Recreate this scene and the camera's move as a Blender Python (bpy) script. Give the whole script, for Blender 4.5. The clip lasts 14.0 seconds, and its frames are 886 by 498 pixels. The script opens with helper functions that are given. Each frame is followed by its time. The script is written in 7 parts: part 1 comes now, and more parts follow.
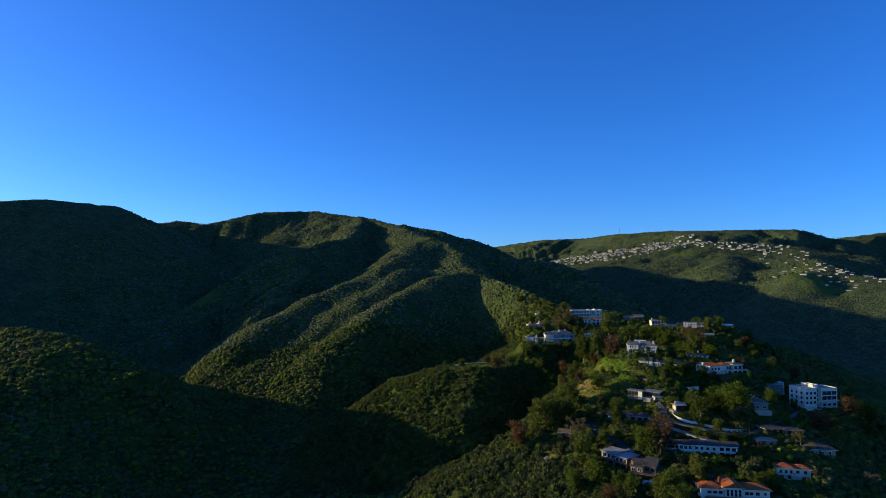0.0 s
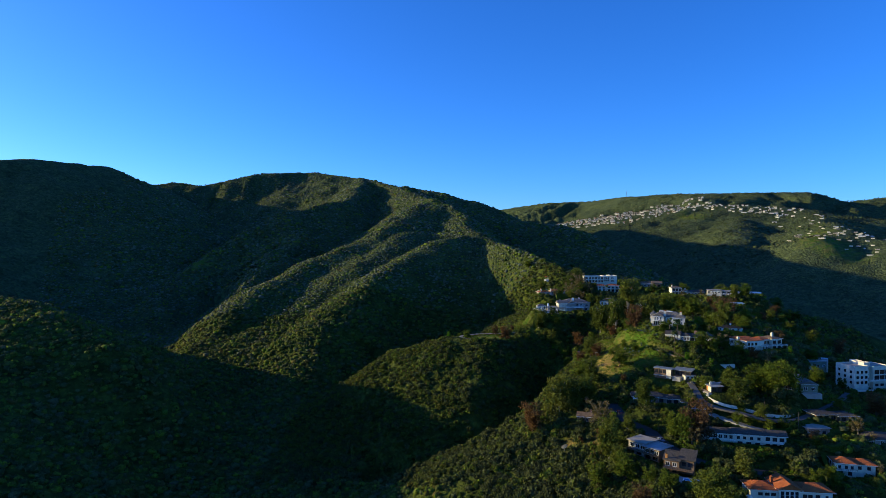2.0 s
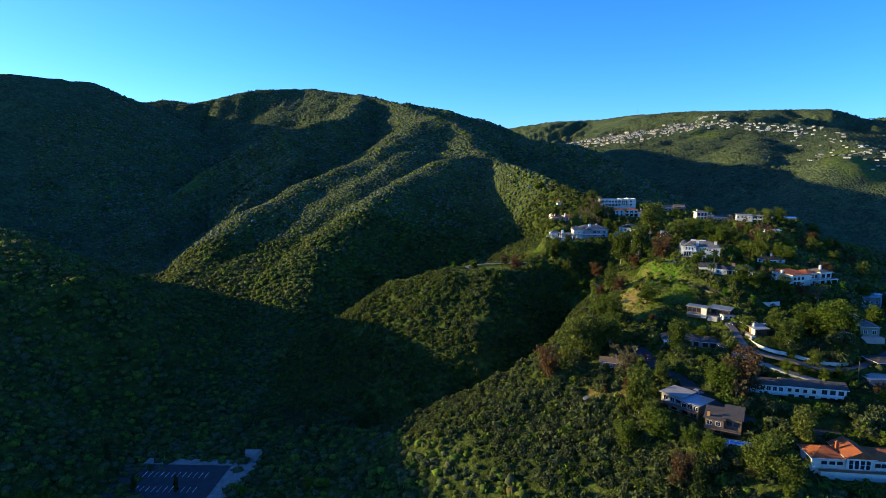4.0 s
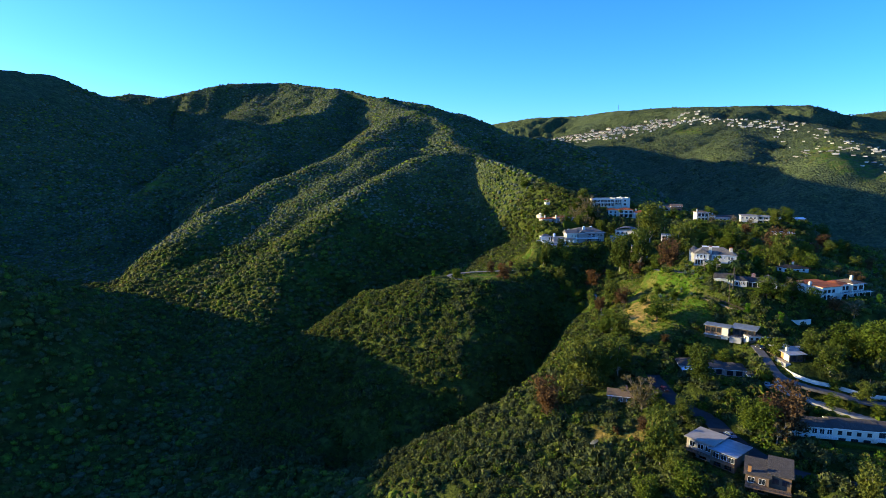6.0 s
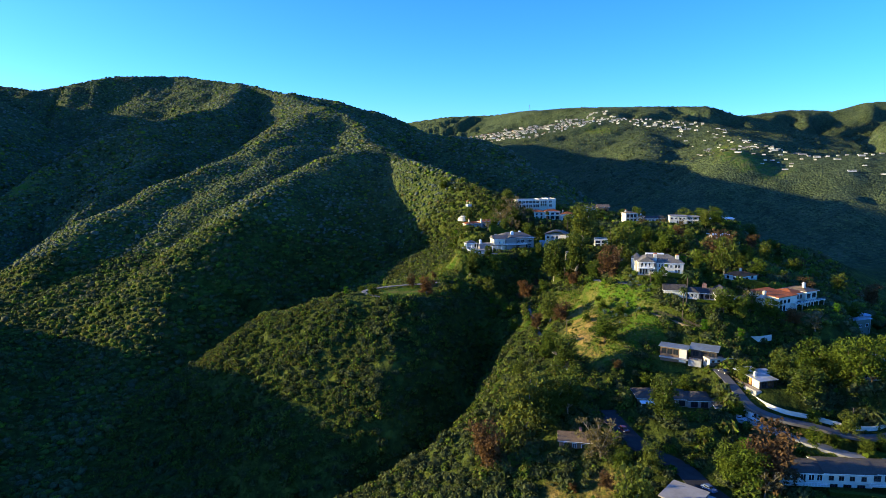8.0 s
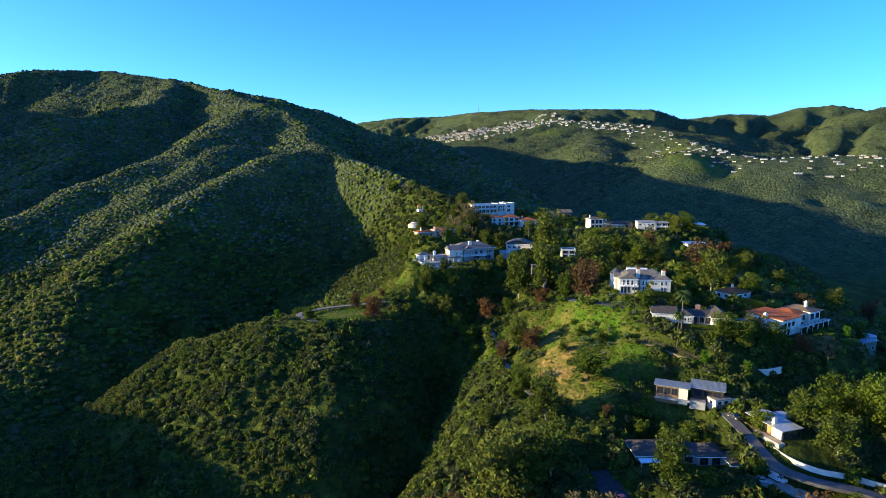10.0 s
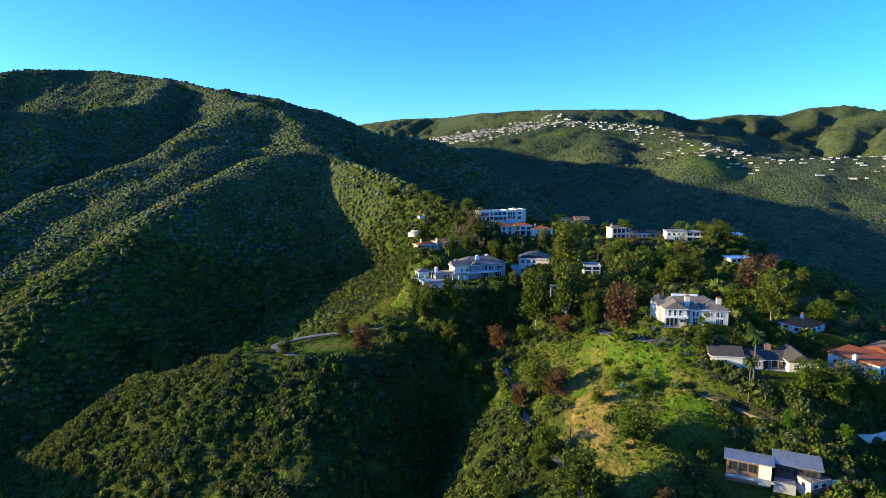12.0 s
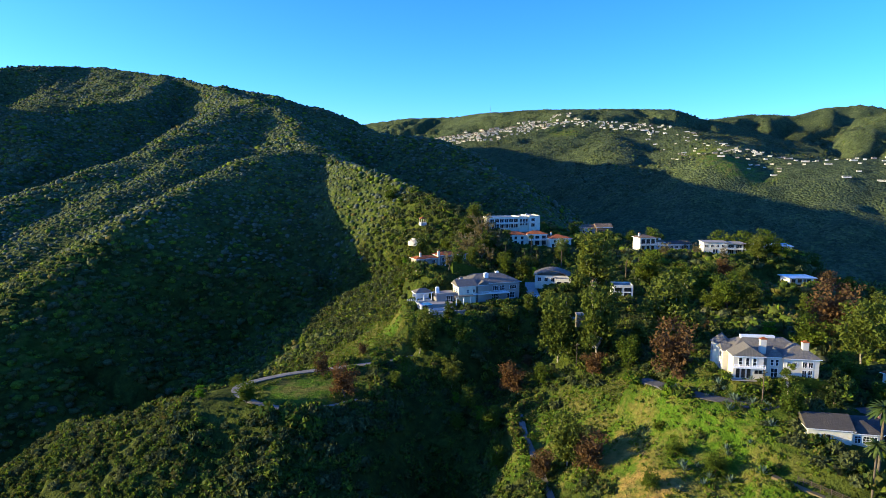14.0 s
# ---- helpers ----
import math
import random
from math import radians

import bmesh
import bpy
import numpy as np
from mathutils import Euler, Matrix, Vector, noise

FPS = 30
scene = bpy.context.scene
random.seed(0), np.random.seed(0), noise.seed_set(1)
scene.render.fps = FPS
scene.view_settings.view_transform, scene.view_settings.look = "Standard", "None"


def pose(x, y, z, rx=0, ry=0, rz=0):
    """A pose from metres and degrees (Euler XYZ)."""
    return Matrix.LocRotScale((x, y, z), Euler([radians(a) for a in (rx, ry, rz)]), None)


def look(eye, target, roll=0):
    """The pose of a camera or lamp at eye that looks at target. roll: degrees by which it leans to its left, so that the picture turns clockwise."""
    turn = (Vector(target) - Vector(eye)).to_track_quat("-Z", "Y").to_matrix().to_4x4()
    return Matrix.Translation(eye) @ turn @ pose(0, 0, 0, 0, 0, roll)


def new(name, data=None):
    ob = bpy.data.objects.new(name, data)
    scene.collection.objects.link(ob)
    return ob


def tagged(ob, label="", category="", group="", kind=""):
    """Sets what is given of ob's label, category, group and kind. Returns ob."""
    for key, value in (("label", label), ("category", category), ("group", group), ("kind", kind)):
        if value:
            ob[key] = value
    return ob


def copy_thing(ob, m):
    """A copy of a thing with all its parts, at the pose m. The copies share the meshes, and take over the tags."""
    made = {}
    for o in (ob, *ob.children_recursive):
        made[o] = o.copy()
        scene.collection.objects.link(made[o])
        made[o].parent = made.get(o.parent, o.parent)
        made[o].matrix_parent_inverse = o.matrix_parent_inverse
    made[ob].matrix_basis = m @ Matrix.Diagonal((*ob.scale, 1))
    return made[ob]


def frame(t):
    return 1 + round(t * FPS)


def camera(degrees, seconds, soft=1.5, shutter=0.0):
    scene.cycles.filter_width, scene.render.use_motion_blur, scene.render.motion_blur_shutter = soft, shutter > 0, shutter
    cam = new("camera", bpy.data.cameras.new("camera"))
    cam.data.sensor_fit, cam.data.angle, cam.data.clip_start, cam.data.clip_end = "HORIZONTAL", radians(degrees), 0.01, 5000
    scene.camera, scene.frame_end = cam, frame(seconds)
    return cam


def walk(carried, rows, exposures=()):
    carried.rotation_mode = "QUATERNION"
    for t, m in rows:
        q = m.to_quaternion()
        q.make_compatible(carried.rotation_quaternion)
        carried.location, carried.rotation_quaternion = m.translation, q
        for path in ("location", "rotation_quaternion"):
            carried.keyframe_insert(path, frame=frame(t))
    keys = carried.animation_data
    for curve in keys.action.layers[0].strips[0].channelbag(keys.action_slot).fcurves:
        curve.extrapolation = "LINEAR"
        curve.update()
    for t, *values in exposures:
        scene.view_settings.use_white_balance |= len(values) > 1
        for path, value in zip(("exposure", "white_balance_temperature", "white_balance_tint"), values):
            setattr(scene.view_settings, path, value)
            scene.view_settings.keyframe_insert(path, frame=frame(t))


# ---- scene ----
# Seconds, eye (m), heading, tilt and lean (degrees).
FOV = 72.44
PATH = [
    (0.0, 0.0, -0.0, 200.0, 1.39, 3.12, 0.20),
    (0.5, -0.2, 12.1, 200.1, 1.48, 4.21, 0.26),
    (1.0, -0.6, 24.2, 200.3, 1.55, 4.63, 0.30),
    (1.5, -1.0, 36.4, 200.4, 1.62, 2.48, 0.27),
    (2.0, -1.5, 48.7, 200.5, 1.69, -0.35, 0.28),
    (2.5, -1.9, 60.8, 200.5, 1.78, -3.10, 0.21),
    (3.0, -2.3, 72.9, 200.5, 1.88, -5.80, 0.12),
    (3.2, -2.5, 77.8, 200.5, 1.92, -6.92, 0.12),
    (5.3, -3.5, 128.2, 200.4, 2.06, -8.12, 0.20),
    (5.5, -3.5, 133.0, 200.4, 1.81, -8.13, 0.26),
    (6.0, -3.6, 145.2, 200.5, 0.20, -8.11, 0.09),
    (6.5, -3.7, 157.6, 200.5, -1.15, -8.10, 0.05),
    (7.0, -3.5, 169.8, 200.5, -2.35, -8.12, -0.03),
    (7.5, -3.0, 182.0, 200.4, -4.71, -8.16, -0.04),
    (8.0, -2.3, 194.2, 200.3, -7.82, -8.17, -0.12),
    (8.2, -2.0, 199.0, 200.3, -9.06, -8.17, -0.05),
    (10.3, 5.9, 248.0, 199.7, -12.66, -7.97, 0.03),
    (10.5, 6.9, 252.7, 199.8, -12.59, -7.93, -0.02),
    (11.0, 9.5, 264.3, 199.9, -12.47, -7.92, -0.07),
    (11.5, 12.3, 275.9, 200.0, -12.30, -7.86, -0.05),
    (12.0, 15.2, 287.6, 200.1, -12.27, -7.85, -0.04),
    (12.5, 18.2, 299.1, 200.2, -12.14, -7.84, -0.01),
    (13.0, 21.2, 310.5, 200.2, -11.87, -7.80, -0.01),
    (13.5, 24.2, 322.1, 200.3, -11.74, -7.80, 0.04),
    (14.0, 27.1, 334.1, 200.4, -11.64, -7.84, 0.10),
]


def eye_pose(x, y, z, yaw, pitch, roll):
    a, b = radians(yaw), radians(pitch)
    ahead = Vector((-math.sin(a) * math.cos(b), math.cos(a) * math.cos(b), math.sin(b)))
    eye = Vector((x, y, z))
    return look(eye, eye + ahead * 100, roll)


cam = camera(FOV, 14.0, soft=0.4)
EXPOSURES = [(0.0, 0.3), (1.0, 0.3), (2.0, 0.6), (3.0, 0.9), (5.5, 1.2), (6.5, 1.3), (14.0, 1.35)]
walk(cam, [(t, eye_pose(*row)) for t, *row in PATH], EXPOSURES)

# ---------------------------------------------------------------- light
world = bpy.data.worlds.new("sky")
scene.world = world
world.use_nodes = True
SUN_AZ, SUN_EL = -79.0, 10.4  # degrees from +y, clockwise seen from above; height
wn, wl = world.node_tree.nodes, world.node_tree.links
sky = wn.new("ShaderNodeTexSky")
sky.sky_type = "NISHITA"
sky.sun_disc = False
sky.sun_elevation, sky.sun_rotation = radians(SUN_EL), radians(SUN_AZ)
sky.air_density, sky.dust_density, sky.ozone_density = 0.8, 0.4, 7.0
deep = wn.new("ShaderNodeHueSaturation")
deep.inputs["Saturation"].default_value = 1.05
deep.inputs["Value"].default_value = 1.42
deep.inputs["Hue"].default_value = 0.509
wl.new(sky.outputs[0], deep.inputs["Color"])
wl.new(deep.outputs[0], wn["Background"].inputs[0])
wn["Background"].inputs[1].default_value = 0.15
to_sun = Vector((math.sin(radians(SUN_AZ)) * math.cos(radians(SUN_EL)), math.cos(radians(SUN_AZ)) * math.cos(radians(SUN_EL)), math.sin(radians(SUN_EL))))
sun = new("sun", bpy.data.lights.new("sun", "SUN"))
sun.data.energy, sun.data.angle, sun.data.color = 4.9, radians(0.5), (1.0, 0.83, 0.42)
sun.matrix_world = look(to_sun * 1000, (0, 0, 0))

# ---------------------------------------------------------------- land form


def lattice(ix, iy, seed):
    h = (ix * 374761393 + iy * 668265263 + seed * 1442695041) & 0xFFFFFFFF
    h = ((h ^ (h >> 13)) * 1274126177) & 0xFFFFFFFF
    return ((h ^ (h >> 16)) & 0xFFFF) / 32767.5 - 1.0


def wave(x, y, seed=0):
    """Smooth noise from -1 to 1 on arrays."""
    fx, fy = np.floor(x), np.floor(y)
    ix, iy = fx.astype(np.int64), fy.astype(np.int64)
    u, v = x - fx, y - fy
    u, v = u * u * u * (u * (u * 6 - 15) + 10), v * v * v * (v * (v * 6 - 15) + 10)
    a, b = lattice(ix, iy, seed), lattice(ix + 1, iy, seed)
    c, d = lattice(ix, iy + 1, seed), lattice(ix + 1, iy + 1, seed)
    return (a + (b - a) * u) * (1 - v) + (c + (d - c) * u) * v


def creased(x, y, size, seed):
    """Ribs and gullies from 0 (rib) to about 1 (gully)."""
    out, amp = 0.0, 0.6
    for k in range(3):
        out = out + amp * (1 - np.abs(wave(x / size + 7.3 * k, y / size - 3.1 * k, seed + k))) ** 2
        size, amp = size * 0.5, amp * 0.5
    return out


# Crest lines: slope of the flanks, roundness of the crest (m), depth of the gullies (m), points.
CRESTS = [
    # the crest from the knob down to the houses
    (1.5, 10, 6, [(-52, 1217, 286), (-15, 1100, 250), (10, 1009, 216), (62, 880, 199), (90, 811, 186), (118, 750, 172), (150, 712, 158)]),
    (0.50, 22, 4, [(150, 712, 158), (215, 650, 150), (262, 612, 145), (345, 625, 131), (420, 600, 100)]),
    # knoll, bench and wooded spur
    (0.62, 16, 4, [(130, 690, 156), (92, 620, 142), (66, 583, 136), (30, 524, 126.5), (-10, 532, 127.5), (-57, 548, 111), (-105, 530, 80), (-150, 490, 55)]),
    (0.62, 10, 4, [(16, 520, 123), (12, 484, 114), (6, 462, 103), (6, 436, 84), (-10, 408, 62)]),
    # the built-up shoulder
    (0.46, 30, 3, [(215, 645, 150), (212, 560, 146), (200, 480, 144), (182, 440, 138), (186, 392, 122), (172, 350, 114), (158, 300, 102), (150, 240, 84), (150, 160, 60)]),
    (0.46, 24, 3, [(150, 690, 150), (160, 560, 142), (142, 480, 140), (130, 430, 134)]),
    (0.8, 8, 3, [(135, 474, 142), (98, 446, 125), (74, 415, 108), (40, 388, 96), (22, 377, 88), (8, 376, 81), (-8, 379, 73), (-26, 385, 63), (-45, 388, 53), (-70, 388, 40)]),
    (0.50, 14, 4, [(100, 398, 112), (108, 348, 108), (116, 300, 104), (106, 220, 76)]),
    # the great mountain: skyline and spurs
    (0.60, 20, 36, [(-947, 1790, 370), (-913, 1800, 373), (-889, 1805, 376), (-863, 1810, 384), (-830, 1805, 379), (-780, 1790, 371), (-685, 1800, 388), (-593, 1830, 408), (-466, 1864, 418), (-288, 1698, 380), (-144, 1546, 343), (-29, 1493, 326), (36, 1472, 300), (74, 1451, 282), (160, 1420, 230)]),
    (0.58, 24, 15, [(-144, 1546, 343), (-90, 1380, 310), (-52, 1217, 286), (-10, 1060, 240), (13, 980, 221), (-38, 920, 205), (-71, 870, 183), (-100, 820, 164), (-124, 770, 143), (-137, 725, 130), (-150, 690, 114), (-152, 650, 95), (-157, 600, 74), (-160, 550, 61)]),
    (0.58, 24, 15, [(-52, 1217, 286), (-105, 1060, 240), (-135, 1000, 213), (-170, 965, 196), (-212, 930, 177), (-235, 880, 156), (-260, 850, 145), (-277, 790, 121), (-285, 730, 93)]),
    (0.56, 18, 16, [(-288, 1698, 380), (-278, 1560, 345), (-257, 1330, 293), (-296, 1260, 267), (-350, 1220, 262), (-409, 1185, 232), (-456, 1120, 191), (-471, 1060, 160), (-467, 960, 118)]),
    (0.58, 14, 14, [(-350, 1220, 262), (-304, 1110, 218), (-285, 1010, 175), (-303, 930, 146)]),
    (0.56, 24, 16, [(-52, 1217, 286), (-3, 1214, 268), (58, 1214, 253), (138, 1207, 246), (195, 1167, 237), (221, 1110, 223), (243, 1052, 195), (255, 985, 160), (270, 900, 110)]),
    # unseen ridge behind the skyline, added to cast shade on the far hill
    (0.50, 30, 12, [(-466, 1864, 408), (-300, 2150, 404), (-120, 2330, 392), (0, 2430, 372), (70, 2500, 346)]),
    (0.40, 26, 8, [(-76, 1010, 221), (-114, 940, 192), (-148, 885, 168), (-177, 840, 142), (-195, 790, 119), (-197, 740, 102)]),
    (0.40, 26, 8, [(-156, 975, 192), (-184, 900, 159), (-212, 850, 134), (-228, 800, 116), (-233, 750, 101)]),
    # dark hill on the left
    # unseen ends: left one kept low to pass sun, back one added for shade
    (0.62, 40, 20, [(-1350, 1150, 200), (-1150, 1190, 290), (-985, 1235, 362), (-930, 1262, 371), (-890, 1295, 377), (-846, 1449, 385), (-1000, 1720, 392), (-1090, 1950, 410), (-1250, 2100, 400)]),
    (0.58, 30, 20, [(-890, 1295, 372), (-790, 1050, 235), (-690, 850, 140), (-600, 720, 90)]),
    # west of x -440 out of view, its height chosen by the shade it casts
    (0.52, 18, 12, [(-900, 560, 150), (-640, 605, 178), (-520, 595, 172), (-440, 575, 156), (-374, 550, 149), (-327, 517, 144), (-254, 482, 127), (-219, 462, 97), (-180, 440, 60)]),
    (0.50, 18, 8, [(-374, 540, 147), (-300, 420, 110), (-230, 340, 82), (-215, 250, 70)]),
    # unseen hill outside the view, added to shade the foot of the first slope
    (0.50, 30, 10, [(-640, 605, 178), (-560, 490, 165), (-480, 400, 150), (-440, 300, 130), (-420, 150, 100)]),
    # far hill with the villages
    (0.42, 40, 60, [(60, 4200, 400), (467, 3806, 462), (700, 3667, 462), (887, 3416, 470), (1019, 2952, 450), (1072, 2715, 432), (1256, 2625, 430), (1461, 2622, 428), (1560, 2560, 396), (1680, 2500, 352), (1800, 2400, 300)]),
    (0.42, 25, 60, [(1778, 3050, 414), (1919, 3000, 427), (2094, 3000, 452), (2194, 2960, 448), (2274, 2900, 442), (2409, 2900, 477), (2488, 2850, 482), (2569, 2800, 493), (2651, 2750, 474), (2726, 2700, 445), (2300, 2300, 430), (2400, 1900, 410)]),
    (0.32, 40, 40, [(1072, 2715, 430), (1000, 2450, 352), (960, 2150, 300), (800, 1800, 250), (640, 1540, 190), (590, 1300, 150), (520, 1160, 110)]),
    (0.26, 60, 14, [(560, 3050, 322), (787, 2716, 338), (958, 2546, 366), (1099, 2369, 356), (1210, 2189, 328)]),
    (0.36, 40, 30, [(1210, 2189, 326), (1023, 1800, 272), (931, 1600, 258), (830, 1400, 230), (870, 1250, 208), (985, 1220, 214), (1300, 1150, 220)]),
    (0.40, 30, 24, [(830, 1400, 230), (720, 1305, 217), (640, 1220, 165), (560, 1120, 110)]),
    (0.40, 30, 24, [(870, 1250, 206), (780, 1100, 150), (680, 960, 90)]),
]

# Levelled ground: x, y, height, radius.
PADS = [
    (150, 702, 161.5, 24), (155, 672, 152.5, 15), (197, 680, 157, 14), (214, 637, 153, 15), (238, 613, 153.5, 13), (260, 605, 155.5, 11),
    (221, 543, 152, 7), (97, 580, 143.5, 19), (73, 572, 145, 11), (130, 583, 148, 11), (76, 559, 142.4, 12), (150, 562, 146, 7), (118, 530, 143, 5),
    (147, 436, 140.4, 16), (139, 466, 147.2, 16), (186, 433, 136.2, 16), (180.5, 458.5, 143.6, 10), (240, 412, 118, 20), (118, 405, 124, 12),
    (138, 377, 122, 10), (109, 386, 114, 14), (135, 341, 106.5, 19), (86, 334, 101, 9), (96, 314, 100, 9), (132, 290, 96.3, 15),
    (170, 316, 100, 8), (177, 346, 108.5, 9), (186, 359, 113, 8), (179, 374, 124, 10), (-130, 355, 54.5, 26), (82, 606, 155, 12), (20, 529, 127.6, 14),
]
# Ravines: half width, depth, points.
RAVINES = [
    (22, 23, [(66, 504), (48, 468), (34, 444), (16, 428), (-10, 424), (-50, 428)]),
]
# Roads and tracks: half width, points.
ROADS = {
    "bench_road": (1.3, [(78, 560, 129), (54, 550, 129), (33, 547, 128.4), (13, 544, 128), (-1, 536, 127.4), (5, 524, 127), (16, 517, 126.6), (27, 516, 126.4), (38, 521, 126)]),
    "dirt_trail": (0.95, [(88, 508, 122.3), (85.6, 496, 120.8), (84.3, 483, 119.4), (82.3, 468, 118.3), (80.8, 455, 118), (80.8, 444, 117.6), (82, 432, 117)]),
    "chateau_drive": (2.1, [(115, 483, 141), (117.5, 473, 142), (122, 462.5, 143), (130, 455, 143), (144, 451.5, 142.2), (160, 450, 141.5)]),
    "manor_drive": (2.6, [(124, 600, 146), (119, 582, 144), (122, 571, 141), (128, 562, 138), (136, 548, 137)]),
    "lane": (1.8, [(129, 396, 123.4), (127.5, 384, 121.6), (127, 373, 118.6), (132, 366, 117.2), (141, 361, 116), (152, 355, 114.5), (166, 356, 114), (184, 367, 115.5), (203, 382, 117), (218, 397, 118)]),
    "lower_street": (3.6, [(84, 392, 111.5), (84, 380, 110.5), (87, 368, 108.5), (94, 358, 107), (96, 346, 105.5), (104, 330, 103), (118, 322, 101.5), (140, 318, 100.5)]),
    "grey_drive": (2.2, [(120, 374, 114.6), (127, 369, 114), (134, 362, 112.5), (146, 352, 110.5), (158, 349, 109.6)]),
    "garden_path": (0.6, [(119, 437, 136), (124, 429, 135.2), (129, 421, 134), (133, 416, 133)]),
}


def near_line(x, y, pts):
    """Distance to a crest line and its height at the nearest place."""
    best, high = np.full(x.shape, 1e9), np.zeros(x.shape)
    for (ax, ay, az), (bx, by, bz) in zip(pts, pts[1:]):
        dx, dy = bx - ax, by - ay
        k = np.clip(((x - ax) * dx + (y - ay) * dy) / (dx * dx + dy * dy), 0, 1)
        d = np.hypot(x - ax - k * dx, y - ay - k * dy)
        z = az + (bz - az) * k
        closer = d < best
        best, high = np.where(closer, d, best), np.where(closer, z, high)
    return best, high


def ribs(x, y, pts, size):
    """Spurs and gullies that run straight down from a crest line, 0 (spur) to about 1 (gully)."""
    d, s, done = [], [], 0.0
    for (ax, ay, az), (bx, by, bz) in zip(pts, pts[1:]):
        dx, dy = bx - ax, by - ay
        long = math.hypot(dx, dy)
        k = np.clip(((x - ax) * dx + (y - ay) * dy) / (long * long), 0, 1)
        d.append(np.hypot(x - ax - k * dx, y - ay - k * dy) + 1.0)
        s.append(done + k * long)
        done += long
    d, s = np.array(d), np.array(s)
    w = (d.min(0) / d) ** 5
    along, off = (w * s).sum(0) / w.sum(0), d.min(0)
    along = along + 0.30 * off + 10 * wave(x / 60, y / 60, 47)
    n = int(pts[0][0] * 3 + pts[-1][1])
    big = (1 - np.abs(wave(along / size, off / (6 * size) + 0.37 * n, 60))) ** 2
    small = (1 - np.abs(wave(along / (0.42 * size) + 5.1, off / (3 * size) + 0.71 * n, 61))) ** 2
    return 0.75 * big + 0.35 * small


def rough_land(x, y):
    x, y = np.asarray(x, float), np.asarray(y, float)
    warp = 22 * wave(x / 140, y / 140, 90), 22 * wave(x / 140, y / 140, 91)
    far = np.clip((np.hypot(x, y - 450) - 250) / 400, 0, 1)
    px = x + (warp[0] + 9 * wave(x / 48, y / 48, 92)) * far
    py = y + (warp[1] + 9 * wave(x / 48, y / 48, 93)) * far
    crease_big, crease_small = creased(px, py, 170, 5), creased(x, y, 60, 9)
    vast = np.clip((x - 0.12 * y - 150) / 250, 0, 1) * np.clip((y - 900) / 400, 0, 1)
    crease_big = crease_big + vast * (1.1 * creased(px + 0.3 * py, py, 400, 15) - 0.55)
    stack = [52 + 0.045 * np.clip(y - 400, -400, 3000) + 4 * wave(x / 90, y / 90, 3)]
    flanks = []
    for slope, round_, gully, pts in CRESTS:
        d, z = near_line(px, py, pts)
        flanks.append((d, z - slope * (np.sqrt(d * d + round_ * round_) - round_)))
    highest = np.array([f for d, f in flanks]).max(0)
    for (slope, round_, gully, pts), (d, h) in zip(CRESTS, flanks):
        fade = np.clip(d / (4 * round_), 0, 1)
        carved = 0.75 * crease_big + 0.5 * crease_small
        lift = 0.38
        if gully >= 12:
            near = h > highest - 2.4 * gully - 20
            lift, carved = 0.56, 0.44 * crease_big + 0.31 * crease_small
            if near.any():
                rib = np.zeros(x.shape)
                rib[near] = ribs(px[near], py[near], pts, 46 + 2.4 * min(gully, 24))
                carved = carved + 1.12 * rib
        stack.append(h - gully * fade * (carved - lift))
    stack = np.array(stack)
    for half, deep_, pts in RAVINES:
        d = near_line(x, y, [(a, b, 0) for a, b in pts])[0]
        stack = stack - deep_ * np.clip(1 - d / half, 0, 1) ** 1.4
    top = stack.max(0)
    soft = 4.0
    h = top + soft * np.log(np.exp((stack - top) / soft).sum(0))
    return h + 0.8 * wave(x / 13, y / 13, 21) + 1.2 * wave(x / 31, y / 31, 22)


def land(x, y):
    """The height of the ground, with its levelled places."""
    x, y = np.asarray(x, float), np.asarray(y, float)
    h = rough_land(x, y)
    for cx, cy, cz, r in PADS:
        d = np.hypot(x - cx, y - cy)
        k = np.clip((1.95 * r - d) / (0.95 * r), 0, 1)
        h = h + (cz - h) * k * k * (3 - 2 * k)
    for half, pts in ROADS.values():
        d, z = near_line(x, y, pts)
        k = np.clip((half + 4.4 - d) / 3.6, 0, 1)
        h = h + (z - 0.15 - h) * k * k * (3 - 2 * k)
    return h


# ---------------------------------------------------------------- materials


def material(name, rough=0.8, metal=0.0):
    """A new node material: its nodes, links and principled shader."""
    mat = bpy.data.materials.new(name)
    mat.use_nodes = True
    shader = mat.node_tree.nodes["Principled BSDF"]
    shader.inputs["Roughness"].default_value, shader.inputs["Metallic"].default_value = rough, metal
    if rough > 0.5 and metal == 0:
        shader.inputs["Specular IOR Level"].default_value = 0.12
    return mat, mat.node_tree.nodes, mat.node_tree.links, shader


def noise_node(nodes, links, scale, detail=4.0, rough=0.6, coords=None):
    n = nodes.new("ShaderNodeTexNoise")
    n.inputs["Scale"].default_value, n.inputs["Detail"].default_value, n.inputs["Roughness"].default_value = scale, detail, rough
    if coords is None:
        coords = nodes.new("ShaderNodeNewGeometry").outputs["Position"]
    links.new(coords, n.inputs["Vector"])
    return n.outputs["Fac"]


def ramp(nodes, links, fac, stops):
    r = nodes.new("ShaderNodeValToRGB")
    while len(r.color_ramp.elements) < len(stops):
        r.color_ramp.elements.new(0.5)
    for e, (p, c) in zip(r.color_ramp.elements, stops):
        e.position, e.color = p, (*c, 1)
    links.new(fac, r.inputs["Fac"])
    return r.outputs["Color"]


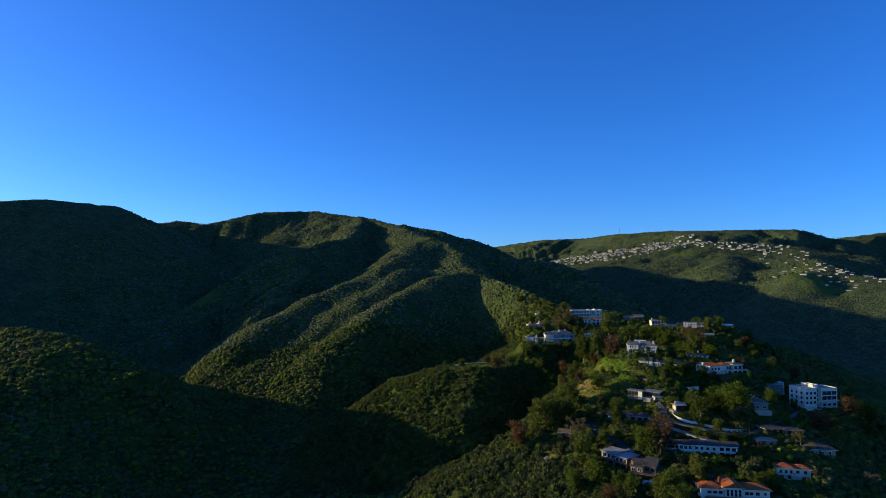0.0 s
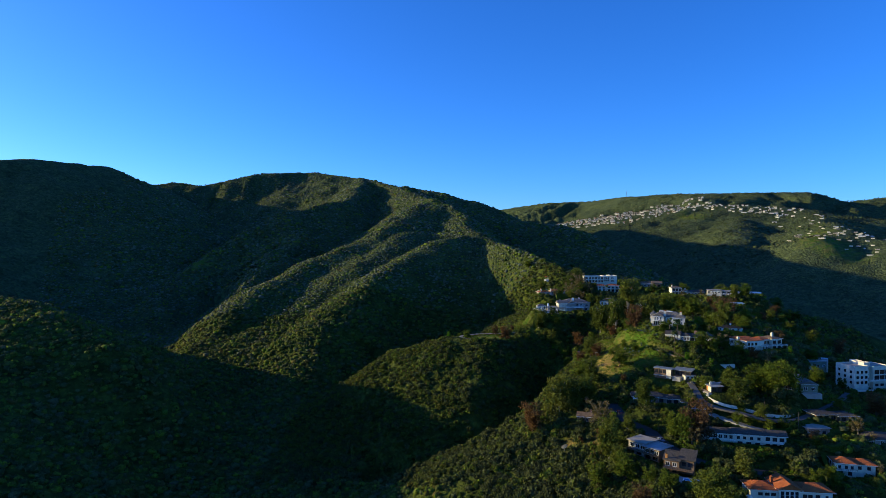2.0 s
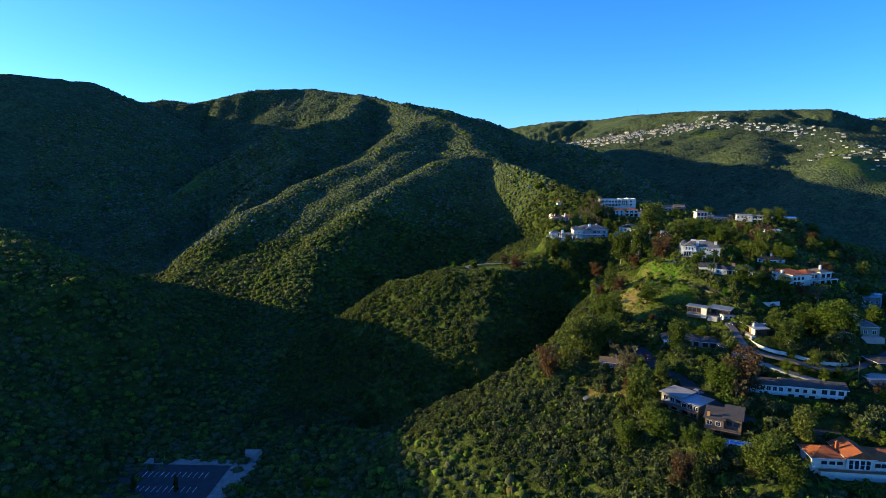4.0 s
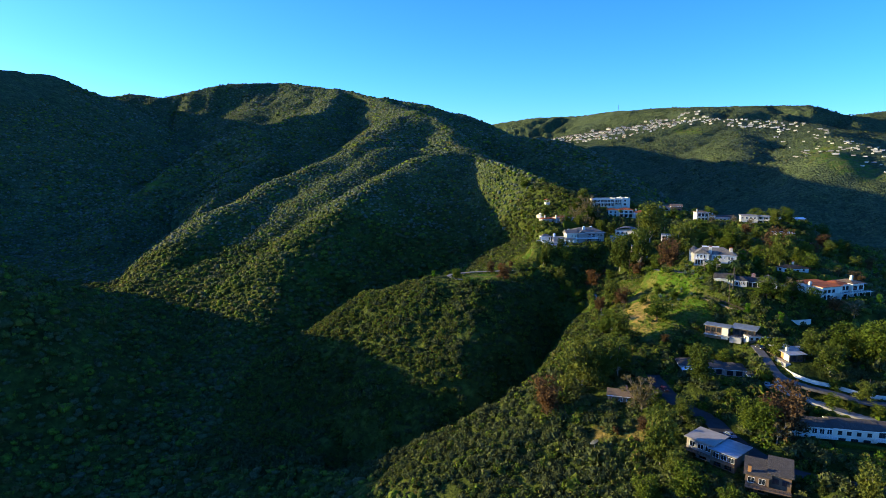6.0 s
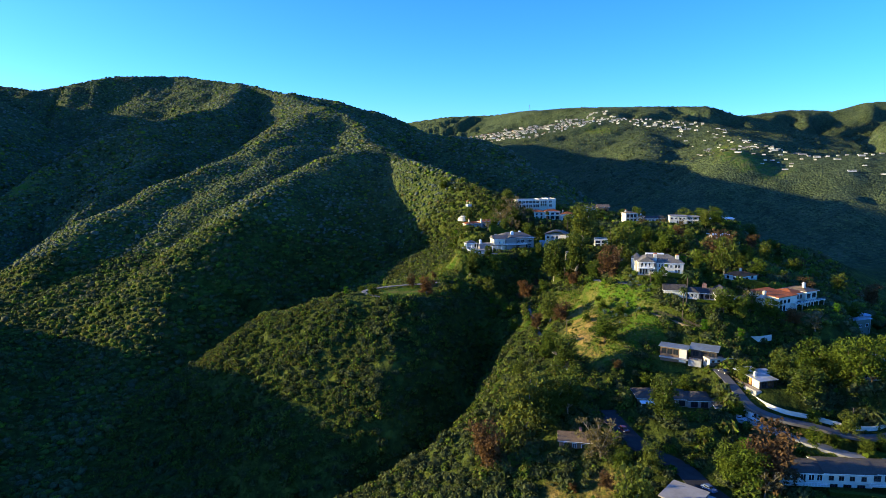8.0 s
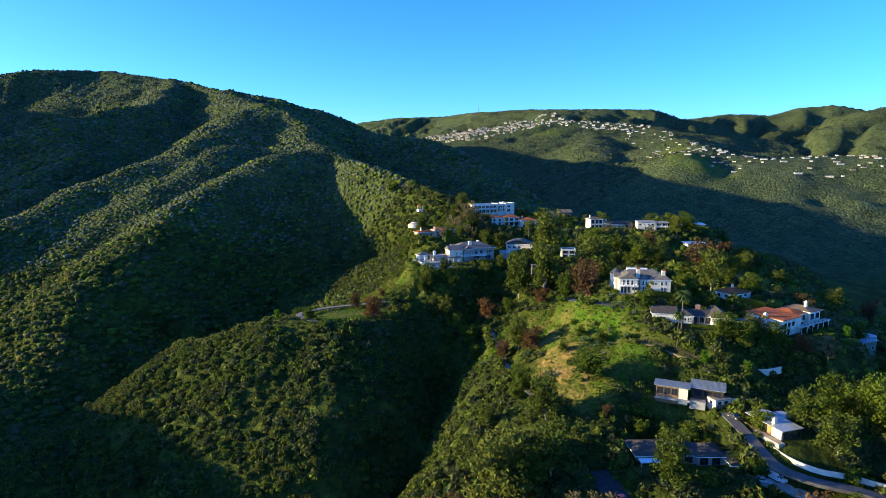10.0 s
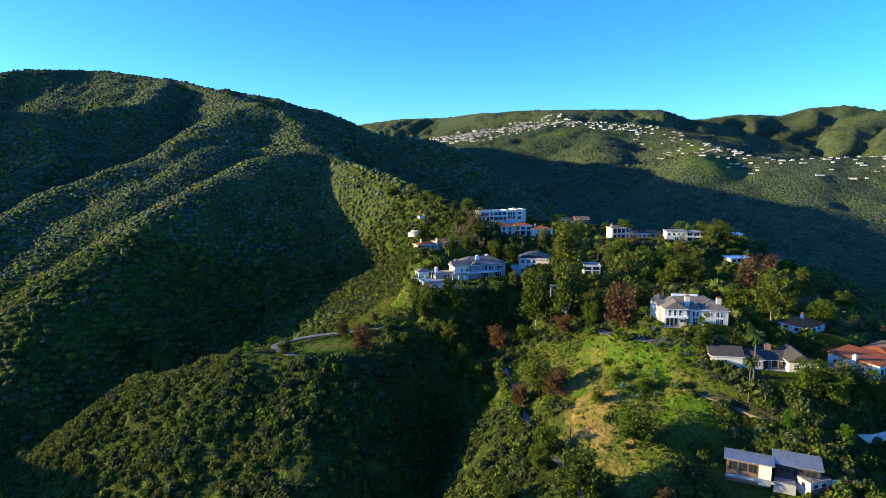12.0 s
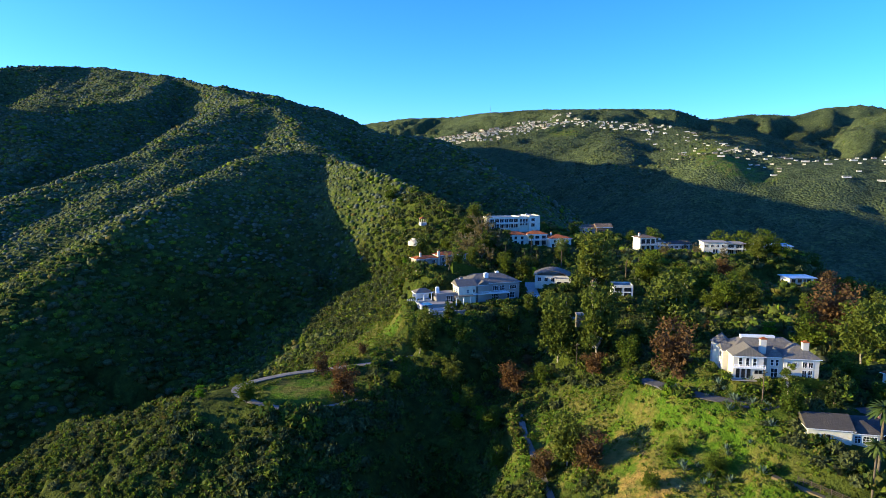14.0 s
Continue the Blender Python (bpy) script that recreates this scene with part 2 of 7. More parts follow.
def mix(nodes, links, fac, a, b):
    m = nodes.new("ShaderNodeMix")
    m.data_type = "RGBA"
    if isinstance(fac, float):
        m.inputs["Factor"].default_value = fac
    else:
        links.new(fac, m.inputs["Factor"])
    for value, socket in ((a, m.inputs[6]), (b, m.inputs[7])):
        if isinstance(value, tuple):
            socket.default_value = (*value, 1)
        else:
            links.new(value, socket)
    return m.outputs[2]


def bump(nodes, links, shader, height, strength, distance):
    b = nodes.new("ShaderNodeBump")
    b.inputs["Strength"].default_value, b.inputs["Distance"].default_value = strength, distance
    links.new(height, b.inputs["Height"])
    links.new(b.outputs[0], shader.inputs["Normal"])


def ground_material():
    mat, n, l, sh = material("hillside", 0.95)
    sh.inputs["Specular IOR Level"].default_value = 0.05
    fine = noise_node(n, l, 0.22, 6, 0.7)
    broad = noise_node(n, l, 0.012, 4, 0.6)
    scrub = ramp(n, l, fine, [(0.30, (0.028, 0.040, 0.010)), (0.48, (0.052, 0.070, 0.015)), (0.62, (0.082, 0.102, 0.020)), (0.78, (0.115, 0.120, 0.032))])
    tuft = noise_node(n, l, 0.9, 5, 0.75)
    lush = ramp(n, l, tuft, [(0.3, (0.033, 0.076, 0.006)), (0.5, (0.064, 0.128, 0.010)), (0.72, (0.110, 0.154, 0.019))])
    dry = ramp(n, l, tuft, [(0.3, (0.085, 0.085, 0.018)), (0.55, (0.150, 0.140, 0.032)), (0.75, (0.230, 0.190, 0.070))])
    grass = mix(n, l, ramp(n, l, noise_node(n, l, 0.11, 5, 0.7), [(0.44, (0, 0, 0)), (0.58, (1, 1, 1))]), lush, dry)
    open_ = ramp(n, l, broad, [(0.58, (0, 0, 0)), (0.74, (0.8, 0.8, 0.8))])
    mid = ramp(n, l, noise_node(n, l, 0.05, 5, 0.7), [(0.36, (0.42, 0.46, 0.42)), (0.62, (1.15, 1.12, 1.0))])
    green = n.new("ShaderNodeMix")
    green.data_type, green.blend_type = "RGBA", "MULTIPLY"
    green.inputs["Factor"].default_value = 1.0
    l.new(mix(n, l, open_, scrub, grass), green.inputs[6])
    l.new(mid, green.inputs[7])
    green = green.outputs[2]
    soil = ramp(n, l, fine, [(0.3, (0.17, 0.13, 0.030)), (0.5, (0.30, 0.20, 0.055)), (0.7, (0.40, 0.25, 0.085))])
    col = n.new("ShaderNodeVertexColor")
    col.layer_name = "cover"
    split = n.new("ShaderNodeSeparateColor")
    l.new(col.outputs["Color"], split.inputs[0])
    # Rock patches in greyer, bluer brush; distance haze is put into this colour.
    hazed_rock = ramp(n, l, noise_node(n, l, 0.03, 8, 0.72), [(0.34, (0.044, 0.062, 0.036)), (0.50, (0.074, 0.098, 0.054)), (0.62, (0.100, 0.126, 0.066)), (0.74, (0.14, 0.14, 0.09)), (0.84, (0.22, 0.20, 0.15))])
    green = mix(n, l, split.outputs[2], green, hazed_rock)
    out = mix(n, l, split.outputs[1], green, grass)
    worn = n.new("ShaderNodeMath")
    worn.operation = "MULTIPLY"
    l.new(split.outputs[0], worn.inputs[0])
    l.new(ramp(n, l, noise_node(n, l, 0.16, 6, 0.75), [(0.42, (0.05, 0.05, 0.05)), (0.58, (1, 1, 1))]), worn.inputs[1])
    out = mix(n, l, worn.outputs[0], out, soil)
    lumps = n.new("ShaderNodeTexVoronoi")
    lumps.inputs["Scale"].default_value = 0.27
    l.new(n.new("ShaderNodeNewGeometry").outputs["Position"], lumps.inputs["Vector"])
    each = n.new("ShaderNodeSeparateColor")
    l.new(lumps.outputs["Color"], each.inputs[0])
    tint = n.new("ShaderNodeMix")
    tint.data_type, tint.blend_type = "RGBA", "MULTIPLY"
    brushy = n.new("ShaderNodeMapRange")
    brushy.inputs["From Max"].default_value, brushy.inputs["To Min"].default_value = 0.5, 0.45
    l.new(split.outputs[2], brushy.inputs["Value"])
    bare = n.new("ShaderNodeMath")
    bare.operation = "SUBTRACT"
    bare.use_clamp = True
    l.new(brushy.outputs[0], bare.inputs[0])
    l.new(split.outputs[1], bare.inputs[1])
    l.new(bare.outputs[0], tint.inputs["Factor"])
    l.new(out, tint.inputs[6])
    l.new(ramp(n, l, each.outputs[0], [(0.0, (0.60, 0.66, 0.62)), (0.45, (0.95, 0.95, 0.95)), (0.8, (1.15, 1.15, 1.2)), (1.0, (1.5, 1.45, 1.1))]), tint.inputs[7])
    l.new(tint.outputs[2], sh.inputs["Base Color"])
    both = n.new("ShaderNodeMath")
    both.operation = "SUBTRACT"
    l.new(fine, both.inputs[0])
    dome = n.new("ShaderNodeMath")
    dome.operation = "MULTIPLY"
    l.new(lumps.outputs["Distance"], dome.inputs[0])
    l.new(bare.outputs[0], dome.inputs[1])
    l.new(dome.outputs[0], both.inputs[1])
    bump(n, l, sh, both.outputs[0], 1.0, 3.0)
    return mat


HILL = ground_material()

# ---------------------------------------------------------------- ground


def spaced(stops):
    """Coordinates whose spacing glides from stop to stop: (place, spacing)."""
    place, step = zip(*stops)
    out = [place[0]]
    while out[-1] < place[-1]:
        out.append(out[-1] + float(np.interp(out[-1], place, step)))
    return np.array(out)


def far_coords():
    gx = spaced([(-2600, 40), (-1000, 18), (-720, 8), (-260, 6), (-150, 3), (290, 3), (420, 8), (800, 16), (1600, 16), (2100, 30), (3000, 40)])
    gy = spaced([(-900, 40), (150, 12), (280, 3), (720, 3), (850, 6), (1500, 8), (1750, 15), (2800, 16), (3400, 30), (4700, 40)])
    return gx, gy


def make_ground():
    gx, gy = far_coords()
    X, Y = np.meshgrid(gx, gy)
    Z = land(X, Y)
    nx, ny = len(gx), len(gy)
    co = np.stack([X, Y, Z], -1).reshape(-1, 3)
    i = np.arange(nx * ny).reshape(ny, nx)
    quads = np.stack([i[:-1, :-1], i[:-1, 1:], i[1:, 1:], i[1:, :-1]], -1).reshape(-1, 4)
    me = bpy.data.meshes.new("ground")
    me.vertices.add(len(co))
    me.vertices.foreach_set("co", co.ravel())
    me.loops.add(quads.size)
    me.loops.foreach_set("vertex_index", quads.ravel())
    me.polygons.add(len(quads))
    me.polygons.foreach_set("loop_start", np.arange(0, quads.size, 4))
    me.update()
    me.polygons.foreach_set("use_smooth", np.ones(len(quads), bool))
    soil, grass = cover(co[:, 0], co[:, 1])
    lay = me.color_attributes.new("cover", "FLOAT_COLOR", "POINT")
    # blue channel: share of the haze-tinted rocky ground, from y 760 on
    hazed_rock = np.maximum(np.clip((co[:, 0] - 0.15 * co[:, 1] - 60) / 150, 0, 0.62), 0.5) * np.clip((co[:, 1] - 760) / 160, 0, 1)
    rgba = np.stack([soil, grass, hazed_rock, np.ones_like(soil)], -1)
    lay.data.foreach_set("color", rgba.ravel().astype(np.float32))
    me.materials.append(HILL)
    return tagged(new("ground", me), "chaparral-covered canyon hillsides with green grass and bare soil", "hillside", kind="structure")


def cover(x, y):
    """Where bare soil and where grass lie open, each 0 to 1."""
    def spot(cx, cy, rx, ry):
        return np.clip(1.6 - 1.6 * np.hypot((x - cx) / rx, (y - cy) / ry) + 0.7 * wave(x / 7, y / 7, 40), 0, 1)
    soil = np.clip(spot(101, 462, 8, 13) + spot(93, 447, 10, 15) + spot(89, 429, 9, 13) + spot(66, 358, 10, 8) + spot(56, 362, 7, 7), 0, 1)
    grass = np.clip(spot(112, 460, 27, 44) + spot(100, 495, 27, 20) + spot(104, 430, 20, 24) + spot(44, 572, 27, 34) + spot(18, 528, 24, 13), 0, 1)
    far = np.maximum(spot(735, 1300, 55, 110), np.maximum(spot(845, 2290, 55, 110), spot(850, 1525, 60, 70)))
    knobs = np.maximum(spot(-60, 1235, 40, 55), np.maximum(spot(-468, 1070, 45, 40), spot(100, 800, 12, 30)))
    grass = np.maximum(grass, 0.9 * np.maximum(far, knobs))
    return soil, grass


ground = make_ground()


# ---------------------------------------------------------------- plants: building blocks


def mesh_from(name, verts, tris, mats, index=None, smooth=False):
    """A mesh of triangles from arrays."""
    me = bpy.data.meshes.new(name)
    verts, tris = np.asarray(verts, np.float32), np.asarray(tris, np.int32)
    me.vertices.add(len(verts))
    me.vertices.foreach_set("co", verts.ravel())
    me.loops.add(tris.size)
    me.loops.foreach_set("vertex_index", tris.ravel())
    me.polygons.add(len(tris))
    me.polygons.foreach_set("loop_start", np.arange(0, tris.size, 3, dtype=np.int32))
    if index is not None:
        me.polygons.foreach_set("material_index", np.asarray(index, np.int32))
    if smooth:
        me.polygons.foreach_set("use_smooth", np.ones(len(tris), bool))
    for m in mats:
        me.materials.append(m)
    me.update()
    return me


def foliage_material(name, shades, per_island=True, spread=0.5):
    """Leaves: a run of shades picked plant by plant, mottled finely, with some light let through."""
    mat, n, l, sh = material(name, 0.75)
    geo = n.new("ShaderNodeNewGeometry")
    pick = geo.outputs["Random Per Island"] if per_island else n.new("ShaderNodeObjectInfo").outputs["Random"]
    broad = noise_node(n, l, 0.03, 3, 0.6)
    fine = noise_node(n, l, 1.3, 4, 0.7)
    add = n.new("ShaderNodeMath")
    add.operation = "MULTIPLY_ADD"
    l.new(pick, add.inputs[0])
    add.inputs[1].default_value = spread
    l.new(broad, add.inputs[2])
    less = n.new("ShaderNodeMath")
    less.operation = "SUBTRACT"
    l.new(add.outputs[0], less.inputs[0])
    less.inputs[1].default_value = spread * 0.5
    k = len(shades) - 1
    body = ramp(n, l, less.outputs[0], [(0.22 + 0.56 * i / k, c) for i, c in enumerate(shades)])
    dark = ramp(n, l, fine, [(0.3, (0.45, 0.45, 0.45)), (0.7, (1.35, 1.35, 1.3))])
    mul = n.new("ShaderNodeMix")
    mul.data_type, mul.blend_type = "RGBA", "MULTIPLY"
    mul.inputs["Factor"].default_value = 1.0
    l.new(body, mul.inputs[6])
    l.new(dark, mul.inputs[7])
    l.new(mul.outputs[2], sh.inputs["Base Color"])
    sh.inputs["Specular IOR Level"].default_value = 0.06
    thin = n.new("ShaderNodeBsdfTranslucent")
    l.new(mul.outputs[2], thin.inputs["Color"])
    both = n.new("ShaderNodeMixShader")
    both.inputs[0].default_value = 0.30
    l.new(sh.outputs[0], both.inputs[1])
    l.new(thin.outputs[0], both.inputs[2])
    l.new(both.outputs[0], n["Material Output"].inputs["Surface"])
    return mat


def bark_material(name, a, b):
    mat, n, l, sh = material(name, 0.9)
    l.new(ramp(n, l, noise_node(n, l, 2.5, 5, 0.7), [(0.35, a), (0.65, b)]), sh.inputs["Base Color"])
    return mat


SCRUB = foliage_material("scrub_leaves", [(0.046, 0.072, 0.017), (0.072, 0.110, 0.020), (0.110, 0.165, 0.020), (0.094, 0.108, 0.030), (0.155, 0.225, 0.020), (0.125, 0.108, 0.032)], spread=0.75)
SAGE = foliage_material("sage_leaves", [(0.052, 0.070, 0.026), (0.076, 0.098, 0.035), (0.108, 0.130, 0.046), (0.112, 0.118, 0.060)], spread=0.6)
# Dark green scrub; on the first slope this tone stands in for shade.
DARK_SHADED_SCRUB = foliage_material("dark_shaded_leaves", [(0.050, 0.064, 0.026), (0.080, 0.096, 0.036), (0.112, 0.126, 0.048), (0.084, 0.112, 0.024)], spread=0.6)
# Far brush, muted and bluish: the haze over the far hills is in its colour.
HAZED_BRUSH = foliage_material("hazed_brush", [(0.044, 0.062, 0.030), (0.062, 0.086, 0.040), (0.085, 0.108, 0.048), (0.078, 0.115, 0.030)], spread=0.7)
LIVE = foliage_material("live_oak_leaves", [(0.051, 0.082, 0.011), (0.087, 0.124, 0.014), (0.121, 0.150, 0.020)], False)
# Mountain scrub made paler and bluer: distance haze put into the leaf colour.
HAZED_SCRUB = foliage_material("hazed_leaves", [(0.080, 0.100, 0.062), (0.115, 0.138, 0.085), (0.160, 0.178, 0.128), (0.105, 0.140, 0.056)], spread=0.6)
GUM = foliage_material("gum_leaves", [(0.068, 0.094, 0.015), (0.097, 0.124, 0.020), (0.129, 0.144, 0.026)], False)
FRESH = foliage_material("fresh_leaves", [(0.060, 0.150, 0.008), (0.095, 0.210, 0.010)], False)
RUST = foliage_material("rust_leaves", [(0.090, 0.060, 0.025), (0.120, 0.070, 0.032), (0.150, 0.080, 0.030)], False)
NEEDLE = foliage_material("needles", [(0.030, 0.050, 0.013), (0.055, 0.076, 0.018)], False)
FROND = foliage_material("fronds", [(0.054, 0.090, 0.026), (0.092, 0.125, 0.034)], False)
TWIG = foliage_material("dry_twigs", [(0.130, 0.105, 0.040), (0.180, 0.145, 0.055)], False)
BARK = bark_material("brown_bark", (0.06, 0.045, 0.03), (0.14, 0.11, 0.08))
PALE_BARK = bark_material("pale_bark", (0.20, 0.17, 0.13), (0.38, 0.34, 0.27))
GREY_BARK = bark_material("grey_bark", (0.13, 0.105, 0.075), (0.25, 0.21, 0.15))


def leaf_cards(rng, centres, size, squash=0.62):
    """Leaf sprays, one pointed triangle each, round the given centres."""
    n = len(centres)
    a = rng.normal(size=(n, 3))
    a /= np.linalg.norm(a, axis=1, keepdims=True)
    b = np.cross(a, rng.normal(size=(n, 3)))
    b /= np.linalg.norm(b, axis=1, keepdims=True)
    s = size * rng.uniform(0.55, 1.5, (n, 1))
    p = np.stack([centres + a * s * 1.15, centres - a * s * 0.7 + b * s * squash, centres - a * s * 0.7 - b * s * squash], 1)
    return p.reshape(-1, 3), np.arange(3 * n).reshape(-1, 3)


def ball(level):
    bm = bmesh.new()
    bmesh.ops.create_icosphere(bm, subdivisions=level, radius=1.0)
    v = np.array([q.co[:] for q in bm.verts])
    t = np.array([[q.index for q in f.verts] for f in bm.faces])
    bm.free()
    return v, t


def bush_form(rng, level, cards, card_size, core=1.0):
    """A low, uneven shrub about 2 m across: a lumpy body and loose sprays."""
    v, t = ball(level)
    ph = rng.uniform(0, 6.28, 6)
    lump = 1 + 0.22 * np.sin(3 * v[:, 0] + ph[0]) * np.sin(3 * v[:, 1] + ph[1]) + 0.18 * np.sin(5 * v[:, 2] + ph[2] + 4 * v[:, 0]) + rng.uniform(-0.16, 0.16, len(v))
    v = v * lump[:, None] * [1.0, 1.0, 0.72]
    v = v * core
    v[:, 2] += 0.35
    keep = v[t][:, :, 2].max(1) > -0.15
    t = t[keep]
    if cards:
        d = rng.normal(size=(cards, 3))
        d[:, 2] = np.abs(d[:, 2]) - 0.2
        d /= np.linalg.norm(d, axis=1, keepdims=True)
        cv, ct = leaf_cards(rng, d * rng.uniform(0.8, 1.18, (cards, 1)) * [1, 1, 0.75] + [0, 0, 0.35], card_size)
        t = np.concatenate([t, ct + len(v)])
        v = np.concatenate([v, cv])
    return v, t


def scatter(name, label, places, sizes, forms, mats, seed, category="shrubs", second=0.38):
    """One object of many shrubs at given places (n, 3)."""
    rng = np.random.default_rng(seed)
    which = rng.integers(0, len(forms), len(places))
    turn = rng.uniform(0, 6.283, len(places))
    tall = rng.uniform(0.75, 1.35, len(places))
    vs, ts, ms, base = [], [], [], 0
    tone = rng.uniform(size=len(places))
    for k, (fv, ft) in enumerate(forms):
        sel = np.where(which == k)[0]
        if not len(sel):
            continue
        c, s = np.cos(turn[sel])[:, None], np.sin(turn[sel])[:, None]
        x, y, z = fv[:, 0], fv[:, 1], fv[:, 2]
        sc = sizes[sel][:, None]
        p = np.stack([(c * x - s * y) * sc, (s * x + c * y) * sc, z * sc * tall[sel][:, None]], -1) + places[sel][:, None, :]
        vs.append(p.reshape(-1, 3))
        ts.append((ft[None] + (np.arange(len(sel)) * len(fv))[:, None, None] + base).reshape(-1, 3))
        ms.append(np.repeat((tone[sel] > 1 - second).astype(int) if len(mats) > 1 else np.zeros(len(sel), int), len(ft)))
        base += len(sel) * len(fv)
    me = mesh_from(name, np.concatenate(vs), np.concatenate(ts), mats, np.concatenate(ms))
    return tagged(new(name, me), label, category, kind="stuff")


def sown(rng, x0, x1, y0, y1, spacing):
    """Uneven places over an oblong, one to a cell."""
    gx, gy = np.arange(x0, x1, spacing), np.arange(y0, y1, spacing)
    X, Y = np.meshgrid(gx, gy)
    X = X + rng.uniform(-0.5, 0.5, X.shape) * spacing * 0.95
    Y = Y + rng.uniform(-0.5, 0.5, Y.shape) * spacing * 0.95
    return X.ravel(), Y.ravel()


def built_on(x, y, grow=0.0):
    """Whether a place lies on levelled house ground or a road."""
    taken = np.zeros(x.shape, bool)
    for cx, cy, cz, r in PADS:
        taken |= np.hypot(x - cx, y - cy) < 0.8 * r + grow
    for half, pts in ROADS.values():
        d, z = near_line(x, y, pts)
        taken |= d < half + 0.8 + grow
    return taken


# ---------------------------------------------------------------- plants: shrubs on the slopes


def near_zone(x, y):
    """The ground that the flight passes closest to."""
    return (x > -130) & (x < 175) & (y > 290) & (y < 640) & (np.hypot(x - 30, (y - 470) * 0.95) < 190) & ((y > 420) | (x > 55 - 0.9 * (y - 290)) & (y < 450))


def crest_slope(x, y):
    """The slope that drops from the crest houses to the canyon."""
    return (x > 20) & (x < 150) & (y > 600) & (y < 790) & (x + 0.45 * (y - 600) > 60)


def sow_slopes():
    rng = np.random.default_rng(11)
    near = [bush_form(rng, 1, 92, 0.31, 0.80) for _ in range(7)]
    middle = [bush_form(rng, 1, 12, 0.34) for _ in range(5)]
    # close to the flight: spur, gully and the slope below the houses
    x, y = sown(rng, -130, 175, 290, 640, 2.55)
    keep = near_zone(x, y) & ~built_on(x, y, 0.6)
    soil, grass = cover(x, y)
    keep &= rng.uniform(size=x.shape) > np.clip(1.3 * grass + 1.4 * soil, 0, 0.965)
    keep &= (np.hypot((x - 16) / 26, (y - 530) / 15) > 1) | (rng.uniform(size=x.shape) < 0.25)
    keep &= wave(x / 9, y / 9, 31) + rng.uniform(-0.6, 0.9, x.shape) > np.where(y < 425, -0.7, -0.5)
    x, y = x[keep], y[keep]
    size = np.clip(1.45 + 0.55 * wave(x / 15, y / 15, 33) + rng.normal(0, 0.4, x.shape), 0.5, 2.9)
    _, g = cover(x, y)
    size = size * np.where(g > 0.3, 0.6, 1)
    bench = np.hypot((x - 14) / 30, (y - 531) / 17) < 1
    size = np.where(bench, np.minimum(size, 0.9) * 0.6, size)
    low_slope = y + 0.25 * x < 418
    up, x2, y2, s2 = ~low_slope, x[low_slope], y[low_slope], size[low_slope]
    x, y, size = x[up], y[up], size[up]
    scatter("chaparral", "dense evergreen chaparral shrubs covering the near spur", np.stack([x, y, land(x, y) - 0.25 * size], -1), size, near, [SCRUB, DARK_SHADED_SCRUB], 1, second=0.34)
    # scrub stands thicker and taller on the first slope, whose shade is in its leaf colour
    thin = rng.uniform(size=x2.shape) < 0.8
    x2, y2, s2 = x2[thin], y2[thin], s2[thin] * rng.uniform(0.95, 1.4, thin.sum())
    scatter("scrub_oaks", "dark grey-green scrub thicket with shade in its colour on the first slope", np.stack([x2, y2, land(x2, y2) - 0.25 * s2], -1), s2, near, [DARK_SHADED_SCRUB, SCRUB], 6, second=0.22)
    # the rest of the canyon and the built-up shoulder
    x, y = sown(rng, -420, 360, 280, 780, 4.5)
    close = near_zone(x, y)
    keep = ~close & ~built_on(x, y, 1.0) & ~crest_slope(x, y)
    x, y = x[keep], y[keep]
    size = np.clip(2.2 + 0.6 * wave(x / 20, y / 20, 35) + rng.normal(0, 0.5, x.shape), 1.0, 3.8)
    scatter("canyon_shrubs", "dark chaparral shrubs filling the canyon sides", np.stack([x, y, land(x, y) - 0.3 * size], -1), size, middle, [SCRUB, SAGE], 2)
    x, y = sown(rng, 20, 150, 600, 790, 3.3)
    keep = crest_slope(x, y) & ~built_on(x, y, 1.0) & ~near_zone(x, y)
    x, y = x[keep], y[keep]
    size = np.clip(2.0 + 0.6 * wave(x / 14, y / 14, 36) + rng.normal(0, 0.5, x.shape), 0.9, 3.6)
    scatter("crest_shrubs", "tall dense shrubs and small oaks below the crest houses", np.stack([x, y, land(x, y) - 0.3 * size], -1), size, [bush_form(rng, 1, 60, 0.30, 0.85) for _ in range(5)], [SCRUB, DARK_SHADED_SCRUB], 5, second=0.62)
    # the mountain behind
    forms = [(v * [1, 1, 0.85], t) for v, t in [bush_form(rng, 1, 0, 0) for _ in range(6)]]
    for y0, y1, gap, seed in ((780, 1010, 3.8, 3), (1010, 1330, 5.0, 8)):
        x, y = sown(rng, -760, 420, y0, y1, gap)
        keep = (x > -120 - 0.55 * y) & (x < 0.38 * y) & (rng.uniform(size=x.shape) > 0.85 * cover(x, y)[1])
        x, y = x[keep], y[keep]
        size = gap * np.clip(0.46 + 0.12 * wave(x / 30, y / 30, 37) + rng.normal(0, 0.16, x.shape), 0.18, 0.95)
        scatter("mountain_shrubs", "chaparral shrubs covering the mountain flank", np.stack([x, y, land(x, y) - 0.4 * size], -1), size, forms, [SCRUB, HAZED_SCRUB], seed, second=0.5)
    x, y = sown(rng, -1150, 330, 1330, 2050, 7.6)
    keep = (x > -0.62 * y + 100) & (x < 330)
    x, y = x[keep], y[keep]
    size = np.clip(3.0 + 0.8 * wave(x / 30, y / 30, 38) + rng.normal(0, 0.7, x.shape), 1.0, 4.8)
    scatter("summit_shrubs", "chaparral shrubs on the upper mountain and its skyline", np.stack([x, y, land(x, y) - 0.5 * size], -1), size, forms, [SCRUB, HAZED_SCRUB], 7, second=0.6)
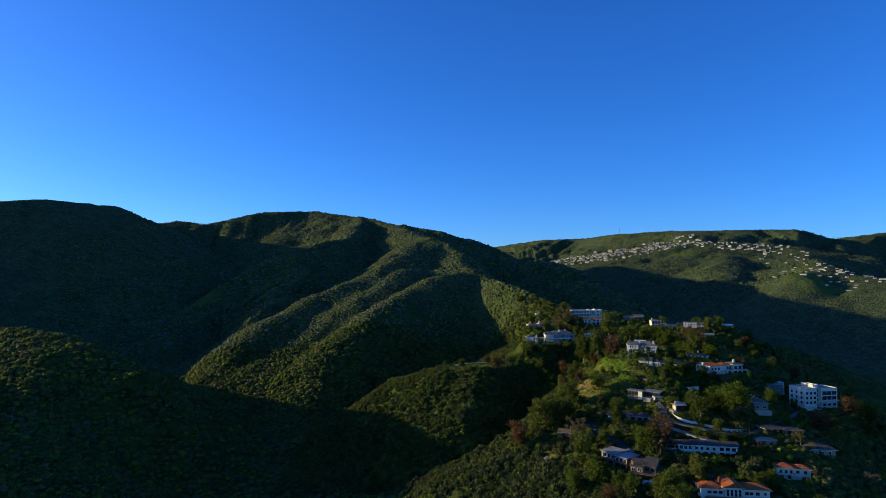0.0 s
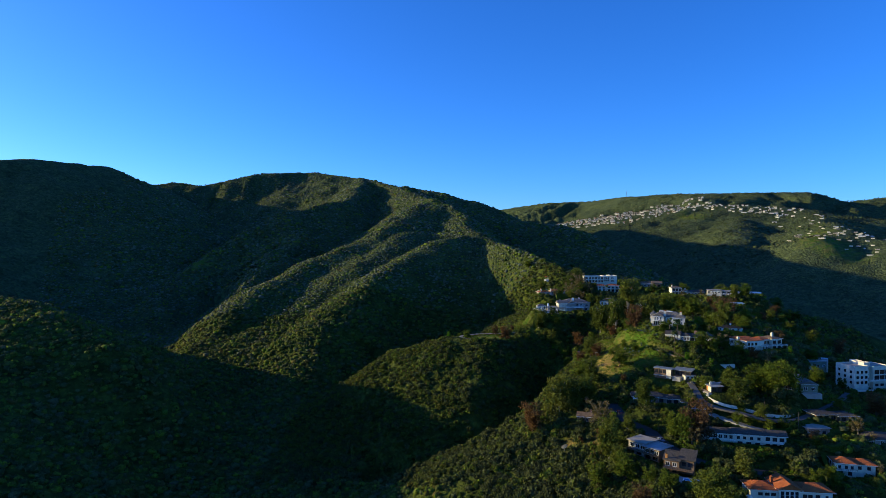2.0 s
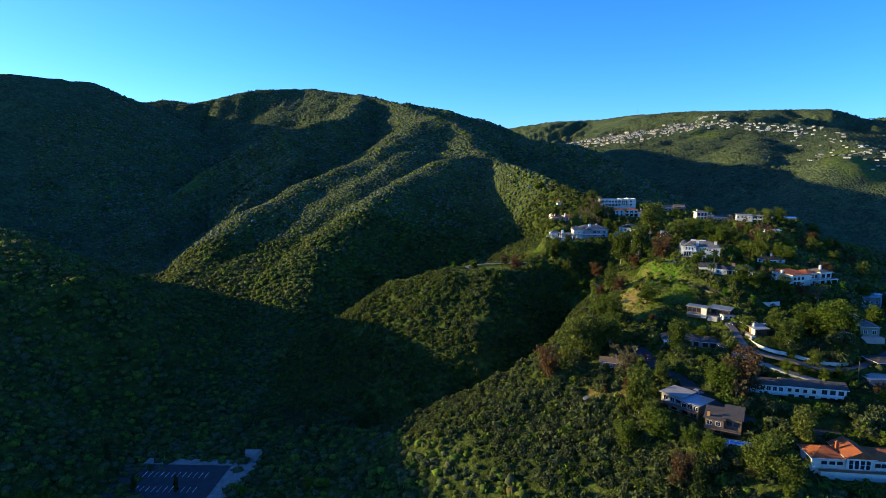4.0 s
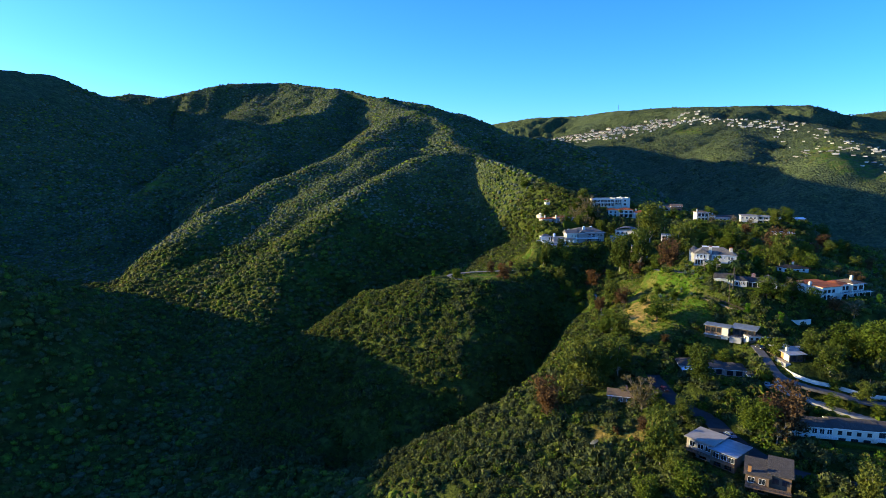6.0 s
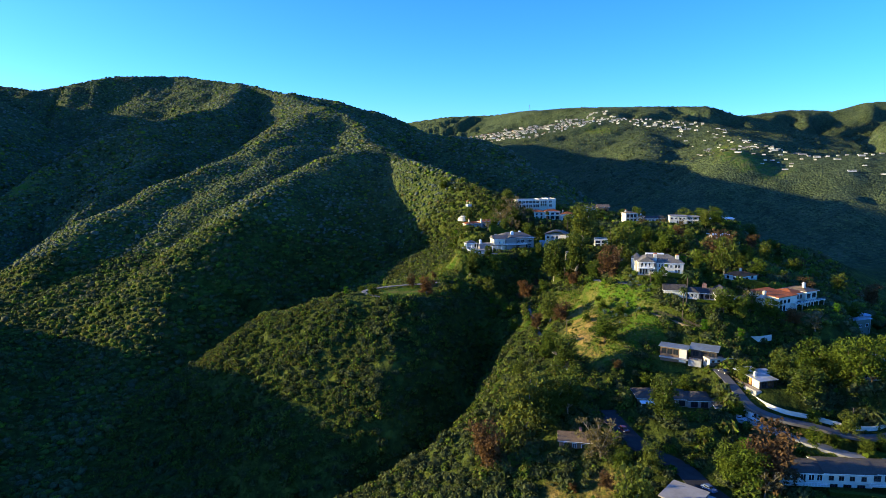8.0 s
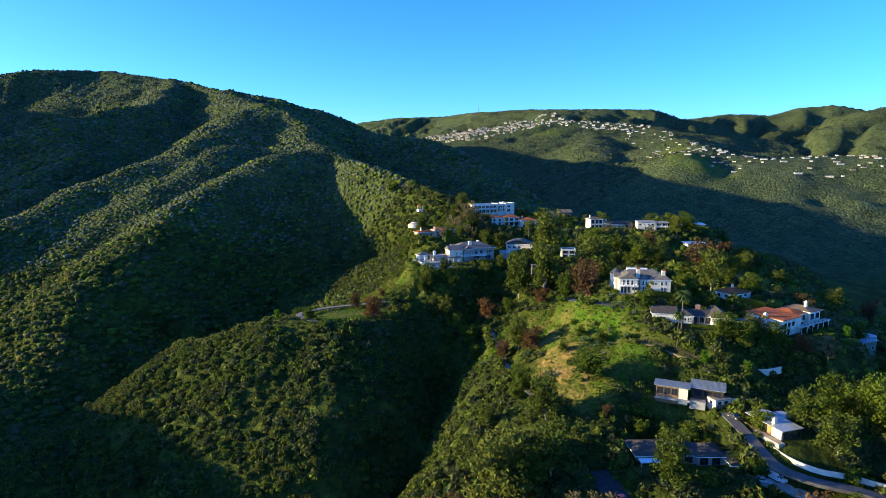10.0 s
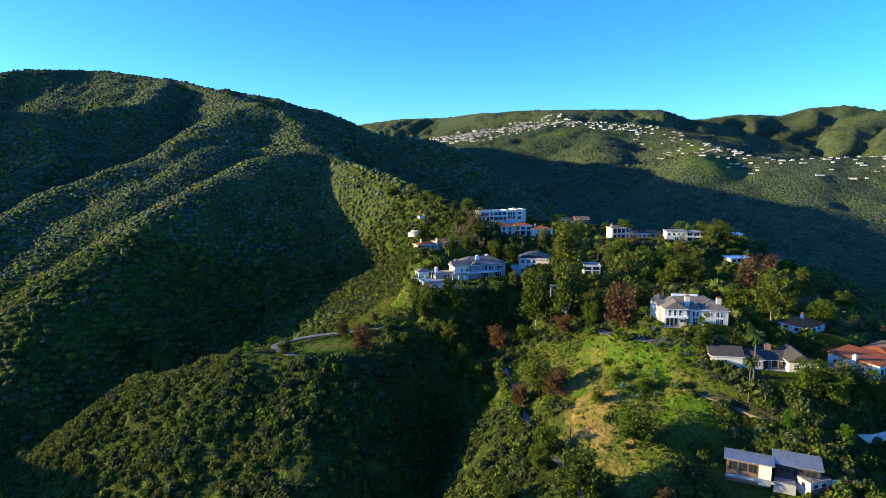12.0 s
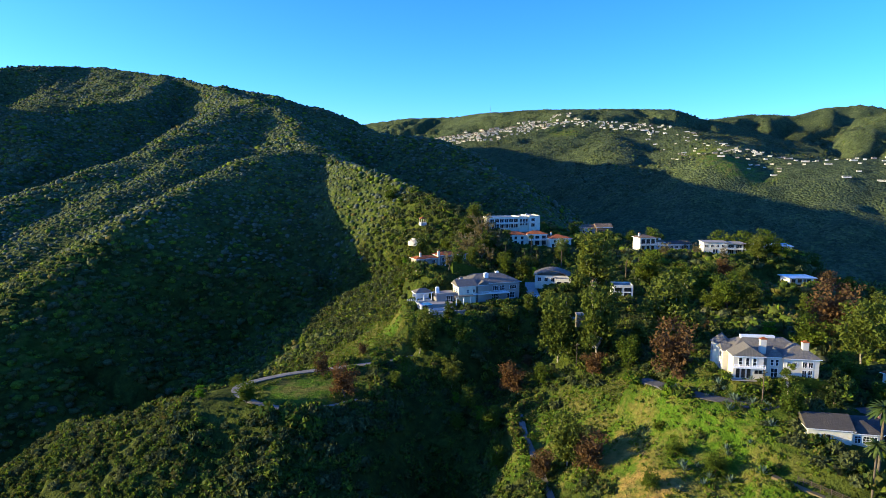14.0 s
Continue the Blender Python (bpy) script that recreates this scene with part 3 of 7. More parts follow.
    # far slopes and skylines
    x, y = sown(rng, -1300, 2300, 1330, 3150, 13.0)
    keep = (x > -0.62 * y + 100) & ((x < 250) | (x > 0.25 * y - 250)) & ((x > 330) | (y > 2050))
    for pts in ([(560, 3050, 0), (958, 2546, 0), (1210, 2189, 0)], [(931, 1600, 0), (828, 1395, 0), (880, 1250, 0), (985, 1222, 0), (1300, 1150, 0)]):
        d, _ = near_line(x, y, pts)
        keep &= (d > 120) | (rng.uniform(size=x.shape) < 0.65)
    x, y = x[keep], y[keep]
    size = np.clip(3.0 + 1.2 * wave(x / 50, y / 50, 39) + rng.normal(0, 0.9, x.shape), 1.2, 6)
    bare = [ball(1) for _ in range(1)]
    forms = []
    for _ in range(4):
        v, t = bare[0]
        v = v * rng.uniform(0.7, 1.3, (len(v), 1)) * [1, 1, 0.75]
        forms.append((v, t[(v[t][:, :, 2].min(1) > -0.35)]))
    # about half of it in the leaves that carry the haze
    scatter("far_brush", "far brush and small trees on the hills", np.stack([x, y, land(x, y)], -1), size, forms, [SAGE, HAZED_BRUSH], 4, second=0.5)


def sow_grass():
    """Tussocks and weeds on the open slopes."""
    rng = np.random.default_rng(19)
    forms = []
    for _ in range(5):
        c = rng.normal(0, 0.45, (16, 3)) * [1, 1, 0.3] + [0, 0, 0.25]
        forms.append(leaf_cards(rng, c, 0.42, 0.5))
    x, y = sown(rng, -20, 150, 405, 605, 1.15)
    soil, grass = cover(x, y)
    keep = (grass > 0.25) & (rng.uniform(size=x.shape) < 0.75 - 0.6 * soil) & ~built_on(x, y)
    x, y = x[keep], y[keep]
    scatter("grass_tussocks", "green and dry grass tussocks and weeds on open slopes", np.stack([x, y, land(x, y)], -1), rng.uniform(0.35, 1.0, x.shape), forms, [GRASS], 9, "grass")


GRASS = foliage_material("tussock_blades", [(0.075, 0.135, 0.010), (0.110, 0.165, 0.012), (0.160, 0.165, 0.026), (0.090, 0.150, 0.010), (0.200, 0.175, 0.060)], spread=0.8)
sow_slopes()
sow_grass()

# ---------------------------------------------------------------- plants: trees


def part(name, bm, mat, parent, label=""):
    """A bmesh as one mesh object under a thing or a part."""
    me = bpy.data.meshes.new(name)
    bm.to_mesh(me)
    bm.free()
    me.materials.append(mat)
    ob = new(name, me)
    ob.parent = parent
    return tagged(ob, label)


def limb(bm, a, b, ra, rb, sides=6):
    """A tapered, closed piece of wood or pipe from a to b."""
    a, b = Vector(a), Vector(b)
    q = (b - a).to_track_quat("Z", "Y")
    rings = []
    for p, r in ((a, ra), (b, rb)):
        rings.append([bm.verts.new(p + q @ Vector((r * math.cos(6.2832 * k / sides), r * math.sin(6.2832 * k / sides), 0))) for k in range(sides)])
    for k in range(sides):
        bm.faces.new((rings[0][k], rings[0][(k + 1) % sides], rings[1][(k + 1) % sides], rings[1][k]))
    bm.faces.new(rings[1])
    bm.faces.new(rings[0][::-1])


def crown_part(parent, rng, clumps, radius, cards, size, mat, name="crown"):
    """Leaf sprays gathered in clumps; clumps: (x, y, z, r)."""
    pts = []
    for cx, cy, cz, r in clumps:
        d = rng.normal(size=(cards, 3))
        d /= np.linalg.norm(d, axis=1, keepdims=True)
        pts.append(np.array([cx, cy, cz]) + d * r * rng.uniform(0.35, 1.08, (cards, 1)) * [1, 1, 0.8])
    v, t = leaf_cards(rng, np.concatenate(pts), size)
    ob = new(name, mesh_from(name, v, t, [mat]))
    ob.parent = parent
    return ob


def tree_form(kind, seed):
    """A tree 10 m high at the origin, with trunk and crown."""
    rng = np.random.default_rng(seed)
    rnd = random.Random(seed)
    kinds = {
        "live_oak": ("evergreen oak with a dense dark rounded crown", LIVE, BARK),
        "gum_tree": ("tall eucalyptus with pale trunk and airy olive clumps", GUM, PALE_BARK),
        "rust_tree": ("tree with reddish brown spring foliage", RUST, BARK),
        "young_tree": ("bright green young leafy tree", FRESH, BARK),
        "pine": ("dark conifer with layered branches", NEEDLE, BARK),
        "cypress": ("narrow dark columnar cypress", NEEDLE, BARK),
        "bare_tree": ("pale twiggy tree nearly bare of leaves", TWIG, GREY_BARK),
        "slender_tree": ("thin open tree with a slender pale trunk", GUM, PALE_BARK),
    }
    label, leaves, bark = kinds[kind]
    root = tagged(new(kind), label, "tree", group=kind.replace("_", " ") + "s on the hillside")
    bm = bmesh.new()
    clumps = []
    if kind in ("pine", "cypress"):
        limb(bm, (0, 0, -0.6), (0, 0, 9.4), 0.22, 0.04)
        part("trunk", bm, bark, root)
        bm = bmesh.new()
        wide = 2.3 if kind == "pine" else 1.0
        for k in range(26):
            h = 1.0 + 8.6 * k / 26
            a, r = k * 2.4 + rnd.uniform(-0.4, 0.4), wide * (1 - ((h - 1) / 10.5) ** (1.3 if kind == "pine" else 3)) * rnd.uniform(0.7, 1.1)
            tip = (r * math.cos(a), r * math.sin(a), h + 0.2)
            if kind == "pine":
                limb(bm, (0, 0, h - 0.3), tip, 0.06, 0.02, 4)
            clumps.append((tip[0] * 0.7, tip[1] * 0.7, h, max(0.45, 0.55 * r)))
        clumps.append((0, 0, 9.6, 0.4))
        if kind == "pine":
            tagged(part("branchwork", bm, bark, root), kind="stuff")
        crown_part(root, rng, clumps, 1, 70, 0.27, leaves)
        return root
    lean = rnd.uniform(-0.5, 0.5)
    tall = {"live_oak": 1.2, "gum_tree": 1.5, "rust_tree": 1.2, "young_tree": 1.2, "bare_tree": 1.8, "slender_tree": 4.4}[kind]
    fork = Vector((lean, rnd.uniform(-0.4, 0.4), tall))
    thick = {"gum_tree": 0.20, "slender_tree": 0.14}.get(kind, 0.26)
    limb(bm, (0, 0, -0.8), fork, thick, thick * 0.6, 8)
    part("trunk", bm, bark, root)
    bm = bmesh.new()
    n = {"live_oak": 17, "gum_tree": 19, "rust_tree": 15, "young_tree": 10, "bare_tree": 14, "slender_tree": 6}[kind]
    spread = {"live_oak": 3.6, "gum_tree": 2.9, "rust_tree": 3.3, "young_tree": 2.0, "bare_tree": 3.4, "slender_tree": 1.8}[kind]
    for k in range(n):
        a = 6.2832 * k / n + rnd.uniform(-0.4, 0.4)
        r = spread * rnd.uniform(0.35, 1.0)
        top = tall + 0.9 + (8.6 - tall) * ((k * 0.618 + 0.3) % 1.0) - 0.3 * r * (r / spread)
        tip = Vector((fork.x + r * math.cos(a), fork.y + r * math.sin(a), top))
        mid = fork.lerp(tip, 0.5) + Vector((rnd.uniform(-0.4, 0.4), rnd.uniform(-0.4, 0.4), 0.3))
        limb(bm, fork, mid, thick * 0.42, thick * 0.26, 4)
        limb(bm, mid, tip, thick * 0.26, thick * 0.08, 3)
        size = {"gum_tree": rnd.uniform(1.0, 1.75), "slender_tree": rnd.uniform(0.6, 1.0), "bare_tree": 0.9}.get(kind, rnd.uniform(1.15, 1.95))
        clumps.append((tip.x, tip.y, tip.z, size))
        if kind != "slender_tree":
            clumps.append((mid.x, mid.y, mid.z + 0.7, size * 0.8))
        if kind == "bare_tree":
            for _ in range(5):
                tw = tip + Vector((rnd.uniform(-1, 1), rnd.uniform(-1, 1), rnd.uniform(-0.2, 1.2)))
                limb(bm, mid.lerp(tip, rnd.uniform(0.3, 1)), tw, 0.05, 0.02, 3)
    tagged(part("branchwork", bm, bark, root), kind="stuff")
    cards = {"gum_tree": 105, "slender_tree": 100, "bare_tree": 60}.get(kind, 105)
    size = {"bare_tree": 0.19, "gum_tree": 0.255, "young_tree": 0.23}.get(kind, 0.275)
    crown_part(root, rng, clumps, 1, cards, size, leaves)
    return root


def palm_form(name, seed, trunk, frond, droop, label, count=26):
    """A palm with a trunk of that height and fronds of that length."""
    rnd = random.Random(seed)
    root = tagged(new(name), label, "palm", group=name.replace("_", " ") + "s by the houses")
    bm = bmesh.new()
    limb(bm, (0, 0, -0.6), (0, 0, trunk), 0.13, 0.10, 8)
    part("trunk", bm, BARK, root)
    bm = bmesh.new()
    for k in range(count):
        a, up = k * 2.39996, rnd.uniform(-0.75, 1.1)
        out, cut = Vector((math.cos(a), math.sin(a), 0)), Vector((-math.sin(a), math.cos(a), 0))
        old = None
        for j in range(6):
            s = j / 5
            p = Vector((0, 0, trunk)) + out * frond * s * math.cos(up * 0.8) + Vector((0, 0, frond * (s * math.sin(up) - droop * s * s)))
            w = frond * 0.115 * (0.25 + 1.6 * s * (1 - s) * 1.4) if j < 5 else 0.02
            row = [bm.verts.new(p + cut * w - Vector((0, 0, w * 0.5))), bm.verts.new(p), bm.verts.new(p - cut * w - Vector((0, 0, w * 0.5)))]
            if old:
                bm.faces.new((old[0], old[1], row[1], row[0]))
                bm.faces.new((old[1], old[2], row[2], row[1]))
            old = row
    part("crown", bm, FROND, root)
    return root


STOCK = {
    kind: [tree_form(kind, 100 + 7 * n + k) for k in range(m)]
    for n, (kind, m) in enumerate((("live_oak", 3), ("gum_tree", 3), ("rust_tree", 2), ("young_tree", 1), ("pine", 2), ("cypress", 1), ("bare_tree", 2), ("slender_tree", 1)))
}
STOCK["fan_palm"] = [palm_form("fan_palm", 5, 8.4, 1.35, 0.5, "tall fan palm with a shaggy round crown", 80)]
STOCK["feather_palm"] = [palm_form("feather_palm", 6, 3.0, 6.0, 0.5, "low palm with long arching feather fronds", 44)]
used_forms = set()


def plant(kind, x, y, height, seed=0):
    """Set a tree of that height on the ground: the first use of a form moves it, later ones are copies."""
    rnd = random.Random(int(x * 17 + y * 31) + seed)
    ob = rnd.choice(STOCK[kind])
    s = height / 10.0
    w = s * rnd.uniform(0.9, 1.2)
    m = Matrix.Translation((x, y, float(land(np.array([x]), np.array([y]))[0]))) @ Matrix.Rotation(rnd.uniform(0, 6.28), 4, "Z") @ Matrix.Diagonal((w, w, s, 1))
    if ob.name in used_forms:
        return copy_thing(ob, m)
    used_forms.add(ob.name)
    ob.matrix_basis = m
    return ob


# Trees that stand out, kind by kind: x, y, height.
GUM_TREES = [(121, 692, 18), (121, 664, 14), (98.5, 554, 9), (119, 562, 16), (109, 529, 14), (141, 570, 17), (118, 517, 15), (143, 515, 18), (183, 478, 15), (193, 539, 13), (62, 391, 20), (70, 392, 20), (55, 392, 17), (84, 358, 11), (146, 384, 14), (146, 371, 15), (168, 385, 15), (150, 357, 9), (98, 376, 9), (98, 295, 15), (104, 285, 14), (101, 291, 12), (70, 340, 12), (72, 331, 13), (78, 415, 9), (62, 546, 6), (74, 549, 6), (62, 429, 9), (72, 537, 9), (64, 546, 8)]
for x, y, h in GUM_TREES:
    plant("gum_tree", x, y, h)
BARE_TREES = [(127, 666, 13), (109, 662, 12), (121, 673, 16), (115, 655, 10), (83, 593, 9), (109, 658, 11), (119, 650, 10), (73, 369, 12)]
for x, y, h in BARE_TREES:
    plant("bare_tree", x, y, h)
FAN_PALMS = [(129, 655, 12), (144, 655, 10), (137, 646, 9), (144, 646, 9), (153, 633, 13), (160, 595, 14), (176, 606, 13), (189, 617, 11), (252, 442, 14), (250, 428, 15), (243, 439, 13), (270, 444, 13), (273, 442, 13), (217, 329, 8), (130, 424, 13), (132, 425, 15)]
for x, y, h in FAN_PALMS:
    plant("fan_palm", x, y, h)
LIVE_OAKS = [(193, 700, 11), (124, 507, 10), (178, 569, 13), (183, 596, 12), (179, 494, 9), (246, 632, 11), (256, 624, 12), (262, 616, 12), (288, 612, 14), (275, 616, 12), (252, 596, 10), (193, 586, 11), (191, 568, 12), (186, 542, 12), (219, 656, 9), (78, 440, 11), (97, 426, 9), (168, 375, 13), (167, 380, 12), (171, 372, 12), (103, 347, 11), (106, 342, 10), (143, 364, 6), (86, 304, 9), (162, 390, 12), (168, 387, 12), (73, 324, 10), (62, 327, 9), (149, 306, 8), (262, 396, 11)]
for x, y, h in LIVE_OAKS:
    plant("live_oak", x, y, h)
LIVE_OAKS_2 = [(121, 381, 5), (123.5, 374, 4.5), (138, 357, 4.5), (144, 354.5, 5), (151, 350.5, 4.5), (158, 352.5, 5), (110, 399, 5), (116, 396, 6), (121, 393, 5), (104, 402, 6), (254, 394, 10), (164, 453, 7), (163, 465, 7), (167, 420, 9), (156, 418, 9), (144, 417, 8), (150, 415, 9), (75, 400, 8), (81, 798, 9), (-2, 545, 6), (4, 522, 6), (74, 435, 7), (-74, 355, 7), (-182, 323, 8), (-177, 328, 7), (88, 596, 8), (76, 543, 7), (75, 525, 7), (70, 520, 6), (80, 513, 7), (77, 496, 6), (51, 530, 6), (113, 447, 4), (108, 455, 3.5), (98, 449, 4), (110, 466, 3)]
for x, y, h in LIVE_OAKS_2:
    plant("live_oak", x, y, h)
RUST_TREES = [(121, 477, 17), (114, 511, 9), (193, 498, 12), (39, 383, 10), (113, 342, 12), (82, 476, 6), (92, 468, 6), (83, 476, 5), (34, 523, 7), (42, 558, 5), (27, 541, 5), (70, 357, 4), (61, 361, 3.5), (66, 352, 4), (75, 350, 5)]
for x, y, h in RUST_TREES:
    plant("rust_tree", x, y, h)
YOUNG_TREES = [(115, 358, 8), (176, 508, 10), (134, 414, 7), (-11, 528, 7), (-66, 356, 6), (-102, 347, 7), (82, 723, 8), (78, 519, 7), (72, 530, 6)]
for x, y, h in YOUNG_TREES:
    plant("young_tree", x, y, h)
PINES = [(147, 451, 11), (165, 470, 9), (276, 562, 14), (76, 289, 19)]
for x, y, h in PINES:
    plant("pine", x, y, h)
FEATHER_PALMS = [(148, 450, 5), (153, 458, 6)]
for x, y, h in FEATHER_PALMS:
    plant("feather_palm", x, y, h)
SLENDER_TREES = [(138, 455, 11)]
for x, y, h in SLENDER_TREES:
    plant("slender_tree", x, y, h)
CYPRESSS = [(178, 483, 8), (-175, 368, 12), (-151, 347, 10), (-132, 348, 10)]
for x, y, h in CYPRESSS:
    plant("cypress", x, y, h)


def plant_crest():
    """Small oaks on the slope below the crest houses."""
    rng = np.random.default_rng(31)
    x, y = sown(rng, 66, 130, 610, 745, 15)
    keep = ~built_on(x, y, 1.5) & (rng.uniform(size=x.shape) < 0.6)
    for px, py in zip(x[keep], y[keep]):
        plant("live_oak" if rng.uniform() < 0.75 else "gum_tree", float(px), float(py), float(rng.uniform(5, 9)))


plant_crest()


def plant_gardens():
    """Garden trees and shrubs that fill the ground between the houses."""
    rng = np.random.default_rng(77)
    x, y = sown(rng, 78, 300, 285, 690, 13.5)
    keep = ~built_on(x, y, 2.5) & (x - 70 > 0.06 * (y - 300))
    soil, grass = cover(x, y)
    keep &= (soil + grass < 0.2) & (rng.uniform(size=x.shape) < 0.72)
    kinds = ["live_oak", "live_oak", "live_oak", "gum_tree", "gum_tree", "rust_tree", "pine", "young_tree", "bare_tree"]
    for px, py in zip(x[keep], y[keep]):
        plant(kinds[rng.integers(0, len(kinds))], float(px), float(py), float(rng.uniform(4.0, 8.5)))


plant_gardens()

# ---------------------------------------------------------------- building materials


def plaster(name, colour, rough=0.85, stain=0.22):
    mat, n, l, sh = material(name, rough)
    dirt = noise_node(n, l, 0.45, 5, 0.65)
    worn = tuple(c * (1 - stain) for c in colour)
    light = tuple(min(1, c * 1.05) for c in colour)
    l.new(ramp(n, l, dirt, [(0.3, worn), (0.6, colour), (0.8, light)]), sh.inputs["Base Color"])
    bump(n, l, sh, noise_node(n, l, 14, 3, 0.6), 0.25, 0.02)
    return mat


def tiled(name, a, b, c, pitch=0.35, rough=0.8):
    """Roof covering: courses and single tiles of uneven tone."""
    mat, n, l, sh = material(name, rough)
    pos = n.new("ShaderNodeTexCoord").outputs["Object"]
    brick = n.new("ShaderNodeTexBrick")
    brick.inputs["Scale"].default_value = 1.0
    brick.inputs["Brick Width"].default_value, brick.inputs["Row Height"].default_value = pitch, pitch * 1.1
    brick.inputs["Mortar Size"].default_value = 0.02
    for key, col in (("Color1", a), ("Color2", b), ("Mortar", tuple(x * 0.5 for x in a))):
        brick.inputs[key].default_value = (*col, 1)
    l.new(pos, brick.inputs["Vector"])
    patch = ramp(n, l, noise_node(n, l, 0.7, 5, 0.7), [(0.35, (0, 0, 0)), (0.7, (1, 1, 1))])
    out = mix(n, l, patch, brick.outputs["Color"], c)
    l.new(out, sh.inputs["Base Color"])
    wavy = n.new("ShaderNodeTexWave")
    wavy.inputs["Scale"].default_value = 1.0 / pitch
    l.new(pos, wavy.inputs["Vector"])
    bump(n, l, sh, wavy.outputs["Fac"], 0.5, 0.06)
    return mat


def metal_roof(name, colour):
    mat, n, l, sh = material(name, 0.32, 0.55)
    l.new(ramp(n, l, noise_node(n, l, 0.6, 4, 0.6), [(0.3, tuple(c * 0.7 for c in colour)), (0.7, colour)]), sh.inputs["Base Color"])
    seam = n.new("ShaderNodeTexWave")
    seam.inputs["Scale"].default_value = 0.9
    l.new(n.new("ShaderNodeTexCoord").outputs["Object"], seam.inputs["Vector"])
    bump(n, l, sh, seam.outputs["Fac"], 0.4, 0.05)
    return mat


def brickwork(name, a, b):
    mat, n, l, sh = material(name, 0.9)
    brick = n.new("ShaderNodeTexBrick")
    brick.inputs["Scale"].default_value = 1.0
    brick.inputs["Brick Width"].default_value, brick.inputs["Row Height"].default_value, brick.inputs["Mortar Size"].default_value = 0.22, 0.075, 0.01
    for key, col in (("Color1", a), ("Color2", b), ("Mortar", (0.32, 0.29, 0.26))):
        brick.inputs[key].default_value = (*col, 1)
    coords = n.new("ShaderNodeMapping")
    coords.inputs["Rotation"].default_value = (radians(90), 0, 0)
    l.new(n.new("ShaderNodeTexCoord").outputs["Object"], coords.inputs["Vector"])
    l.new(coords.outputs[0], brick.inputs["Vector"])
    l.new(brick.outputs["Color"], sh.inputs["Base Color"])
    return mat


WHITE = plaster("white_stucco", (0.70, 0.64, 0.52))
CREAM = plaster("cream_stucco", (0.74, 0.68, 0.52))
PALE = plaster("pale_siding", (0.52, 0.51, 0.47))
TAUPE = plaster("taupe_shingle_wall", (0.34, 0.30, 0.26))
OLIVE = plaster("olive_siding", (0.20, 0.23, 0.17))
BROWN = plaster("brown_timber", (0.20, 0.13, 0.08))
DARK = plaster("dark_timber", (0.07, 0.055, 0.045))
AMBER = plaster("amber_timber", (0.50, 0.24, 0.08))
CONCRETE = plaster("concrete", (0.34, 0.33, 0.30))
PAVING = plaster("paving", (0.36, 0.33, 0.29))
ASPHALT = plaster("asphalt", (0.052, 0.051, 0.050), 0.95, 0.35)
OLD_ASPHALT = plaster("old_asphalt", (0.125, 0.118, 0.110), 0.95, 0.4)
TRACK = plaster("worn_track", (0.24, 0.215, 0.18), 0.95, 0.4)
TRAIL = plaster("packed_earth", (0.19, 0.15, 0.085), 0.95, 0.3)
BRICK = brickwork("red_brick", (0.30, 0.12, 0.07), (0.38, 0.17, 0.10))
CLAY = tiled("clay_tiles", (0.36, 0.095, 0.030), (0.43, 0.135, 0.045), (0.28, 0.080, 0.030))
SHINGLE = tiled("grey_shingles", (0.155, 0.142, 0.125), (0.21, 0.19, 0.165), (0.13, 0.118, 0.105))
DARK_SHINGLE = tiled("dark_shingles", (0.072, 0.063, 0.054), (0.105, 0.092, 0.078), (0.062, 0.055, 0.048))
BROWN_SHINGLE = tiled("brown_shingles", (0.17, 0.115, 0.07), (0.23, 0.16, 0.10), (0.14, 0.10, 0.07))
GRAVEL = plaster("gravel_roof", (0.34, 0.31, 0.27), 0.95)
STEEL = metal_roof("blue_grey_metal", (0.42, 0.47, 0.52))
SILVER = metal_roof("silver_metal", (0.62, 0.62, 0.60))
TRIM = plaster("white_trim", (0.82, 0.82, 0.80), 0.6, 0.1)
BLACK = plaster("black_metal", (0.02, 0.02, 0.022), 0.5, 0.1)
GLASS, gn, gl, gs = material("window_glass", 0.06)
gs.inputs["Base Color"].default_value = (0.018, 0.024, 0.030, 1)
gs.inputs["Specular IOR Level"].default_value = 0.8
WATER, wn_, wl_, ws_ = material("pool_water", 0.05)
wl_.new(ramp(wn_, wl_, noise_node(wn_, wl_, 0.8, 3, 0.5), [(0.3, (0.03, 0.22, 0.50)), (0.7, (0.06, 0.34, 0.62))]), ws_.inputs["Base Color"])
CANVAS = plaster("white_canvas", (0.80, 0.80, 0.80), 0.8, 0.08)

# ---------------------------------------------------------------- building kit


def box(bm, x0, x1, y0, y1, z0, z1):
    v = [bm.verts.new((x, y, z)) for z in (z0, z1) for x, y in ((x0, y0), (x1, y0), (x1, y1), (x0, y1))]
    for q in ((3, 2, 1, 0), (4, 5, 6, 7), (0, 1, 5, 4), (1, 2, 6, 5), (2, 3, 7, 6), (3, 0, 4, 7)):
        bm.faces.new([v[i] for i in q])


def prism(bm, lower, upper):
    """A closed body between two rings of points with as many corners."""
    a, b = [bm.verts.new(p) for p in lower], [bm.verts.new(p) for p in upper]
    n = len(a)
    bm.faces.new(a[::-1])
    bm.faces.new(b)
    for k in range(n):
        bm.faces.new((a[k], a[(k + 1) % n], b[(k + 1) % n], b[k]))


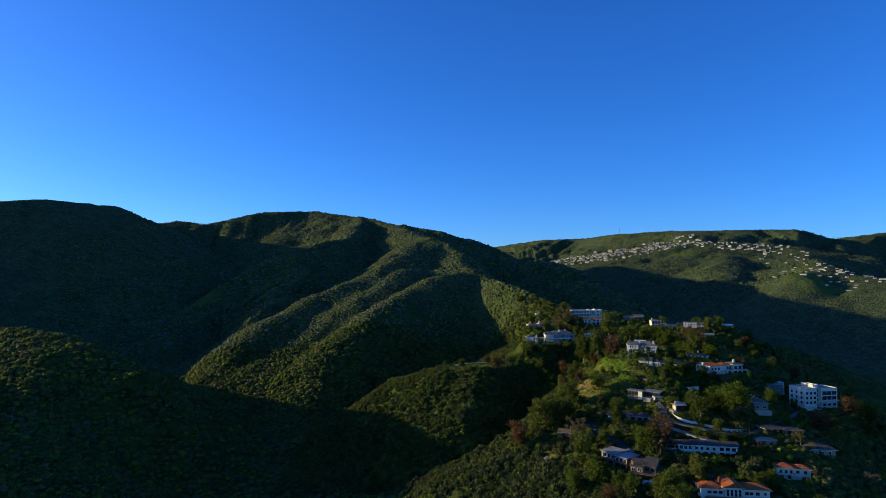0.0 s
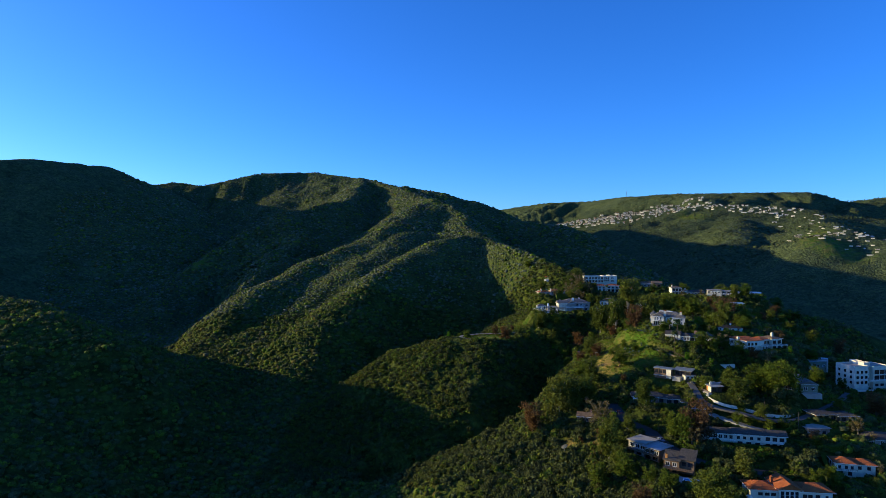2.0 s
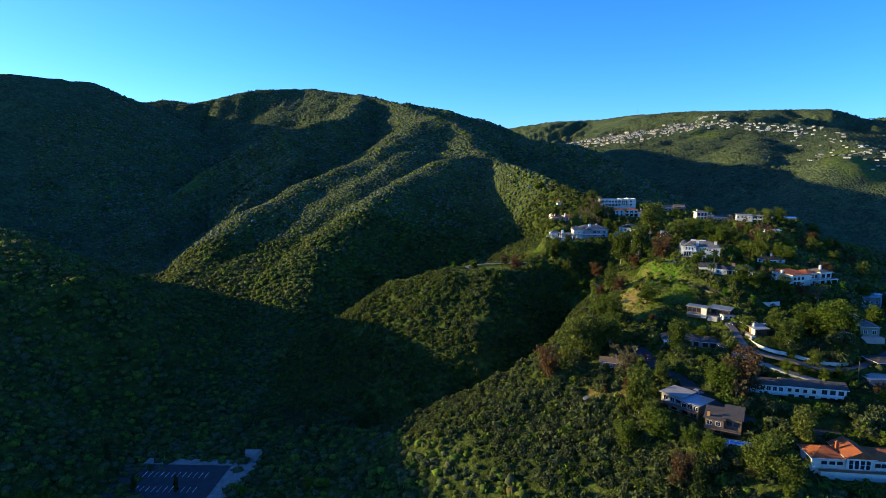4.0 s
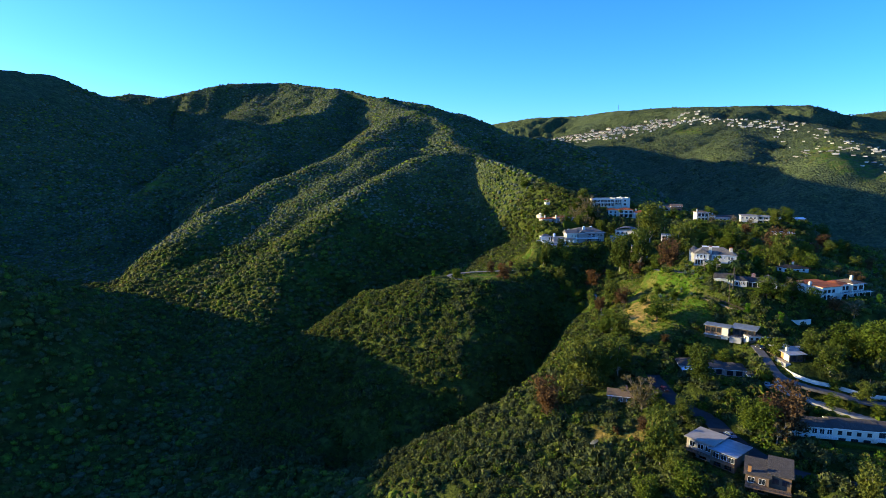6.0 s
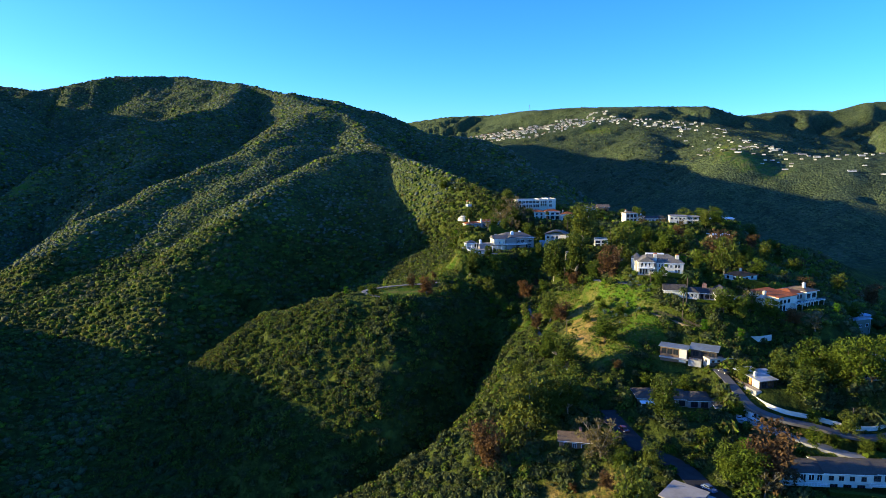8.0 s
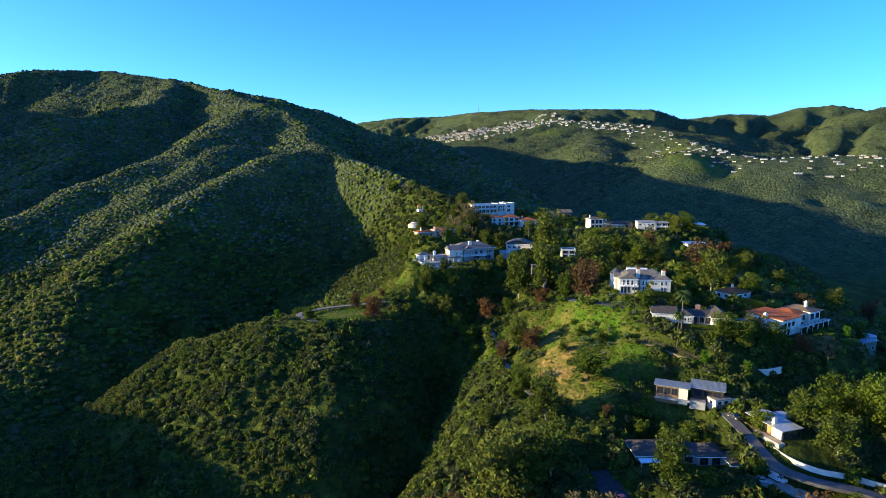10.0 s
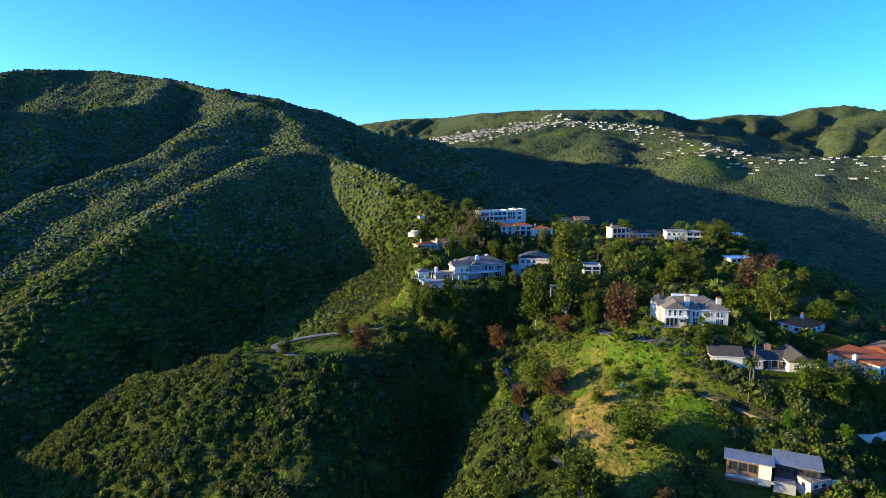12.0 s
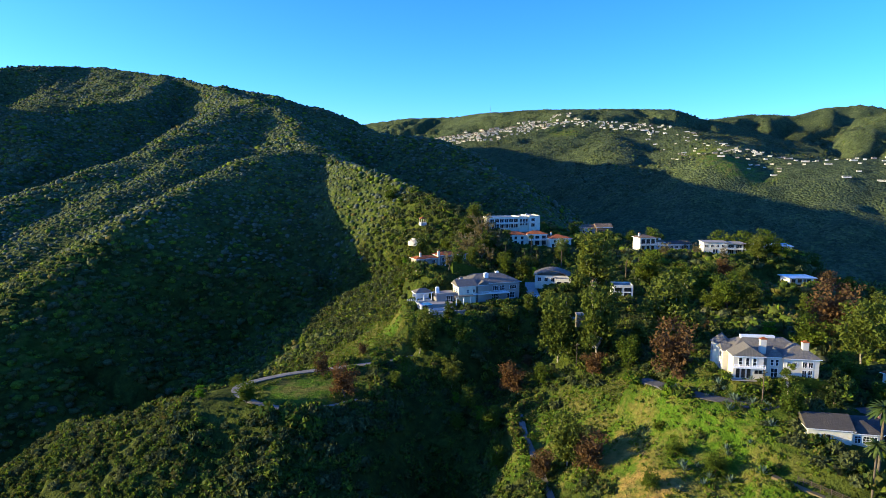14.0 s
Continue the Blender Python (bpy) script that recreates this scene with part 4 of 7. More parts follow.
def wedge(bm, x0, x1, y0, y1, z, rise, along, hip):
    """A pitched body on an oblong: ridge along x or y, with hipped or upright ends."""
    if along == "x":
        m, i = (y0 + y1) / 2, (y1 - y0) / 2 if hip else 0.0
        i = min(i, (x1 - x0) / 2 - 0.05)
        ridge = ((x0 + i, m, z + rise), (x1 - i, m, z + rise))
        c = [bm.verts.new(p) for p in ((x0, y0, z), (x1, y0, z), (x1, y1, z), (x0, y1, z))]
    else:
        m, i = (x0 + x1) / 2, (x1 - x0) / 2 if hip else 0.0
        i = min(i, (y1 - y0) / 2 - 0.05)
        ridge = ((m, y0 + i, z + rise), (m, y1 - i, z + rise))
        c = [bm.verts.new(p) for p in ((x1, y0, z), (x1, y1, z), (x0, y1, z), (x0, y0, z))]
    r = [bm.verts.new(p) for p in ridge]
    bm.faces.new(c[::-1])
    bm.faces.new((c[0], c[1], r[1], r[0]))
    bm.faces.new((c[1], c[2], r[1]))
    bm.faces.new((c[2], c[3], r[0], r[1]))
    bm.faces.new((c[3], c[0], r[0]))


def wall_roof(root, wall, roof, vol, kind, rise=2.0, over=0.5, along="x", foot=2.5):
    """One block of a house: its wall and its roof, each a part."""
    x0, x1, y0, y1, z0, z1 = vol
    bm = bmesh.new()
    box(bm, x0, x1, y0, y1, z0 - foot, z1)
    if kind == "gable":
        wedge(bm, x0, x1, y0, y1, z1 - 0.01, rise * (x1 - x0 if along == "y" else y1 - y0) / ((x1 - x0 if along == "y" else y1 - y0) + 2 * over), along, False)
    part("wall", bm, wall, root)
    bm = bmesh.new()
    if kind == "flat":
        box(bm, x0 - over, x1 + over, y0 - over, y1 + over, z1, z1 + 0.28)
        part("roof", bm, roof, root)
        return
    if kind == "parapet":
        box(bm, x0 + 0.25, x1 - 0.25, y0 + 0.25, y1 - 0.25, z1 - 0.2, z1 + 0.05)
        part("roof", bm, roof, root)
        bm = bmesh.new()
        for q in ((x0, x1, y0 - 0.03, y0 + 0.25), (x0, x1, y1 - 0.25, y1 + 0.03), (x0 - 0.03, x0 + 0.25, y0 + 0.25, y1 - 0.25), (x1 - 0.25, x1 + 0.03, y0 + 0.25, y1 - 0.25)):
            box(bm, *q, z1 + 0.004, z1 + 0.55)
        part("parapet", bm, wall, root)
        return
    if kind == "slope":
        prism(bm, [(x0 - over, y0 - over, z1), (x1 + over, y0 - over, z1), (x1 + over, y1 + over, z1 + rise), (x0 - over, y1 + over, z1 + rise)],
              [(x0 - over, y0 - over, z1 + 0.22), (x1 + over, y0 - over, z1 + 0.22), (x1 + over, y1 + over, z1 + rise + 0.22), (x0 - over, y1 + over, z1 + rise + 0.22)])
        part("roof", bm, roof, root)
        return
    t = 0.16
    box(bm, x0 - over, x1 + over, y0 - over, y1 + over, z1 + 0.004, z1 + t)
    part("eave_board", bm, TRIM, root)
    bm = bmesh.new()
    wedge(bm, x0 - over, x1 + over, y0 - over, y1 + over, z1 + t + 0.004, rise, along, kind == "hip")
    part("roof", bm, roof, root)


WINDOWS = {}


def window_meshes(w, h, cols, rows, frame_mat):
    key = (w, h, cols, rows, frame_mat.name)
    if key not in WINDOWS:
        f = 0.09
        bm = bmesh.new()
        box(bm, -w / 2, w / 2, -0.07, 0.05, 0, f)
        box(bm, -w / 2, w / 2, -0.07, 0.05, h - f, h)
        box(bm, -w / 2, -w / 2 + f, -0.07, 0.05, f, h - f)
        box(bm, w / 2 - f, w / 2, -0.07, 0.05, f, h - f)
        for k in range(1, cols):
            x = -w / 2 + w * k / cols
            box(bm, x - 0.04, x + 0.04, -0.05, 0.04, f, h - f)
        for k in range(1, rows):
            z = h * k / rows
            box(bm, -w / 2 + f, w / 2 - f, -0.045, 0.035, z - 0.03, z + 0.03)
        fm = bpy.data.meshes.new("window")
        bm.to_mesh(fm)
        bm.free()
        fm.materials.append(frame_mat)
        bm = bmesh.new()
        box(bm, -w / 2 + f * 0.6, w / 2 - f * 0.6, -0.025, 0.03, f * 0.6, h - f * 0.6)
        pm = bpy.data.meshes.new("pane")
        bm.to_mesh(pm)
        bm.free()
        pm.materials.append(GLASS)
        WINDOWS[key] = fm, pm
    return WINDOWS[key]


SIDES = {"S": 0, "E": 90, "N": 180, "W": -90}


def face_place(vol, side, along, z):
    """The pose on a side of a block, along metres from its left end as seen from outside."""
    x0, x1, y0, y1, z0, z1 = vol
    p = {"S": (x0 + along, y0), "E": (x1, y0 + along), "N": (x1 - along, y1), "W": (x0, y1 - along)}[side]
    return pose(p[0], p[1], z, 0, 0, SIDES[side])


def windows(root, vol, side, spots, z, w=1.2, h=1.4, cols=2, rows=1, mat=None, name="window"):
    for a in spots:
        fm, pm = window_meshes(w, h, cols, rows, mat or TRIM)
        win = new(name, fm)
        win.parent = root
        win.matrix_basis = face_place(vol, side, a, z)
        pane = new("pane", pm)
        pane.parent = win


def door(root, vol, side, along, z, w=1.0, h=2.1, mat=None):
    bm = bmesh.new()
    box(bm, -w / 2, w / 2, -0.06, 0.04, 0, h)
    box(bm, w * 0.3, w * 0.36, -0.12, -0.06, h * 0.45, h * 0.5)
    ob = part("door", bm, mat or BROWN, root)
    ob.matrix_basis = face_place(vol, side, along, z)
    return ob


def chimney(root, x, y, z0, z1, w=0.9, d=0.7, mat=None, cap=None):
    bm = bmesh.new()
    box(bm, x - w / 2, x + w / 2, y - d / 2, y + d / 2, z0, z1)
    stack = part("chimney", bm, mat or WHITE, root)
    bm = bmesh.new()
    box(bm, x - w / 2 - 0.1, x + w / 2 + 0.1, y - d / 2 - 0.1, y + d / 2 + 0.1, z1 + 0.004, z1 + 0.18)
    box(bm, x - w / 4, x + w / 4, y - d / 4, y + d / 4, z1 + 0.18, z1 + 0.5)
    part("cap", bm, cap or CLAY, stack)


def posts(root, spots, z0, z1, r, mat, name="column"):
    for x, y in spots:
        bm = bmesh.new()
        limb(bm, (x, y, z0), (x, y, z1), r, r * 0.9, 8)
        box(bm, x - r * 1.3, x + r * 1.3, y - r * 1.3, y + r * 1.3, z1 - 0.16, z1)
        part(name, bm, mat, root)


def railing(root, pts, height=1.0, mat=None, step=1.4, name="railing"):
    """Posts with two rails along a line."""
    bm = bmesh.new()
    for (ax, ay, az), (bx, by, bz) in zip(pts, pts[1:]):
        a, b = Vector((ax, ay, az)), Vector((bx, by, bz))
        n = max(1, int((b - a).length / step))
        for k in range(n + 1):
            p = a.lerp(b, k / n)
            limb(bm, p, p + Vector((0, 0, height)), 0.05, 0.05, 4)
        for h in (0.5, 1.0):
            limb(bm, a + Vector((0, 0, height * h)), b + Vector((0, 0, height * h)), 0.045, 0.045, 4)
    return part(name, bm, mat or TRIM, root)


def slab(root, vol, mat, name="terrace"):
    bm = bmesh.new()
    box(bm, *vol)
    return part(name, bm, mat, root)


def house(name, label, x, y, z, rz, category="house"):
    root = tagged(new(name), label, category, group="hillside houses")
    root.matrix_basis = pose(x, y, z, 0, 0, rz)
    return root


# ---------------------------------------------------------------- houses on the crest


def crest_houses():
    h = house("modern_mansion", "white two-level modern mansion with large windows and flat roof", 130.4, 694, 161.6, 6)
    a, b, c = (0, 20, 0, 11, 0, 6.6), (20, 26.5, -0.6, 11, 0, 6.8), (26.5, 34, -1.6, 11, 0, 7.2)
    for v in (a, b, c):
        wall_roof(h, WHITE, GRAVEL, v, "parapet")
    windows(h, a, "S", [2 + 3.2 * k for k in range(6)], 3.6, 2.8, 2.4, 2, 1, TRIM)
    windows(h, a, "S", [2 + 3.2 * k for k in range(6)], 0.3, 2.8, 2.5, 2, 1, TRIM)
    windows(h, b, "S", [1.3, 3.2, 5.1], 1.6, 1.5, 4.2, 1, 2, PALE)
    windows(h, c, "S", [2.6], 4.1, 2.6, 2.0, 2, 1)
    windows(h, c, "S", [2.6], 0.7, 2.6, 2.2, 2, 1)
    windows(h, c, "E", [3, 7], 4.0, 1.6, 1.8)
    windows(h, a, "W", [2, 5.5, 9], 3.8, 1.6, 1.9)
    slab(h, (0.3, 26, -2.4, -0.7, 3.05, 3.3), WHITE, "balcony")
    railing(h, [(0.4, -2.3, 3.3), (26, -2.3, 3.3)], 0.8, TRIM, 1.8)
    posts(h, [(0.6 + 3.2 * k, -2.1) for k in range(9)], -2, 3.05, 0.16, WHITE)
    chimney(h, 26.6, 3, 6.6, 8.4, 1.3, 1.0, WHITE, WHITE)

    h = house("tiled_villa", "white Mediterranean villa with red clay tile roofs and arches", 137, 677, 153.2, -4)
    a, b, c = (0, 12, 0, 9, 0, 6.2), (12, 24, -1, 8, 0, 6.6), (24, 37, -7, 5, -1.5, 4.6)
    for v, r in ((a, 1.7), (b, 1.8), (c, 1.8)):
        wall_roof(h, WHITE, CLAY, v, "hip", r, 0.6)
    windows(h, a, "S", [2, 5, 9], 3.7, 1.5, 1.7, 2, 1, DARK)
    windows(h, a, "S", [2, 5, 9], 0.5, 1.6, 2.3, 2, 1, DARK)
    windows(h, b, "S", [2, 6, 10], 3.8, 2.4, 2.0, 2, 1, DARK)
    windows(h, b, "S", [2, 6, 10], 0.4, 2.6, 2.6, 2, 1, DARK)
    slab(h, (11.5, 24, -3.2, -1, 3.2, 3.45), WHITE, "balcony")
    railing(h, [(11.6, -3.1, 3.45), (24, -3.1, 3.45)], 0.9, TRIM)
    for k in range(4):
        windows(h, c, "S", [1.9 + 3.0 * k], -1.0, 1.6, 2.6, 1, 1, WHITE, "arch_window")
    windows(h, c, "S", [3, 8], 2.3, 1.3, 1.4, 2, 1, DARK)
    windows(h, c, "E", [3, 7], 1.6, 1.3, 1.6, 2, 1, DARK)
    slab(h, (14, 36, -12, -7.2, -4.5, -2.0), WHITE, "terrace")
    railing(h, [(14, -11.8, -2.0), (36, -11.8, -2.0)], 0.9)
    chimney(h, 27, 1, 4.5, 7.6, 0.9, 0.9, WHITE)

    h = house("brown_house", "brown timber house with a low pitched shingle roof", 186, 690, 157, -14)
    a, b = (0, 13, 0, 9, 0, 4.6), (13, 22, -2, 8, 0, 5.2)
    wall_roof(h, TAUPE, BROWN_SHINGLE, a, "gable", 1.6, 0.8, "x")
    wall_roof(h, BROWN, BROWN_SHINGLE, b, "gable", 1.9, 0.8, "x")
    windows(h, a, "S", [2, 5.5, 9.5], 1.5, 2.2, 1.6, 2, 1)
    windows(h, b, "S", [2.2, 6.4], 1.2, 2.6, 2.2, 2, 1, DARK)
    slab(h, (6, 22, -5, -2, -0.4, -0.1), BROWN, "deck")
    railing(h, [(6, -4.9, -0.1), (22, -4.9, -0.1)], 0.9, DARK)
    posts(h, [(7, -4.6), (12, -4.6), (17, -4.6), (21.5, -4.6)], -4.5, -0.4, 0.14, DARK, "post")

    h = house("tower_villa", "white two-storey villa with arched loggia and brown roof", 203, 641, 153, -4)
    a, b, c = (0, 9.5, 0, 9, 0, 7.4), (9.5, 15, 1, 8, 0, 4.6), (15, 31, 2, 9, 0, 3.3)
    wall_roof(h, WHITE, BROWN_SHINGLE, a, "hip", 1.5, 0.8)
    wall_roof(h, WHITE, BROWN_SHINGLE, b, "gable", 1.2, 0.5, "x")
    wall_roof(h, PALE, DARK_SHINGLE, c, "gable", 1.6, 0.7, "x")
    windows(h, a, "S", [1.9, 4.8, 7.6], 4.3, 2.1, 2.5, 2, 1, BLACK)
    windows(h, a, "S", [1.9, 4.8, 7.6], 0.4, 1.9, 2.7, 1, 1, WHITE, "arch_window")
    windows(h, b, "S", [1.5, 4], 1.2, 1.5, 1.7)
    windows(h, c, "S", [2, 5, 8, 11, 14], 1.0, 1.8, 1.5, 2, 1)
    slab(h, (-0.2, 9.7, -1.6, -0.02, 3.5, 3.75), WHITE, "balcony")
    railing(h, [(-0.1, -1.5, 3.75), (9.6, -1.5, 3.75)], 0.9, BLACK)
    chimney(h, 1.2, 4, 7.4, 10.0, 0.9, 0.9, WHITE)
    chimney(h, 13.5, 4, 5.0, 7.0, 0.9, 0.9, WHITE)
    slab(h, (8, 30, -3.5, 1.9, -1.6, -0.4), PAVING, "terrace")

    h = house("cream_house", "cream two-storey boxy house with flat roofs and balcony", 229, 621, 153.5, -19)
    a, b = (0, 12, 0, 8.5, 0, 6.4), (12, 20.5, 0.8, 8.5, 0, 5.9)
    wall_roof(h, CREAM, GRAVEL, a, "flat", 0, 0.5)
    wall_roof(h, CREAM, GRAVEL, b, "flat", 0, 1.1)
    windows(h, a, "S", [1.4, 4.4, 7.2, 10], 3.8, 1.5, 1.5)
    windows(h, a, "S", [5.4, 6.8], 0.9, 0.8, 1.9, 1, 1, DARK)
    windows(h, b, "S", [2.2, 6.2], 3.4, 3.0, 2.1, 3, 1)
    windows(h, b, "S", [2.2, 6.2], 0.4, 3.0, 2.2, 3, 1)
    windows(h, a, "W", [2.5, 6], 3.8, 1.3, 1.4)
    slab(h, (12, 21.3, -1.0, 0.78, 2.8, 3.0), CREAM, "balcony")
    railing(h, [(12.1, -0.9, 3.0), (21.2, -0.9, 3.0)], 0.9)
    slab(h, (-2, 24, -9, -6, -5.0, -2.6), CONCRETE, "retaining_wall")

    h = house("blue_roof_house", "long low house with a pale blue metal roof", 253, 611, 155.5, -16)
    a, b = (0, 10, 0, 8, 0, 3.0), (10, 19, 1.5, 9, 0, 2.8)
    wall_roof(h, PALE, STEEL, a, "slope", 0.7, 0.8)
    wall_roof(h, PALE, STEEL, b, "slope", 0.5, 0.8)
    windows(h, a, "S", [2, 5, 8], 0.9, 2.2, 1.7, 2, 1, DARK)
    windows(h, b, "S", [2, 5.5], 0.9, 2.2, 1.5, 2, 1, DARK)

    h = house("flat_roof_cottage", "small white cottage with a wide flat roof", 217, 546, 152, -12)
    a = (0, 10, 0, 7, 0, 2.6)
    wall_roof(h, WHITE, SILVER, a, "flat", 0, 1.0)
    windows(h, a, "S", [1.6, 4.2, 8], 0.8, 1.6, 1.4, 2, 1, DARK)
    door(h, a, "S", 6.2, 0)

    h = house("terrace_villa", "low villa with red tile roofs, white chimneys and terrace", 70, 602, 155.2, 14)
    a, b = (0, 11, 0, 6, 0, 3.0), (12, 26, 1.5, 8, 0.6, 3.8)
    wall_roof(h, TAUPE, CLAY, a, "hip", 1.1, 0.7)
    wall_roof(h, TAUPE, CLAY, b, "hip", 1.2, 0.7)
    windows(h, a, "S", [1.6, 4.4, 8.6], 0.5, 1.5, 2.0, 2, 1)
    windows(h, b, "S", [2, 5, 8, 11.5], 0.9, 1.5, 1.9, 2, 1)
    chimney(h, 2.8, 2, 3, 5.8, 0.8, 0.8, WHITE)
    chimney(h, 11.4, 0.6, -0.5, 6.2, 0.9, 0.9, WHITE)
    slab(h, (-1, 13, -3.5, -0.02, -2.4, -0.3), PAVING, "terrace")
    railing(h, [(-0.9, -3.4, -0.3), (13, -3.4, -0.3)], 0.9)


crest_houses()

# ---------------------------------------------------------------- the manor on the knoll


def manor_place():
    h = house("manor", "grand grey shingle manor with white trim, balcony and hipped slate roof", 83, 573, 143.6, 5)
    main, wing, back = (4.5, 28, 2, 15, 0, 7.6), (0, 7.5, 0, 8, 0, 7.2), (9, 26, 15, 21, 0, 6.6)
    wall_roof(h, TAUPE, SHINGLE, main, "hip", 3.0, 0.8)
    wall_roof(h, CREAM, SHINGLE, wing, "gable", 2.3, 0.7, "x")
    wall_roof(h, TAUPE, SHINGLE, back, "hip", 2.4, 0.7)
    wall_roof(h, TAUPE, SHINGLE, (8.6, 13.5, 0.4, 2, 0, 7.3), "gable", 1.6, 0.6, "y")
    windows(h, wing, "S", [3.9, 6.6], 4.4, 1.0, 1.5, 2, 2)
    windows(h, wing, "W", [1.8, 4.8], 4.3, 1.5, 1.7, 2, 2)
    windows(h, main, "S", [5.5, 12.5, 15.6], 4.3, 2.4, 2.2, 3, 2)
    windows(h, main, "S", [20.5], 4.7, 3.2, 1.6, 3, 2)
    windows(h, main, "S", [5.5, 12.5], 0.3, 3.2, 2.9, 4, 2)
    windows(h, main, "S", [19.6], 0.8, 3.6, 2.5, 3, 2)
    windows(h, main, "E", [3, 8], 4.4, 1.4, 1.6, 2, 2)
    posts(h, [(-1.6, -1.8), (1.6, -1.8), (4.6, -1.8)], -0.4, 3.4, 0.24, TRIM)
    slab(h, (-2, 6.5, -2.2, -0.02, 3.4, 3.7), SHINGLE, "porch_roof")
    slab(h, (6.2, 22.5, -0.6, 1.98, 3.5, 3.8), TRIM, "balcony")
    railing(h, [(6.4, -0.5, 3.8), (22.3, -0.5, 3.8)], 0.9, TRIM, 0.9)
    chimney(h, 14.0, 5.5, 8.4, 11.2, 1.8, 1.0, TRIM, TRIM)
    chimney(h, 20.4, 9, 9.4, 11.0, 1.4, 1.2, TRIM, TRIM)
    chimney(h, 3.0, 6.5, 8.0, 9.8, 1.4, 0.8, PALE, SHINGLE)
    annex = (-9, -1.2, 2, 7, 0, 4.2)
    wall_roof(h, TAUPE, GRAVEL, annex, "flat", 0, 0.3)
    windows(h, annex, "S", [5.6], 0.2, 2.9, 3.2, 3, 2)
    chimney(h, -8.2, 3.5, 4.2, 6.6, 1.4, 1.0, TRIM, TRIM)

    g = tagged(new("gazebo"), "white garden pavilion with hipped roof and columns", "gazebo")
    g.matrix_basis = pose(65.5, 575.5, 145, 0, 0, 8)
    bm = bmesh.new()
    wedge(bm, -0.5, 7.5, -0.5, 5.5, 3.4, 1.5, "x", True)
    part("roof", bm, SHINGLE, g)
    bm = bmesh.new()
    box(bm, -0.3, 7.3, -0.3, 5.3, 3.0, 3.396)
    part("beam", bm, TRIM, g)
    posts(g, [(0.2, 0.2), (3.5, 0.2), (6.8, 0.2), (0.2, 4.8), (6.8, 4.8)], -1.5, 3.0, 0.2, TRIM)
    slab(g, (0, 7, 4.5, 4.8, 0, 2.9), TRIM, "back_wall")
    slab(g, (-0.2, 7.2, -0.2, 5.2, -3.5, 0.0), PALE, "base")
    railing(g, [(-3.4, 0.6, 0), (-0.3, 0.2, 0)], 1.0, TRIM, 0.7)

    t = tagged(new("manor_terrace"), "paved terrace with plunge pool, lawn strip and pale retaining walls", "terrace")
    t.matrix_basis = pose(66, 562, 144.6, 0, 0, 6)
    slab(t, (4, 15, 6.8, 12, -3.0, 0.25), PAVING, "paving")
    slab(t, (1.4, 5.6, 5.6, 10.6, 0.26, 0.34), WATER, "plunge_pool")
    slab(t, (0.6, 1.38, 4.2, 11.6, -3.2, 0.5), PALE, "pool_wall")
    slab(t, (2.6, 14.6, -1.2, 1.8, -3.4, -1.5), PAVING, "lower_terrace")
    slab(t, (2.3, 14.6, -1.6, -1.24, -3.4, -1.1), CONCRETE, "retaining_wall")
    slab(t, (14.62, 29, -0.6, -0.2, -3.4, -1.2), CONCRETE, "retaining_wall")
    railing(t, [(2.4, -1.4, -1.1), (14.4, -1.4, -1.1)], 0.8, BLACK, 1.2)
    for k in range(3):
        bm = bmesh.new()
        box(bm, 3.4, 14, 1.9 + 0.5 * k, 2.36 + 0.5 * k, -3.0, -0.95 + 0.2 * k)
        part("step", bm, PALE, t)


manor_place()


def knoll_houses():
    h = house("curved_roof_house", "white house with a broad curved grey roof", 122, 589, 148, -24)
    a, b = (0, 15, 0, 10, 0, 3.6), (9, 16, -4.5, -0.02, -2.5, 2.6)
    bm = bmesh.new()
    box(bm, 0, 15, 0, 10, -2.5, 3.6)
    part("wall", bm, WHITE, h)
    bm = bmesh.new()
    arc = [(-0.8 + 16.6 * k / 12, 3.6 + 2.4 * math.sin(math.pi * k / 12)) for k in range(13)]
    ring = arc + [(x, z - 0.3) for x, z in arc[::-1]]
    prism(bm, [(x, -0.8, z) for x, z in ring], [(x, 10.8, z) for x, z in ring])
    part("roof", bm, SHINGLE, h)
    windows(h, a, "S", [2, 5, 8, 12], 0.8, 1.6, 1.9, 2, 1)
    wall_roof(h, WHITE, GRAVEL, b, "parapet")
    windows(h, b, "S", [1.8, 5], 0.2, 1.8, 1.6, 2, 1, DARK)
    h = house("white_cube_house", "small white cubic house with dark glazing", 146, 561, 146, -18)
    a = (0, 8, 0, 8, 0, 5.0)
    wall_roof(h, WHITE, GRAVEL, a, "parapet")
    windows(h, a, "S", [2, 5.8], 0.4, 2.8, 2.0, 2, 1, BLACK)
    windows(h, a, "S", [2, 5.8], 2.9, 2.8, 1.6, 2, 1, BLACK)
    h = house("hillside_pavilion", "slim two-level garden pavilion with beige posts", 116, 529, 142.6, -12, "pavilion")
    posts(h, [(0.2, 0.2), (3.8, 0.2), (0.2, 3.2), (3.8, 3.2)], -1, 5.4, 0.22, TAUPE, "post")
    slab(h, (-0.3, 4.3, -0.3, 3.6, 5.4, 5.7), GRAVEL, "roof")
    slab(h, (0, 4, 0, 3.4, 2.5, 2.75), TAUPE, "floor_slab")
    slab(h, (0, 4, 3.2, 3.4, -1, 5.4), TAUPE, "back_wall")
    railing(h, [(0.1, 0.1, 2.75), (3.9, 0.1, 2.75)], 0.9, DARK, 0.6)


knoll_houses()

# ---------------------------------------------------------------- houses on the shoulder


